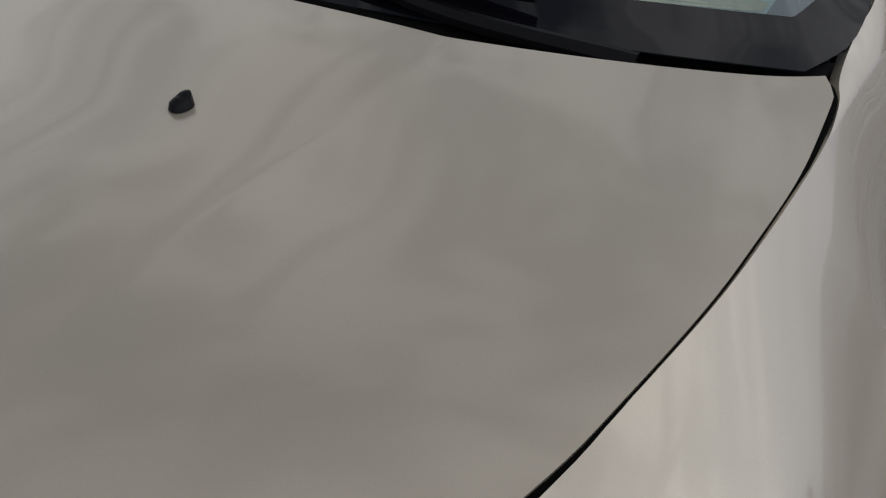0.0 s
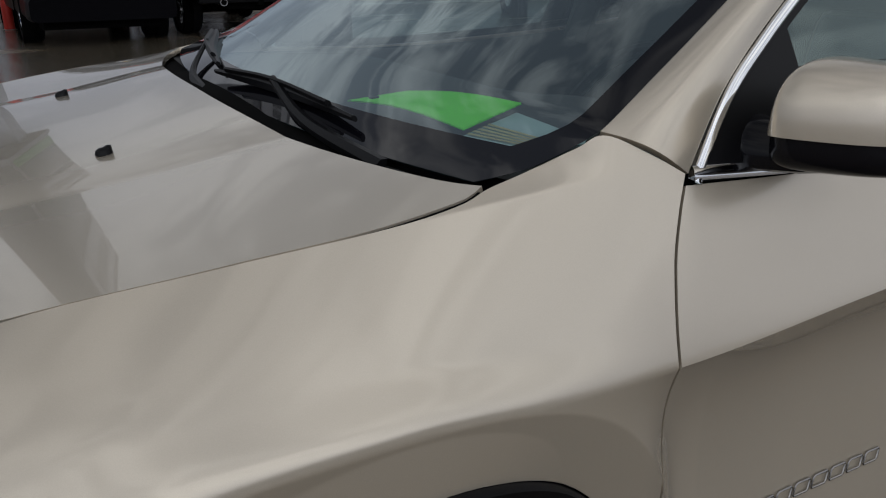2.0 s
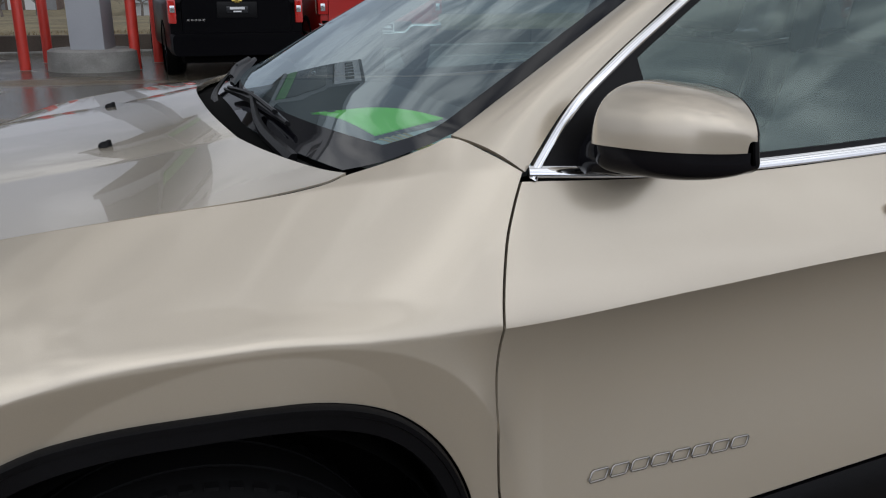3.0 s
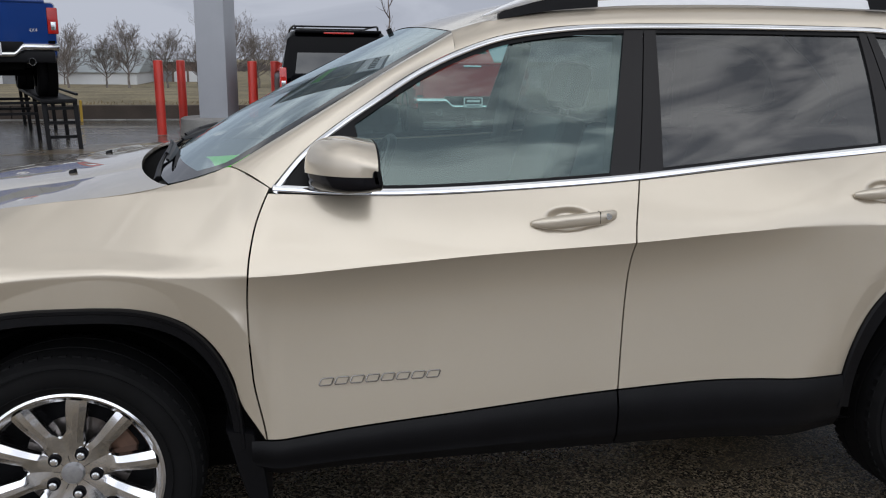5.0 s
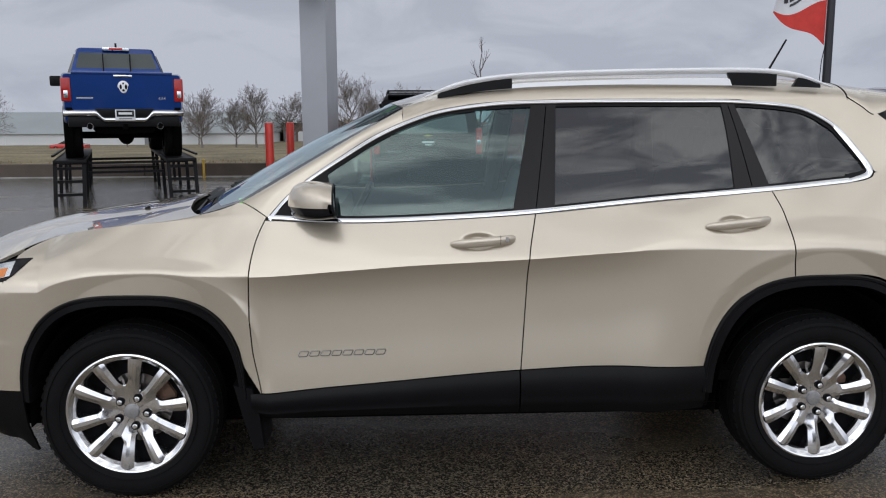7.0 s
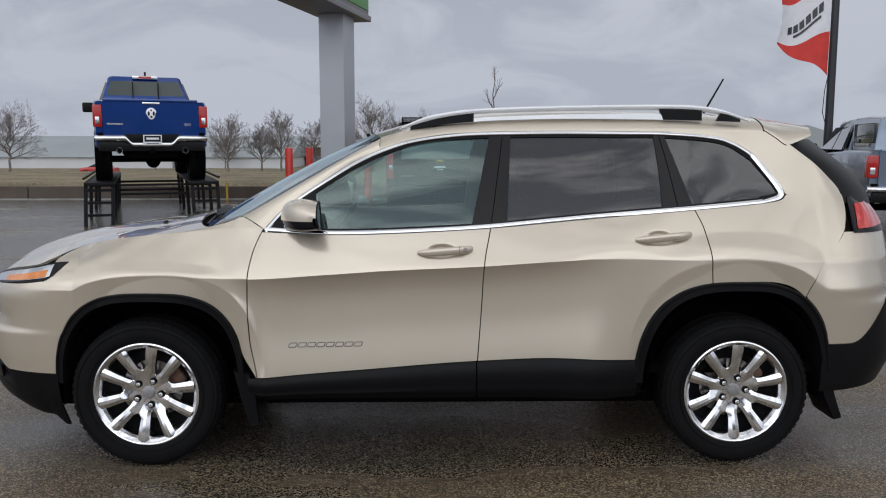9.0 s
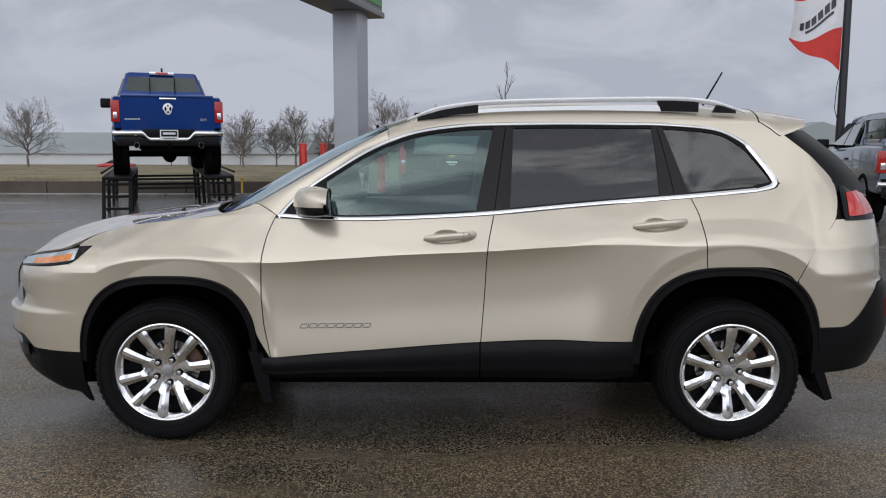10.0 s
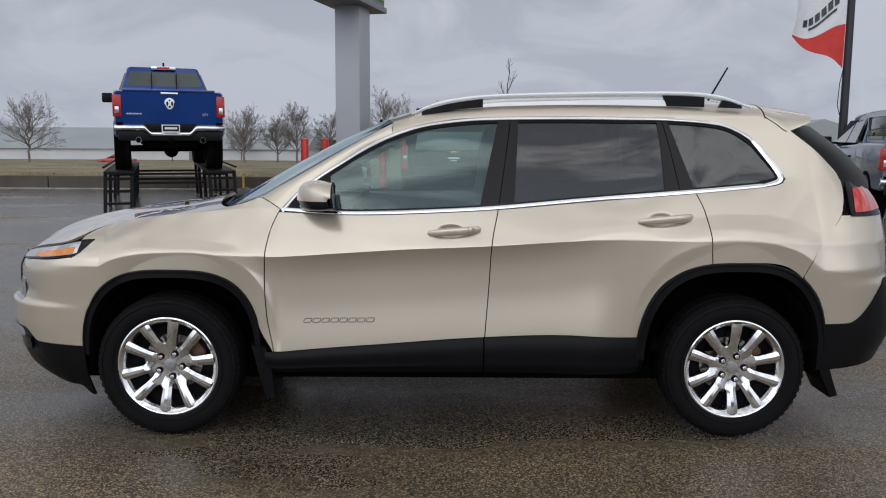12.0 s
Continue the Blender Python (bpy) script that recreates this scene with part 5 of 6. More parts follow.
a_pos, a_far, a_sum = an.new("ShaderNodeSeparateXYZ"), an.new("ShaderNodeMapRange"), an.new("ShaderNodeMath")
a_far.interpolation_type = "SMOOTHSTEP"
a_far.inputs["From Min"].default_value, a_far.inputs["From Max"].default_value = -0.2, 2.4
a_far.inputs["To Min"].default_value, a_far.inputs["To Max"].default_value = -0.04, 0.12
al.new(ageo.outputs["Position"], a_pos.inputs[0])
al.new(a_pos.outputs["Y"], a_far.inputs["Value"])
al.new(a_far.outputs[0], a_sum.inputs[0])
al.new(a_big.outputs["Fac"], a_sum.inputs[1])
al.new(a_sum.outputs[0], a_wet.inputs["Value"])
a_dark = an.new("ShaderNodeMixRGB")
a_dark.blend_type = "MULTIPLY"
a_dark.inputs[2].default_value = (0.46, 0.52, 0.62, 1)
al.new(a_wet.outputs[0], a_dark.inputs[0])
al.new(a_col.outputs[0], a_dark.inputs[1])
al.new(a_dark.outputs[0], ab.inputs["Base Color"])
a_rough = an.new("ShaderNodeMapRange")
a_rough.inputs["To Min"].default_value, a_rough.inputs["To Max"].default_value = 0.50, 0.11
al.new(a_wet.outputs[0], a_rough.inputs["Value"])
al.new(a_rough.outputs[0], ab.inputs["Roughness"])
a_bump = an.new("ShaderNodeBump")
a_bump.inputs["Strength"].default_value, a_bump.inputs["Distance"].default_value = 0.55, 0.004
al.new(a_mul.outputs[0], a_bump.inputs["Height"])
al.new(a_bump.outputs[0], ab.inputs["Normal"])

GRASS_GROUND = mat("winter_grass_ground", (0.20, 0.165, 0.095), rough=0.95, vary=0.35, vary_scale=0.6, grain=0.35, grain_scale=9, bump=0.8, bump_scale=14)
WALL_BROWN = mat("weathered_brown_block", (0.095, 0.074, 0.060), rough=0.85, vary=0.22, vary_scale=1.6, grain=0.15, grain_scale=40, bump=0.5, bump_scale=30, rand=0.12)
MULCH = mat("dark_wet_bank", (0.060, 0.042, 0.032), rough=0.8, vary=0.4, vary_scale=1.4, grain=0.5, grain_scale=22, bump=1.0, bump_scale=25)

xs = sorted(set([-4000, -1500, -600, -300] + list(np.arange(-160, 161, 8.0)) + list(np.arange(-24, 25, 2.0)) + [300, 600, 1500, 4000]))
ys = sorted(set([-4000, -1000, -300, -100, -40, -20, -10, 0, 10, 17.0, 17.4, 17.5, 17.56, 17.7, 18.0, 18.4, 19, 20, 21, 22] + list(np.arange(24, 110, 4.0)) + [120, 140, 180, 260, 400, 800, 1800, 4000]))
gv = [(x, y, ground_z(x, y)) for x in xs for y in ys]
gw = len(ys)
gb = bm_from(gv, [(i * gw + j, (i + 1) * gw + j, (i + 1) * gw + j + 1, i * gw + j + 1) for i in range(len(xs) - 1) for j in range(gw - 1)])
bmesh.ops.recalc_face_normals(gb, faces=gb.faces)
if sum(f.normal.z for f in gb.faces) < 0:
    bmesh.ops.reverse_faces(gb, faces=gb.faces)
for f in gb.faces:
    yc = f.calc_center_median().y
    f.material_index = 0 if yc < 17.4 else (1 if yc < 17.56 else 2)
ground = raw_part("ground", gb, [ASPHALT, MULCH, GRASS_GROUND], None, smooth=False)
tagged(ground, "damp speckled asphalt car park running into winter grass", "ground", kind="structure")

CONCRETE = mat("weathered_concrete", (0.28, 0.275, 0.26), rough=0.85, vary=0.25, vary_scale=3, grain=0.15, grain_scale=60, bump=0.4, bump_scale=40)
kerb = thing("kerb", "low concrete kerb along the edge of the asphalt", "kerb", kind="structure")
stone_proto = part("kerb_stone", box(0, 2.985, 17.26, 17.40, -0.05, 0.045, 0.012, 1), CONCRETE, kerb)
block_wall = thing("retaining_wall", "low weathered brown retaining wall below the grass", "wall", kind="structure")
block_proto = part("block", box(0, 3.70, 17.40, 17.58, -0.05, 0.36, 0.015, 1), WALL_BROWN, block_wall)
for i in range(24):
    st = stone_proto if i == 0 else new("kerb_stone", stone_proto.data)
    st.parent = kerb
    st.matrix_basis = pose(-36 + 3.0 * i, 0, 0)
    bl = block_proto if i == 0 else new("block", block_proto.data)
    bl.parent = block_wall
    bl.matrix_basis = pose(-46.4 + 3.72 * i, 0, 0)

# tufts on the bank
TUFT = mat("dry_grass_blades", (0.24, 0.18, 0.10), rough=0.9, vary=0.4, vary_scale=2.0, grain=0.2, grain_scale=30)
rng = random.Random(5)
verts, faces = [], []
for i in range(4200):
    x, y = rng.uniform(-22, 9), 17.6 + 2.0 * rng.random() ** 1.5
    z = ground_z(x, y)
    h, a = rng.uniform(0.03, 0.09), rng.uniform(0, 6.28)
    lean = Vector((rng.uniform(-0.06, 0.06), rng.uniform(-0.06, 0.06), h))
    w = Vector((math.cos(a), math.sin(a), 0)) * rng.uniform(0.006, 0.014)
    p = Vector((x, y, z - 0.01))
    k = len(verts)
    verts += [p - w, p + w, p + lean]
    faces.append((k, k + 1, k + 2))
me = bpy.data.meshes.new("dry_grass")
me.from_pydata([tuple(v) for v in verts], [], faces)
me.materials.append(TUFT)
tagged(new("dry_grass", me), "tufts of dry winter grass on the bank", "grass", kind="stuff")

# ---- pylon sign with its plinth and bollards ----
PYLON_PAINT = mat("pale_grey_pylon_paint", (0.40, 0.415, 0.45), rough=0.5, vary=0.05, vary_scale=1.2, grain=0.03, grain_scale=80)
SIGN_GREY = mat("sign_cabinet_grey", (0.20, 0.205, 0.215), rough=0.5, vary=0.08, vary_scale=2)
SIGN_BLACK = mat("dark_display_face", (0.012, 0.013, 0.016), rough=0.25)
SIGN_WHITE = mat("white_sign_face", (0.75, 0.76, 0.78), rough=0.4, vary=0.03)
SIGN_GREEN = mat("green_display", (0.02, 0.10, 0.01), rough=0.4, emit=(0.10, 0.62, 0.04), emit_strength=0.08, vary=0.3, vary_scale=3)
pylon = thing("pylon_sign", "tall pale grey pylon sign with an overhanging display cabinet", "sign", (-0.62, 13.32, 0), -13)
part("post", box(-0.27, 0.27, -0.36, 0.36, 0.30, 4.30, 0.02), PYLON_PAINT, pylon, "pale grey square steel post")
plinth = lathe([(0.0, 0.36), (0.66, 0.36), (0.72, 0.33), (0.74, 0.0), (0.74, -0.1)], 40, axis="z")
for v in plinth.verts:
    v.co.y *= 0.92
part("plinth", plinth, CONCRETE, pylon, "round stained concrete plinth")
cab = part("cabinet", box(-0.42, 0.42, -2.3, 0.95, 4.20, 7.6, 0.03), SIGN_GREY, pylon, "grey display cabinet")
part("soffit", box(-0.46, 0.46, -2.35, 1.0, 4.14, 4.26, 0.015), SIGN_GREY, pylon, "grey soffit plate")
for s in (-1, 1):
    part("display", box(s * 0.43 - 0.012, s * 0.43 + 0.012, -2.15, 0.86, 4.36, 4.72, 0.004), SIGN_GREEN, pylon, "green lit display strip")
    part("display", box(s * 0.43 - 0.012, s * 0.43 + 0.012, -2.15, 0.86, 4.74, 6.0, 0.004), SIGN_BLACK, pylon, "dark display")
    wf = part("name_panel", box(s * 0.43 - 0.012, s * 0.43 + 0.012, -2.15, 0.86, 6.3, 7.4, 0.004), SIGN_WHITE, pylon, "white name panel with dark bars")
    for i in range(6):
        part("bar", box(s * 0.446 - 0.006, s * 0.446 + 0.006, -1.9 + 0.43 * i, -1.9 + 0.43 * i + 0.3, 6.75, 7.1), SIGN_BLACK, wf, "dark bar in place of lettering")
part("end_panel", box(-0.40, 0.40, -2.33, -2.30, 4.5, 7.4, 0.004), SIGN_BLACK, pylon, "dark end panel")

RED_PAINT = mat("red_bollard_paint", (0.62, 0.045, 0.03), rough=0.4, vary=0.12, vary_scale=3, grain=0.05, grain_scale=120)
bol = thing("bollard", "red painted steel safety bollard beside the pylon", "bollard", (-1.70, 13.45, 0), group="bollards round the pylon")
part("pipe", lathe([(0.085, -0.1), (0.085, 1.37), (0.080, 1.385), (0.05, 1.392), (0.0, 1.393)], 24, axis="z"), RED_PAINT, bol, "red steel pipe")
part("base_ring", lathe([(0.12, 0.0), (0.12, 0.012), (0.085, 0.018)], 24, axis="z"), CONCRETE, bol, "mortar ring")
for x, y in ((-1.46, 14.9), (0.02, 13.14), (0.42, 14.45)):
    copy_thing(bol, pose(x, y, 0))

# ---- flag and pole ----
POLE_DARK = mat("dark_bronze_pole", (0.035, 0.035, 0.04), rough=0.4, metal=0.5)
pole = thing("flag_pole", "dark bronze flag pole beyond the parked cars", "flag pole", (9.78, 13.0, 0))
part("shaft", lathe([(0.10, 0.0), (0.085, 2.0), (0.06, 9.0), (0.0, 9.05)], 20, axis="z"), POLE_DARK, pole, "tapered dark shaft")
part("halyard", tube([(-0.07, -0.02, 3.0), (-0.14, -0.02, 2.6), (-0.16, -0.02, 2.15), (-0.10, -0.02, 1.95), (-0.07, -0.02, 2.0)], 0.008, 6), SATIN_BLACK, pole, "slack halyard rope")


def flag_pt(u, v, off=0.0):
    """u: 0 at the pole to 1 at the free end, v: 0 low to 1 high."""
    x = -0.10 - 1.08 * u + 0.05 * math.sin(5 * v) * u
    y = -0.10 * math.sin(6.0 * u + 2.0 * v) * (0.25 + u) + off
    z = 2.92 + 2.25 * v + 0.62 * u * (1 - v) - 0.18 * u * v + 0.05 * math.sin(7 * u)
    return Vector((x, y, z))


FLAG_WHITE = mat("white_flag_cloth", (0.72, 0.72, 0.74), rough=0.85, vary=0.05, vary_scale=5)
FLAG_RED = mat("red_flag_cloth", (0.60, 0.05, 0.04), rough=0.85, vary=0.10, vary_scale=5)
flag = thing("flag", "white and red banner flag with dark bars, hanging from the pole", "flag", (9.78, 13.0, 0))
# three stripes, slanting with the cloth
for cloth, low, high, words in ((FLAG_RED, lambda u: 0.0, lambda u: 0.40 - 0.38 * u, "red lower stripe"), (FLAG_WHITE, lambda u: 0.40 - 0.38 * u, lambda u: 0.86 - 0.33 * u, "white middle stripe"),
                                (FLAG_RED, lambda u: 0.86 - 0.33 * u, lambda u: 1.0, "red upper stripe")):
    part("stripe", sheet(lambda u, w: flag_pt(u, low(u) + (high(u) - low(u)) * w), 36, 14, lip=0.004, inward=(-0.5, 5, 4)), cloth, flag, words)
for i in range(6):
    u0 = 0.16 + 0.115 * i
    part("bar", sheet(lambda a, b: flag_pt(u0 + 0.085 * a, 0.63 - 0.50 * (u0 + 0.085 * a) + 0.09 * b, -0.012), 4, 4), SIGN_BLACK, flag, "dark bar in place of lettering")
part("bar", sheet(lambda a, b: flag_pt(0.20 + 0.50 * a, 0.575 - 0.50 * (0.20 + 0.50 * a) + 0.03 * b, -0.012), 10, 2), SIGN_BLACK, flag, "dark bar in place of lettering")

# ---- vehicles behind ----
BLUE = mat("metallic_blue_paint", (0.002, 0.034, 0.18), rough=0.3, metal=0.5, coat=0.8, spec=0.25, vary=0.06, vary_scale=2)
TRUCK_LENS = mat("deep_red_lens", (0.42, 0.010, 0.008), rough=0.2, coat=0.2, vary=0.15, vary_scale=20)
CAR_BLACK = mat("black_car_paint", (0.002, 0.002, 0.003), rough=0.3, coat=0.03, spec=0.07)
CAR_RED = mat("red_car_paint", (0.45, 0.015, 0.012), rough=0.3, metal=0.2, coat=1.0)
CAR_SILVER = mat("silver_car_paint", (0.16, 0.20, 0.26), rough=0.3, metal=0.6, coat=1.0)
DARK_GLASS = mat("dark_car_glass", (0.012, 0.014, 0.016), rough=0.03, coat=1.0)
GREY_GLASS = mat("grey_car_glass", (0.055, 0.068, 0.066), rough=0.05, spec=0.4)


def simple_wheel(owner, x, y, z, r, w, s):
    t = part("wheel", lathe([(r * 0.62, -w / 2), (r * 0.93, -w / 2), (r, -w / 2 + 0.04), (r, w / 2 - 0.04), (r * 0.93, w / 2), (r * 0.62, w / 2)], 32, axis="x"), RUBBER, owner, "black tyre")
    rim = lathe([(r * 0.64, s * w * 0.42), (r * 0.60, s * w * 0.46), (r * 0.50, s * w * 0.30), (r * 0.15, s * w * 0.40), (0.0, s * w * 0.42)], 24, axis="x")
    for k in range(5):
        box(s * w * 0.40 - 0.012, s * w * 0.40 + 0.012, -0.03, 0.03, r * 0.1, r * 0.6, 0.006, 1, bm=rim, m=Matrix.Rotation(2 * math.pi * k / 5, 4, "X"))
    part("rim", rim, ALLOY, t, "alloy rim")
    t.matrix_basis = pose(x, y, z)


def loft(sections, bm=None, close=True):
    """Skins cross-sections of equal point counts; each is a list of points."""
    k = len(sections[0])
    verts = [Vector(p) for s in sections for p in s]
    faces = [(i * k + j, i * k + (j + 1) % k, (i + 1) * k + (j + 1) % k, (i + 1) * k + j) for i in range(len(sections) - 1) for j in range(k)]
    if close:
        faces += [tuple(range(k))[::-1], tuple((len(sections) - 1) * k + j for j in range(k))]
    return join(bm, bm_from(verts, faces))


def ring(w, z0, z1, y, r=0.12, n=4, taper=0.0, mid=0.0):
    """A rounded upright cross-section: half width w, between two heights, at y along the car."""
    out = []
    for cx, cz, a0 in ((1, 1, 0), (-1, 1, 90), (-1, -1, 180), (1, -1, 270)):
        for i in range(n + 1):
            a = radians(a0 + 90 * i / n)
            ww = w - (taper if cz > 0 else 0)
            x = cx * (ww - r) + r * math.cos(a)
            z = (z1 - r if cz > 0 else z0 + r) + r * math.sin(a)
            out.append((x, y, z))
    return out


def pickup(name, label, paint, at, turn, cap=None, base=0.0, tail_text=True):
    """A crew-cab pickup, tail at y = 0, nose towards +y."""
    t = thing(name, label, "pickup truck", at, turn)
    z = base
    part("bed", loft([ring(1.00, z + 0.62, z + 1.36, 0.02, 0.05), ring(1.03, z + 0.58, z + 1.38, 0.12, 0.06), ring(1.03, z + 0.58, z + 1.38, 1.95, 0.06)]), paint, t, "cargo bed")
    part("cab", loft([ring(1.02, z + 0.55, z + 1.34, 1.98, 0.06), ring(1.03, z + 0.55, z + 1.36, 2.1, 0.08), ring(1.03, z + 0.55, z + 1.30, 4.3, 0.08), ring(1.02, z + 0.6, z + 1.24, 4.9, 0.1), ring(0.98, z + 0.62, z + 1.12, 5.7, 0.12), ring(0.9, z + 0.66, z + 1.0, 5.85, 0.1)]), paint, t, "cab and bonnet")
    part("roof", loft([ring(0.94, z + 1.3, z + 1.36, 2.0, 0.03), ring(0.76, z + 1.3, z + 1.93, 2.28, 0.10, taper=0.0), ring(0.78, z + 1.3, z + 1.965, 2.7, 0.10), ring(0.78, z + 1.3, z + 1.95, 3.5, 0.10), ring(0.74, z + 1.3, z + 1.86, 3.85, 0.10), ring(0.90, z + 1.25, z + 1.31, 4.65, 0.03)]), paint, t, "cab roof")
    part("rear_window", loft([[(-0.82, 2.035, z + 1.42), (0.82, 2.035, z + 1.42), (0.70, 2.225, z + 1.84), (-0.70, 2.225, z + 1.84)], [(-0.82, 2.055, z + 1.42), (0.82, 2.055, z + 1.42), (0.70, 2.245, z + 1.84), (-0.70, 2.245, z + 1.84)]]), GREY_GLASS, t, "sliding rear window")
    part("window_divider", box(-0.27, -0.25, 2.06, 2.14, z + 1.43, z + 1.82), SATIN_BLACK, t)
    part("window_divider", box(0.25, 0.27, 2.06, 2.14, z + 1.43, z + 1.82), SATIN_BLACK, t)
    for s in (-1, 1):
        for y0, y1, y2, y3 in ((2.30, 3.12, 2.42, 3.10), (3.2, 4.35, 3.18, 3.80)):
            part("side_window", loft([[(s * 0.985, y0, z + 1.38), (s * 0.985, y1, z + 1.38), (s * 0.805, y3, z + 1.82), (s * 0.805, y2, z + 1.82)], [(s * 0.93, y0, z + 1.38), (s * 0.93, y1, z + 1.38), (s * 0.76, y3, z + 1.82), (s * 0.76, y2, z + 1.82)]]), DARK_GLASS, t, "dark side window")
        part("door_handle", box(min(s * 1.02, s * 1.06), max(s * 1.02, s * 1.06), 2.45, 2.65, z + 1.10, z + 1.14, 0.01), SATIN_BLACK, t)
        part("door_handle", box(min(s * 1.02, s * 1.06), max(s * 1.02, s * 1.06), 3.4, 3.6, z + 1.10, z + 1.14, 0.01), SATIN_BLACK, t)
        m = part("door_mirror", box(min(s * 1.10, s * 1.34), max(s * 1.10, s * 1.34), 4.0, 4.10, z + 1.30, z + 1.50, 0.04, 3), SATIN_BLACK, t, "black towing mirror")
        part("mirror_arm", box(min(s * 0.95, s * 1.15), max(s * 0.95, s * 1.15), 4.03, 4.09, z + 1.34, z + 1.39, 0.01), SATIN_BLACK, m)
        tl = part("tail_light", box(min(s * 0.88, s * 1.045), max(s * 0.88, s * 1.045), -0.025, 0.20, z + 0.93, z + 1.30, 0.02), TRUCK_LENS, t, "red tail light")
        part("reverse_lens", box(min(s * 0.93, s * 1.005), max(s * 0.93, s * 1.005), -0.031, -0.02, z + 0.985, z + 1.10, 0.008), LAMP_SILVER, tl, "clear reversing lens")
        for y in (1.05, 4.75):
            part("arch", lathe([(0.40, s * 0.90), (0.47, s * 0.90), (0.47, s * 1.045), (0.44, s * 1.055), (0.40, s * 1.045)], 28, axis="x", at=(0, y, z + 0.42)), SHADE_BLACK, t)
            simple_wheel(t, s * 0.88, y, z + 0.405, 0.405, 0.28, s)
        part("exhaust_tip", lathe([(0.045, -0.06), (0.055, -0.06), (0.055, 0.2), (0.045, 0.2), (0.045, -0.05), (0.0, 0.05)], 20, at=(s * 0.60, -0.06, z + 0.535)), CHROME, t, "chrome exhaust tip")
        # near-black disc painted as the shade inside the tip
        part("exhaust_bore", lathe([(0.0, -0.045), (0.044, -0.045), (0.044, 0.0)], 16, at=(s * 0.60, -0.06, z + 0.535)), SHADE_BLACK, t)
    gate = part("tailgate", loft([ring(0.875, z + 0.80, z + 1.37, -0.03, 0.04), ring(0.88, z + 0.78, z + 1.38, 0.03, 0.04)]), paint, t, "tailgate")
    part("spoiler_lip", box(-0.86, 0.86, -0.05, 0.03, z + 1.355, z + 1.40, 0.015), paint, gate)
    part("gate_handle", box(-0.16, 0.16, -0.06, -0.02, z + 1.315, z + 1.350, 0.01), CHROME, gate, "chrome gate handle")
    if tail_text:
        part("emblem", prism([(0.10 * math.cos(w) * (1.0 if math.sin(w) > 0 else 0.75), 0.10 * math.sin(w)) for w in np.linspace(0, 2 * math.pi, 20, endpoint=False)], 0, 0.02, bevel=0.004,
             m=Matrix.Translation((0.0, -0.03, z + 1.16)) @ Matrix.Rotation(radians(90), 4, "X")), RAIL_SILVER, gate, "chrome shield emblem")
        for ex, ez, ew, eh in ((-0.045, 0.0, 0.020, 0.040), (0.045, 0.0, 0.020, 0.040), (0.0, -0.055, 0.022, 0.018), (0.0, 0.055, 0.016, 0.016)):
            em = prism([(ew * math.cos(w), eh * math.sin(w)) for w in np.linspace(0, 2 * math.pi, 10, endpoint=False)], 0, 0.005, m=Matrix.Translation((ex, -0.048, z + 1.16 + ez)) @ Matrix.Rotation(radians(90), 4, "X"))
            part("emblem_relief", em, RECESS_BLACK, gate)
        part("badge_bar", box(-0.80, -0.52, -0.036, -0.028, z + 0.97, z + 0.995), LAMP_SILVER, gate)
        font = bpy.data.curves.new("four_by_four", "FONT")
        font.body, font.size, font.extrude, font.align_x = "4X4", 0.075, 0.003, "CENTER"
        lt = new("badge_text", font)
        lt.data.materials.append(LAMP_SILVER)
        lt.parent = gate
        lt.matrix_basis = pose(0.66, -0.034, z + 0.955, 90, 0, 0)
    def bumper_at(u, v):
        x = (2 * u - 1) * 1.03
        drop = 1 - smooth01(0.34, 0.50, abs(x))
        top, low = z + 0.80 - 0.115 * drop, z + 0.685 - 0.095 * drop
        bow = math.sin(math.pi * min(max(v, 0.0), 1.0)) ** 0.5
        return Vector((x, -0.06 - 0.07 * bow + 0.10 * abs(x / 1.03) ** 8, low + (top - low) * v))
    bp = part("rear_bumper", sheet(bumper_at, 64, 10, lip=0.05, inward=(0, 0.5, z + 0.7)), CHROME, t, "chrome rear bumper dropping round the plate")
    part("step_pad", box(-0.50, 0.50, -0.10, 0.0, z + 0.66, z + 0.815, 0.02), BLACK_PLASTIC, bp, "black step pad")
    part("valance", box(-0.96, 0.96, -0.06, 0.05, z + 0.52, z + 0.69, 0.03), SATIN_BLACK, bp, "black lower valance")
    # near-black strip standing for the shade between bumper and gate
    part("bumper_gap", box(-0.98, 0.98, -0.01, 0.05, z + 0.80, z + 0.835), SHADE_BLACK, bp)
    pl = part("number_plate", box(-0.17, 0.17, -0.165, -0.15, z + 0.625, z + 0.80, 0.006), SIGN_WHITE, bp, "dealer plate with dark bars")
    part("bar", box(-0.148, 0.148, -0.169, -0.163, z + 0.685, z + 0.785), SIGN_BLACK, pl)
    part("bar", box(-0.115, 0.115, -0.173, -0.168, z + 0.72, z + 0.755), SIGN_WHITE, pl)
    part("bar", box(-0.11, 0.11, -0.169, -0.163, z + 0.645, z + 0.662), SIGN_GREY, pl)
    part("axle", tube([(-0.85, 1.05, z + 0.38), (0.85, 1.05, z + 0.38)], 0.06, 10, bm=lathe([(0.0, -0.14), (0.12, -0.1), (0.15, 0.0), (0.12, 0.1), (0.0, 0.14)], 16, axis="y", at=(0.05, 1.05, z + 0.36))), SHADE_BLACK, t, "rear axle and differential")
    part("chassis", box(-0.5, 0.5, 0.1, 5.5, z + 0.42, z + 0.62, 0.03), SHADE_BLACK, t)
    part("hitch", box(-0.05, 0.05, -0.06, 0.15, z + 0.48, z + 0.58, 0.01), SHADE_BLACK, t)
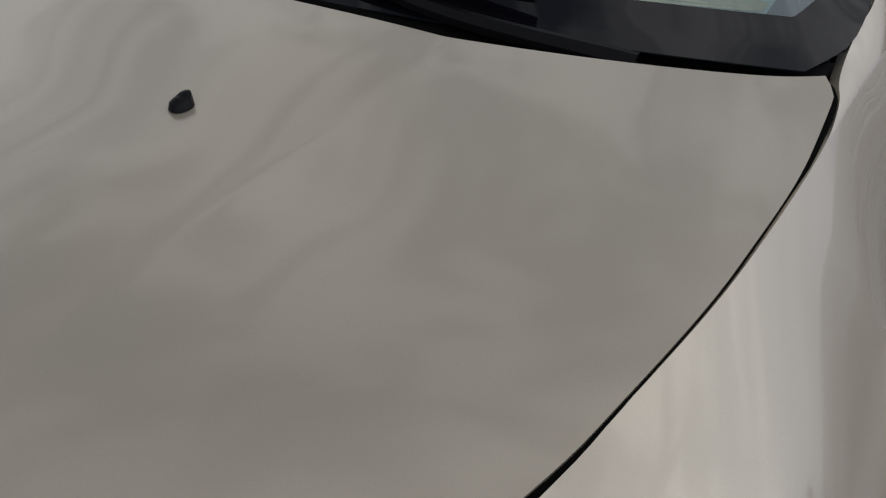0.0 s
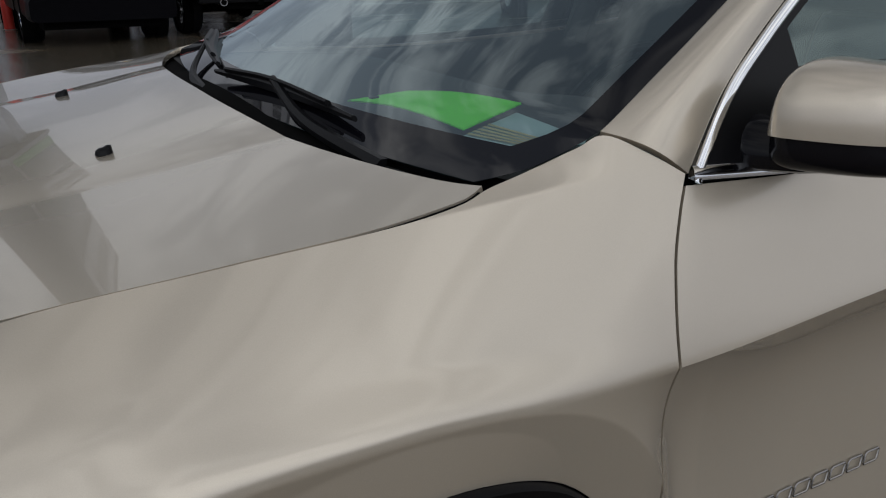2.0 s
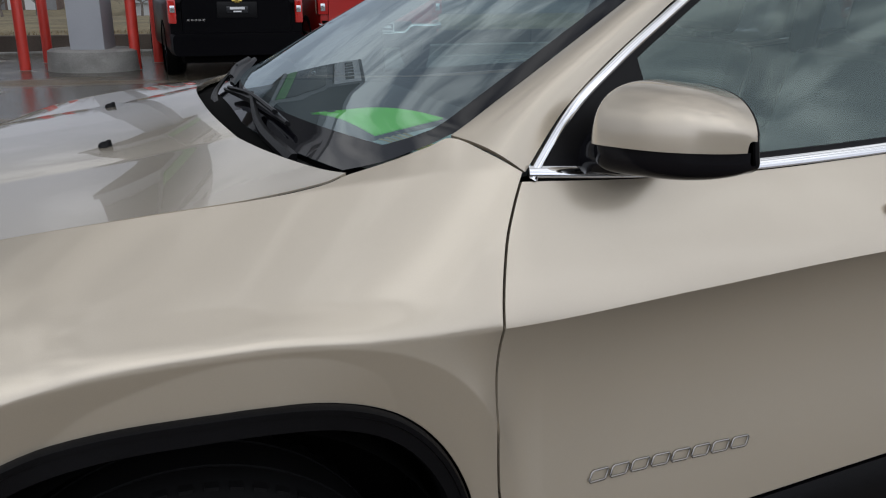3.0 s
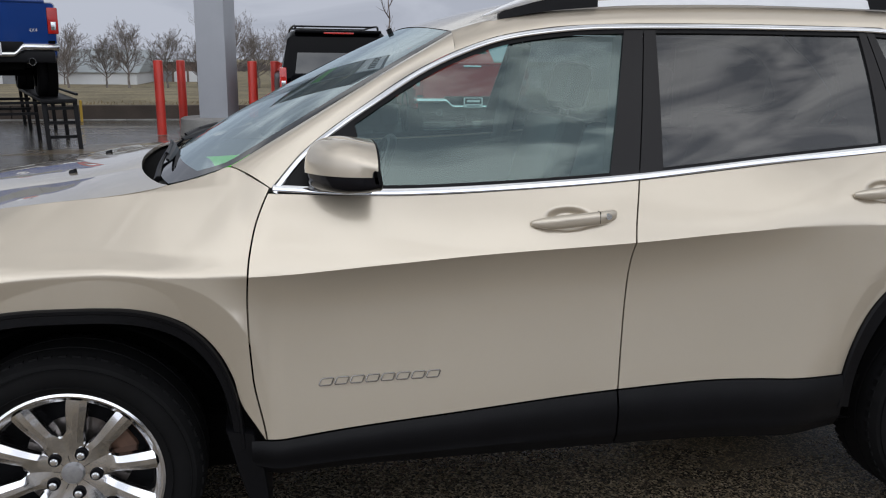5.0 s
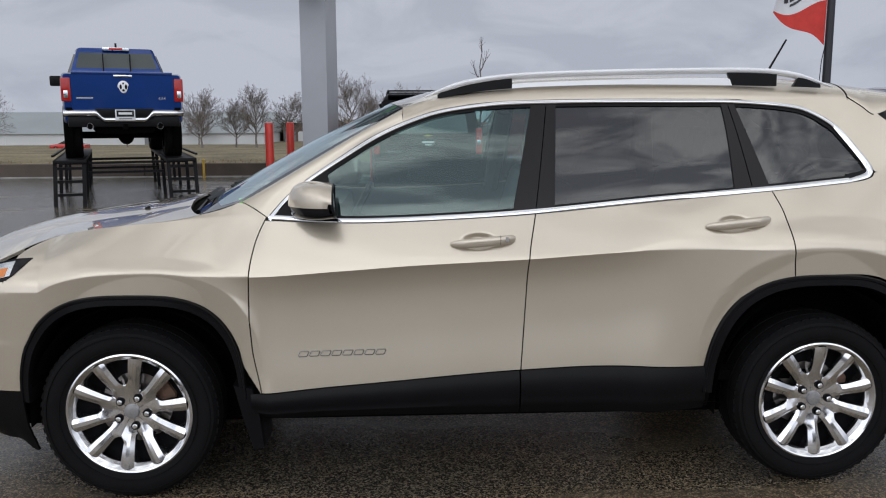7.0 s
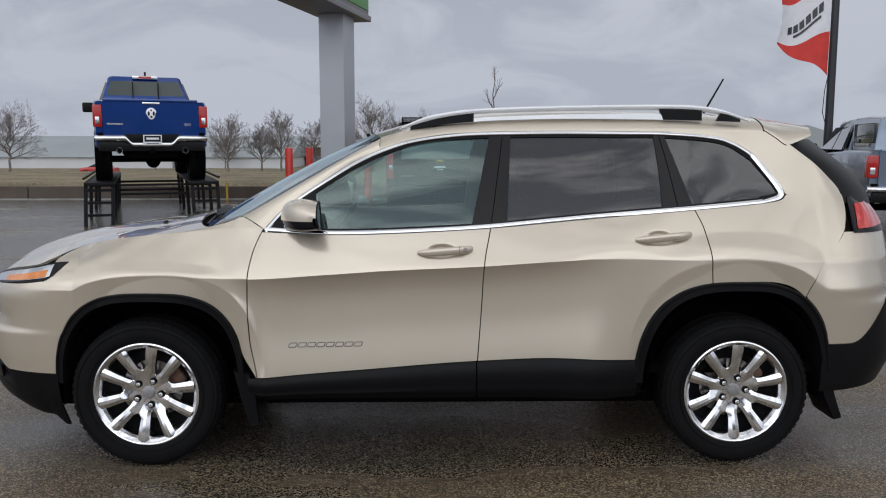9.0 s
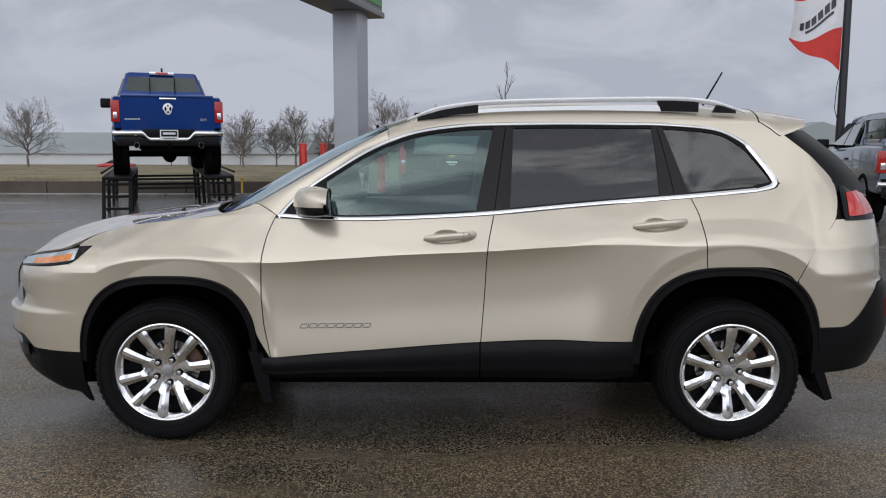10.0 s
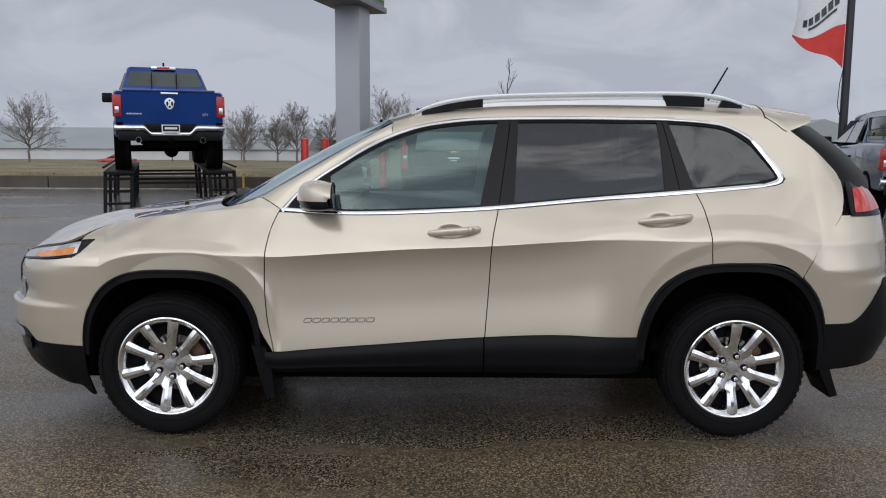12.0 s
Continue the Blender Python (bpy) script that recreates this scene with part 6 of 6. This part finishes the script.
    part("spare_wheel", lathe([(0.0, -0.1), (0.36, -0.1), (0.38, 0.0), (0.36, 0.1), (0.0, 0.1)], 24, axis="z", at=(0, 0.62, z + 0.50)), RUBBER, t, "spare tyre under the bed")
    br = part("brake_light", box(-0.26, 0.26, 2.19, 2.26, z + 1.885, z + 1.945, 0.012), LAMP_SILVER, t, "high brake light")
    part("lens", box(-0.13, 0.13, 2.18, 2.2, z + 1.895, z + 1.938, 0.006), RED_LENS, br, "red brake lens")
    part("roof_fin", prism([(-0.09, 0.0), (0.09, 0.0), (0.05, 0.05), (-0.04, 0.10)], -0.02, 0.02, m=Matrix.Translation((0.02, 2.62, z + 1.955)) @ Matrix.Rotation(radians(-90), 4, "Z") @ Matrix.Rotation(radians(90), 4, "X")), SATIN_BLACK, t, "shark-fin antenna")
    if cap:
        c = part("canopy", loft([ring(0.96, z + 1.36, z + 1.40, 0.0, 0.02), ring(0.86, z + 1.34, z + 1.93, 0.22, 0.10), ring(0.86, z + 1.34, z + 1.97, 1.0, 0.10), ring(0.86, z + 1.34, z + 1.97, 1.97, 0.10)]), cap, t, "bed canopy")
        for s in (-1, 1):
            part("canopy_window", box(min(s * 0.855, s * 0.885), max(s * 0.855, s * 0.885), 0.40, 1.80, z + 1.50, z + 1.84, 0.03), GREY_GLASS, c, "tinted canopy window")
        part("canopy_glass", box(-0.7, 0.7, 0.10, 0.16, z + 1.45, z + 1.85, 0.02, m=None), DARK_GLASS, c)
    return t


pickup("blue_pickup", "metallic blue crew-cab pickup standing on a steel display ramp", BLUE, (-3.72, 10.72, 0.79), 20.5).scale = (0.94, 1.0, 1.06)
pickup("red_pickup", "red pickup with a silver bumper parked on the lot", CAR_RED, (3.86, 11.6, 0), 0, tail_text=False)
pickup("silver_pickup", "silver blue pickup with a matching bed canopy", CAR_SILVER, (9.55, 8.75, 0), -15, cap=CAR_SILVER, tail_text=False)


def big_suv(at, turn):
    t = thing("black_suv", "black full-size SUV parked tail-first on wet asphalt", "car", at, turn)
    part("lower_body", loft([ring(0.98, 0.42, 1.12, 0.0, 0.10), ring(1.01, 0.38, 1.18, 0.2, 0.10), ring(1.01, 0.36, 1.20, 3.6, 0.10), ring(0.99, 0.40, 1.16, 4.4, 0.12), ring(0.92, 0.44, 1.02, 5.0, 0.12)]), CAR_BLACK, t, "black lower body")
    part("cabin", loft([ring(0.97, 1.0, 1.16, 0.0, 0.05), ring(0.86, 1.0, 1.80, 0.14, 0.10), ring(0.80, 1.0, 1.90, 0.30, 0.10), ring(0.80, 1.0, 1.92, 1.6, 0.10), ring(0.80, 1.0, 1.88, 2.9, 0.10), ring(0.92, 1.0, 1.20, 3.8, 0.06)]), CAR_BLACK, t, "black cabin and roof")
    part("rear_window", loft([[(-0.74, -0.005, 1.20), (0.74, -0.005, 1.20), (0.66, 0.135, 1.74), (-0.66, 0.135, 1.74)], [(-0.74, 0.02, 1.20), (0.74, 0.02, 1.20), (0.66, 0.16, 1.74), (-0.66, 0.16, 1.74)]]), DARK_GLASS, t, "dark rear window")
    part("rear_spoiler", box(-0.72, 0.72, 0.05, 0.35, 1.86, 1.91, 0.02), CAR_BLACK, t)
    part("brake_light", box(-0.25, 0.25, 0.04, 0.08, 1.845, 1.872, 0.006), RED_LENS, t, "high brake light")
    for s in (-1, 1):
        tl = part("tail_light", box(min(s * 0.88, s * 1.0), max(s * 0.88, s * 1.0), -0.03, 0.16, 0.82, 1.30, 0.03), RED_LENS, t, "tall red tail light")
        part("reverse_lens", box(min(s * 0.90, s * 0.97), max(s * 0.90, s * 0.97), -0.036, -0.02, 0.98, 1.08, 0.006), LAMP_SILVER, tl)
        part("side_window", loft([[(s * 0.965, 0.45, 1.22), (s * 0.965, 3.5, 1.22), (s * 0.83, 2.75, 1.76), (s * 0.83, 0.55, 1.76)], [(s * 0.9, 0.45, 1.22), (s * 0.9, 3.5, 1.22), (s * 0.76, 2.75, 1.76), (s * 0.76, 0.55, 1.76)]]), DARK_GLASS, t, "dark side windows")
        rl = run([(s * 0.70, 0.35, 1.90), (s * 0.70, 0.5, 1.985), (s * 0.70, 1.6, 2.0), (s * 0.70, 2.5, 1.975), (s * 0.70, 2.7, 1.90)], 24)
        part("roof_rack", tube(rl, 0.018, 8), SATIN_BLACK, t, "black roof rack bar")
        for y in (1.05, 3.98):
            part("arch", lathe([(0.38, s * 0.85), (0.45, s * 0.85), (0.45, s * 1.02), (0.40, s * 1.025)], 24, axis="x", at=(0, y, 0.40)), SHADE_BLACK, t)
            simple_wheel(t, s * 0.86, y, 0.39, 0.39, 0.27, s)
    for y in (0.8, 2.2):
        part("cross_bar", box(-0.70, 0.70, y - 0.03, y + 0.03, 1.975, 2.005, 0.01), SATIN_BLACK, t, "black cross bar")
    g = part("tailgate", loft([ring(0.80, 0.66, 1.16, -0.035, 0.05), ring(0.82, 0.64, 1.18, 0.03, 0.05)]), CAR_BLACK, t, "black tailgate")
    part("plate_recess", box(-0.30, 0.30, -0.045, -0.02, 0.90, 1.14, 0.02), SATIN_BLACK, g)
    part("emblem", box(-0.075, 0.075, -0.062, -0.045, 1.135, 1.165, 0.008, m=None), mat("gold_emblem", (0.75, 0.55, 0.15), rough=0.2, metal=1.0), g, "gold bar emblem")
    part("emblem", box(-0.035, 0.035, -0.062, -0.045, 1.120, 1.180, 0.006), bpy.data.materials["gold_emblem"], g, "gold bar emblem")
    pl = part("number_plate", box(-0.16, 0.16, -0.056, -0.045, 0.97, 1.07, 0.006), SIGN_BLACK, g, "dark dealer plate with pale bars")
    part("bar", box(-0.11, 0.11, -0.061, -0.054, 1.025, 1.06), SIGN_WHITE, pl)
    part("bar", box(-0.06, 0.06, -0.061, -0.054, 0.985, 1.005), SIGN_WHITE, pl)
    for i in range(5):
        part("badge_bar", box(-0.74 + 0.055 * i, -0.74 + 0.055 * i + 0.038, -0.043, -0.03, 0.86, 0.89), LAMP_SILVER, g)
    part("rear_bumper", loft([ring(0.97, 0.36, 0.68, -0.14, 0.08), ring(1.0, 0.36, 0.70, -0.02, 0.08), ring(1.0, 0.36, 0.70, 0.2, 0.08)]), CAR_BLACK, t, "black rear bumper")
    part("tow_hitch", box(-0.06, 0.06, -0.12, 0.1, 0.40, 0.47, 0.01), SATIN_ALLOY, t)
    part("underbody", box(-0.8, 0.8, 0.1, 4.7, 0.24, 0.45), SHADE_BLACK, t)


big_suv((1.52, 11.3, 0), 2)

# ---- steel display ramp under the blue pickup ----
STEEL = mat("black_painted_steel", (0.005, 0.005, 0.006), rough=0.5, vary=0.2, vary_scale=8, spec=0.2)
ramp = thing("display_ramp", "black steel display ramp with ladder-like stands", "ramp", (-3.74, 10.72, 0), 19)


ramp.scale = (1.0, 1.0, 0.93)


def bar(a, b, w=0.045):
    return tube([a, b], w, 4)


for s in (-1, 1):
    xa, xb = s * 0.68, s * 1.13
    for y in (-0.05, 1.75, 3.9, 5.6):
        for x in (xa, xb):
            part("leg", bar((x + s * 0.03, y - 0.06 * (y < 0), 0.0), (x, y, 0.84)), STEEL, ramp)
        for z in (0.22, 0.46, 0.70) if y < 1 else ((0.70,) if y < 3 else ()):
            part("rung", bar((xa + s * 0.02, y, z), (xb + s * 0.02, y, z), 0.035), STEEL, ramp)
    part("deck", box(min(xa, xb) - 0.03, max(xa, xb) + 0.03, -0.15, 5.7, 0.79, 0.855, 0.01), STEEL, ramp, "steel wheel track")
    part("edge_rail", bar((xb + s * 0.03, -0.15, 0.93), (xb + s * 0.03, 5.7, 0.93), 0.025), STEEL, ramp)
for y in (0.25, 1.75):
    for z in (0.60, 0.78):
        part("cross_bar", bar((-0.62, y, z), (0.62, y, z), 0.032), STEEL, ramp)

# ---- marker post, small red car, far buildings ----
mk = part("marker_post", lathe([(0.03, -0.1), (0.03, 0.42), (0.0, 0.44)], 12, axis="z", at=(-3.92, 17.05, 0.06)), mat("yellow_marker", (0.6, 0.38, 0.05), rough=0.5))
tagged(mk, "short yellow plastic marker post at the kerb", "post")

far_white = mat("white_metal_cladding", (0.60, 0.61, 0.62), rough=0.6, vary=0.05, vary_scale=0.2)
far_roof = mat("grey_metal_roof", (0.30, 0.33, 0.34), rough=0.5, vary=0.06, vary_scale=0.2)
BRICK = mat("far_brown_brick", (0.16, 0.11, 0.09), rough=0.9, vary=0.15, vary_scale=0.5)


def shed(at, w, d, wall, roof_h, m_wall, label, turn=0, bays=8):
    t = thing("warehouse", label, "building", at, turn)
    part("wall", box(-w / 2, w / 2, -d / 2, d / 2, 0, wall), m_wall, t, "plain metal wall")
    part("roof", loft([[(-w / 2 - 0.4, -d / 2 - 0.5, wall), (w / 2 + 0.4, -d / 2 - 0.5, wall), (w / 2 + 0.4, 0, wall + roof_h), (-w / 2 - 0.4, 0, wall + roof_h)],
                       [(-w / 2 - 0.4, d / 2 + 0.5, wall), (w / 2 + 0.4, d / 2 + 0.5, wall), (w / 2 + 0.4, 0.01, wall + roof_h + 0.01), (-w / 2 - 0.4, 0.01, wall + roof_h + 0.01)]]), far_roof, t, "grey roof")
    for i in range(bays):
        x = -w / 2 + w * (i + 0.5) / bays
        part("door", box(x - 1.0, x + 1.0, -d / 2 - 0.06, -d / 2 + 0.05, 0, min(wall * 0.8, 2.2)), SIGN_GREY if i % 3 == 0 else far_white, t)
    return t


shed((-66.5, 140, -2.9), 92, 26, 2.2, 3.4, far_white, "long low white warehouse with a grey roof beyond the road")
shed((-15.0, 150, -2.9), 9.5, 14, 3.7, 0.5, BRICK, "brown brick building among bare trees", bays=4)
shed((23.7, 50, -0.6), 14, 10, 1.4, 1.75, SIGN_GREY, "grey gabled building behind the parked pickup", turn=84, bays=3)
shed((30, 125, -2.9), 60, 20, 2.0, 1.2, far_white, "pale low building on the horizon", bays=6)


def small_car(at, turn, paint, label):
    t = thing("small_car", label, "car", at, turn)
    part("lower_body", loft([ring(0.82, 0.25, 0.82, -2.2, 0.12), ring(0.9, 0.22, 0.92, -1.9, 0.15), ring(0.9, 0.22, 0.95, 1.0, 0.15), ring(0.86, 0.24, 0.80, 2.1, 0.15)]), paint, t)
    part("cabin", loft([ring(0.80, 0.85, 0.95, -1.6, 0.04), ring(0.62, 0.85, 1.40, -0.8, 0.10), ring(0.62, 0.85, 1.42, 0.2, 0.10), ring(0.8, 0.85, 0.95, 1.1, 0.04)]), DARK_GLASS, t)
    part("roof", box(-0.6, 0.6, -0.8, 0.2, 1.38, 1.44, 0.03), paint, t)
    for s in (-1, 1):
        for y in (-1.35, 1.35):
            simple_wheel(t, s * 0.8, y, 0.32, 0.32, 0.2, s)


small_car((-40, 101, ground_z(-40, 101)), 88, CAR_RED, "small red car on the far road")

# ---- bare trees ----
BARK = mat("grey_brown_bark", (0.17, 0.145, 0.13), rough=0.95, vary=0.3, vary_scale=4)


def bare_tree(h, seed, spread=0.55, depth=4, wide=0.36, thin=0.008, stem=0.021):
    """A leader with upswept limbs in an oval crown, each forking into fine twigs."""
    r = random.Random(seed)
    trunk, twigs = [], []

    def shoot(p, d, length, rad, level, lift):
        n = 5 if level < 2 else 3
        pts, rads = [p], [rad]
        for i in range(n):
            d = (d + Vector((r.uniform(-1, 1), r.uniform(-1, 1), r.uniform(-0.6, 1.0) + lift)) * (0.11 + 0.03 * level)).normalized()
            p = p + d * length / n
            pts.append(p)
            rads.append(max(rad * (1 - 0.75 * (i + 1) / n), thin))
        (trunk if level < 1 else twigs).append((pts, rads))
        if level >= depth:
            return
        kids = (0, 9, 6, 4)[level] if level < 4 else 0
        for k in range(kids):
            f = 0.22 + 0.76 * (k + r.random()) / kids
            i = min(int(f * n), n - 1)
            q = pts[i].lerp(pts[i + 1], f * n - i)
            axis = (pts[i + 1] - pts[i]).normalized()
            side = Matrix.Rotation(r.uniform(0, 6.28), 3, axis) @ axis.orthogonal().normalized()
            tilt = r.uniform(0.45, 0.85)
            nd = (axis * math.cos(tilt) + side * math.sin(tilt)).normalized()
            shoot(q, nd, length * r.uniform(0.34, 0.56) * (1.1 - 0.35 * f), max(rads[i] * 0.55, thin), level + 1, lift)

    full = depth > 2
    top = 0.62 if full else 0.94
    lead = [Vector((0.02 * h * noise.noise(Vector((seed, 0.6 * i, 0))) * i * 0.4, 0.02 * h * noise.noise(Vector((seed, 0.6 * i, 9))) * i * 0.4, h * top * i / 10)) for i in range(11)]
    trunk.append((lead, [h * stem * (1 - 0.085 * i) + 0.003 for i in range(11)]))
    limbs = 20 if full else 7
    for k in range(limbs):
        g = (k + r.random() * 0.8) / limbs
        f = 0.32 + 0.66 * g if full else 0.20 + 0.76 * g
        i = min(int(f * 10), 9)
        q = lead[i].lerp(lead[i + 1], f * 10 - i)
        a = 2.4 * k + r.uniform(-0.4, 0.4)
        if full:
            # aims at a point of the rounded crown's outline
            b = radians(-18 + 100 * g + r.uniform(-8, 8))
            aim_at = Vector((h * wide * math.cos(b) * math.cos(a), h * wide * math.cos(b) * math.sin(a), h * (0.58 + 0.40 * math.sin(b)))) * r.uniform(0.84, 1.04)
            d = aim_at - q
            shoot(q, (d.normalized() + Vector((0, 0, -0.12))).normalized(), d.length, h * (0.0105 - 0.005 * g), 1, 0.25)
        else:
            out = h * wide * max(math.sin(math.pi * (0.26 + 0.70 * g)), 0.05) ** 0.8 * r.uniform(0.8, 1.1)
            tilt = spread * (1.75 - 0.95 * g) * r.uniform(0.85, 1.1)
            shoot(q, Vector((math.cos(a) * math.sin(tilt), math.sin(a) * math.sin(tilt), math.cos(tilt))), out * 1.15, h * (0.0088 - 0.0055 * g), 1, 0.35)

    def strip(pts, rads, sides, verts, faces):
        base = len(verts)
        for i, (p, q) in enumerate(zip(pts, rads)):
            d = (pts[min(i + 1, len(pts) - 1)] - pts[max(i - 1, 0)]).normalized()
            s = d.orthogonal().normalized()
            u = d.cross(s)
            for j in range(sides):
                w = 2 * math.pi * j / sides
                verts.append(p + q * (math.cos(w) * s + math.sin(w) * u))
        for i in range(len(pts) - 1):
            for j in range(sides):
                faces.append((base + i * sides + j, base + i * sides + (j + 1) % sides, base + (i + 1) * sides + (j + 1) % sides, base + (i + 1) * sides + j))
    out = []
    for group, sides in ((trunk, 7), (twigs, 3)):
        verts, faces = [], []
        for pts, rads in group:
            strip(pts, rads, sides, verts, faces)
        m = bpy.data.meshes.new("tree_part")
        m.from_pydata([tuple(v) for v in verts], [], faces)
        m.materials.append(BARK)
        out.append(m)
    return out


tree_kinds = [bare_tree(9.3, 3, depth=4, wide=0.46), bare_tree(8.0, 11, depth=4, wide=0.36), bare_tree(8.3, 23, depth=4, wide=0.24), bare_tree(6.8, 31, depth=4, wide=0.32)]
protos = []
for k, (mt, mc) in enumerate(tree_kinds):
    t = thing("bare_tree", "leafless winter tree with a fine branching crown", "tree", (0, 0, -50), group="bare trees along the road")
    for nm, m in (("trunk", mt), ("crown", mc)):
        o = new(nm, m)
        o.parent = t
    protos.append(t)
spots = [(-55.6, 110, 0, 1.0, 0), (-26.0, 110, 1, 1.0, 40), (-21.8, 112, 3, 1.0, 0), (-18.4, 108, 2, 1.0, 80), (-14.3, 112, 1, 0.95, 10), (-5.8, 104, 0, 1.05, 120), (-2.5, 108, 1, 0.95, 200), (1.5, 112, 0, 0.9, 60),
         (-38.5, 118, 3, 0.8, 90), (5.0, 114, 3, 1.0, 30), (-30, 125, 3, 0.8, 20), (-11.0, 118, 3, 0.9, 300)]
used = set()
for x, y, k, sc, tr in spots:
    m = pose(x, y, ground_z(x, y) - 0.15, 0, 0, tr)
    if k in used:
        t = copy_thing(protos[k], m)
    else:
        used.add(k)
        t = protos[k]
        t.matrix_basis = m
    t.scale = (sc, sc, sc)

# a young street tree behind the parked cars
sap = bare_tree(3.5, 44, 0.55, 2, 0.16, 0.004, 0.008)
yt = thing("young_tree", "slender leafless young tree behind the parked cars", "tree", (2.85, 15.2, 0))
for nm, m in (("trunk", sap[0]), ("crown", sap[1])):
    o = new(nm, m)
    o.parent = yt

# far hedge line on the horizon
HEDGE = mat("far_woods", (0.10, 0.085, 0.08), rough=1.0, vary=0.3, vary_scale=0.1)
rng = random.Random(9)
verts, faces = [], []
for i in range(9000):
    x = rng.uniform(-320, 320)
    y = rng.uniform(250, 300)
    h = (3.0 + 2.2 * noise.noise(Vector((x * 0.02, 3, 0))) + 1.2 * noise.noise(Vector((x * 0.11, 7, 0)))) * rng.random() ** 0.6
    w = rng.uniform(0.15, 0.5)
    k = len(verts)
    z0 = -2.8
    verts += [(x - w, y, z0 + h * 0.3), (x + w, y, z0 + h * 0.3), (x + rng.uniform(-1, 1), y, z0 + h + 1)]
    faces.append((k, k + 1, k + 2))
me = bpy.data.meshes.new("far_woods")
me.from_pydata(verts, [], faces)
me.materials.append(HEDGE)
tagged(new("far_woods", me), "distant leafless woods on the horizon", "woods", kind="stuff")

# the dealership behind the camera, so that reflections and bounce are right
SHOW_WALL = mat("pale_showroom_wall", (0.55, 0.54, 0.52), rough=0.7, vary=0.05, vary_scale=0.5)
show = thing("showroom", "pale showroom building across the car park", "building", (6, -42, 0))
part("wall", box(-22, 22, -6, 6, 0, 4.6), SHOW_WALL, show)
part("fascia", box(-22.3, 22.3, 6.0, 6.4, 3.6, 5.2, 0.05), SIGN_GREY, show)
for i in range(10):
    part("window", box(-20 + 4.1 * i, -17 + 4.1 * i, 6.0, 6.08, 0.3, 3.2, 0.02), DARK_GLASS, show, "tall showroom window")
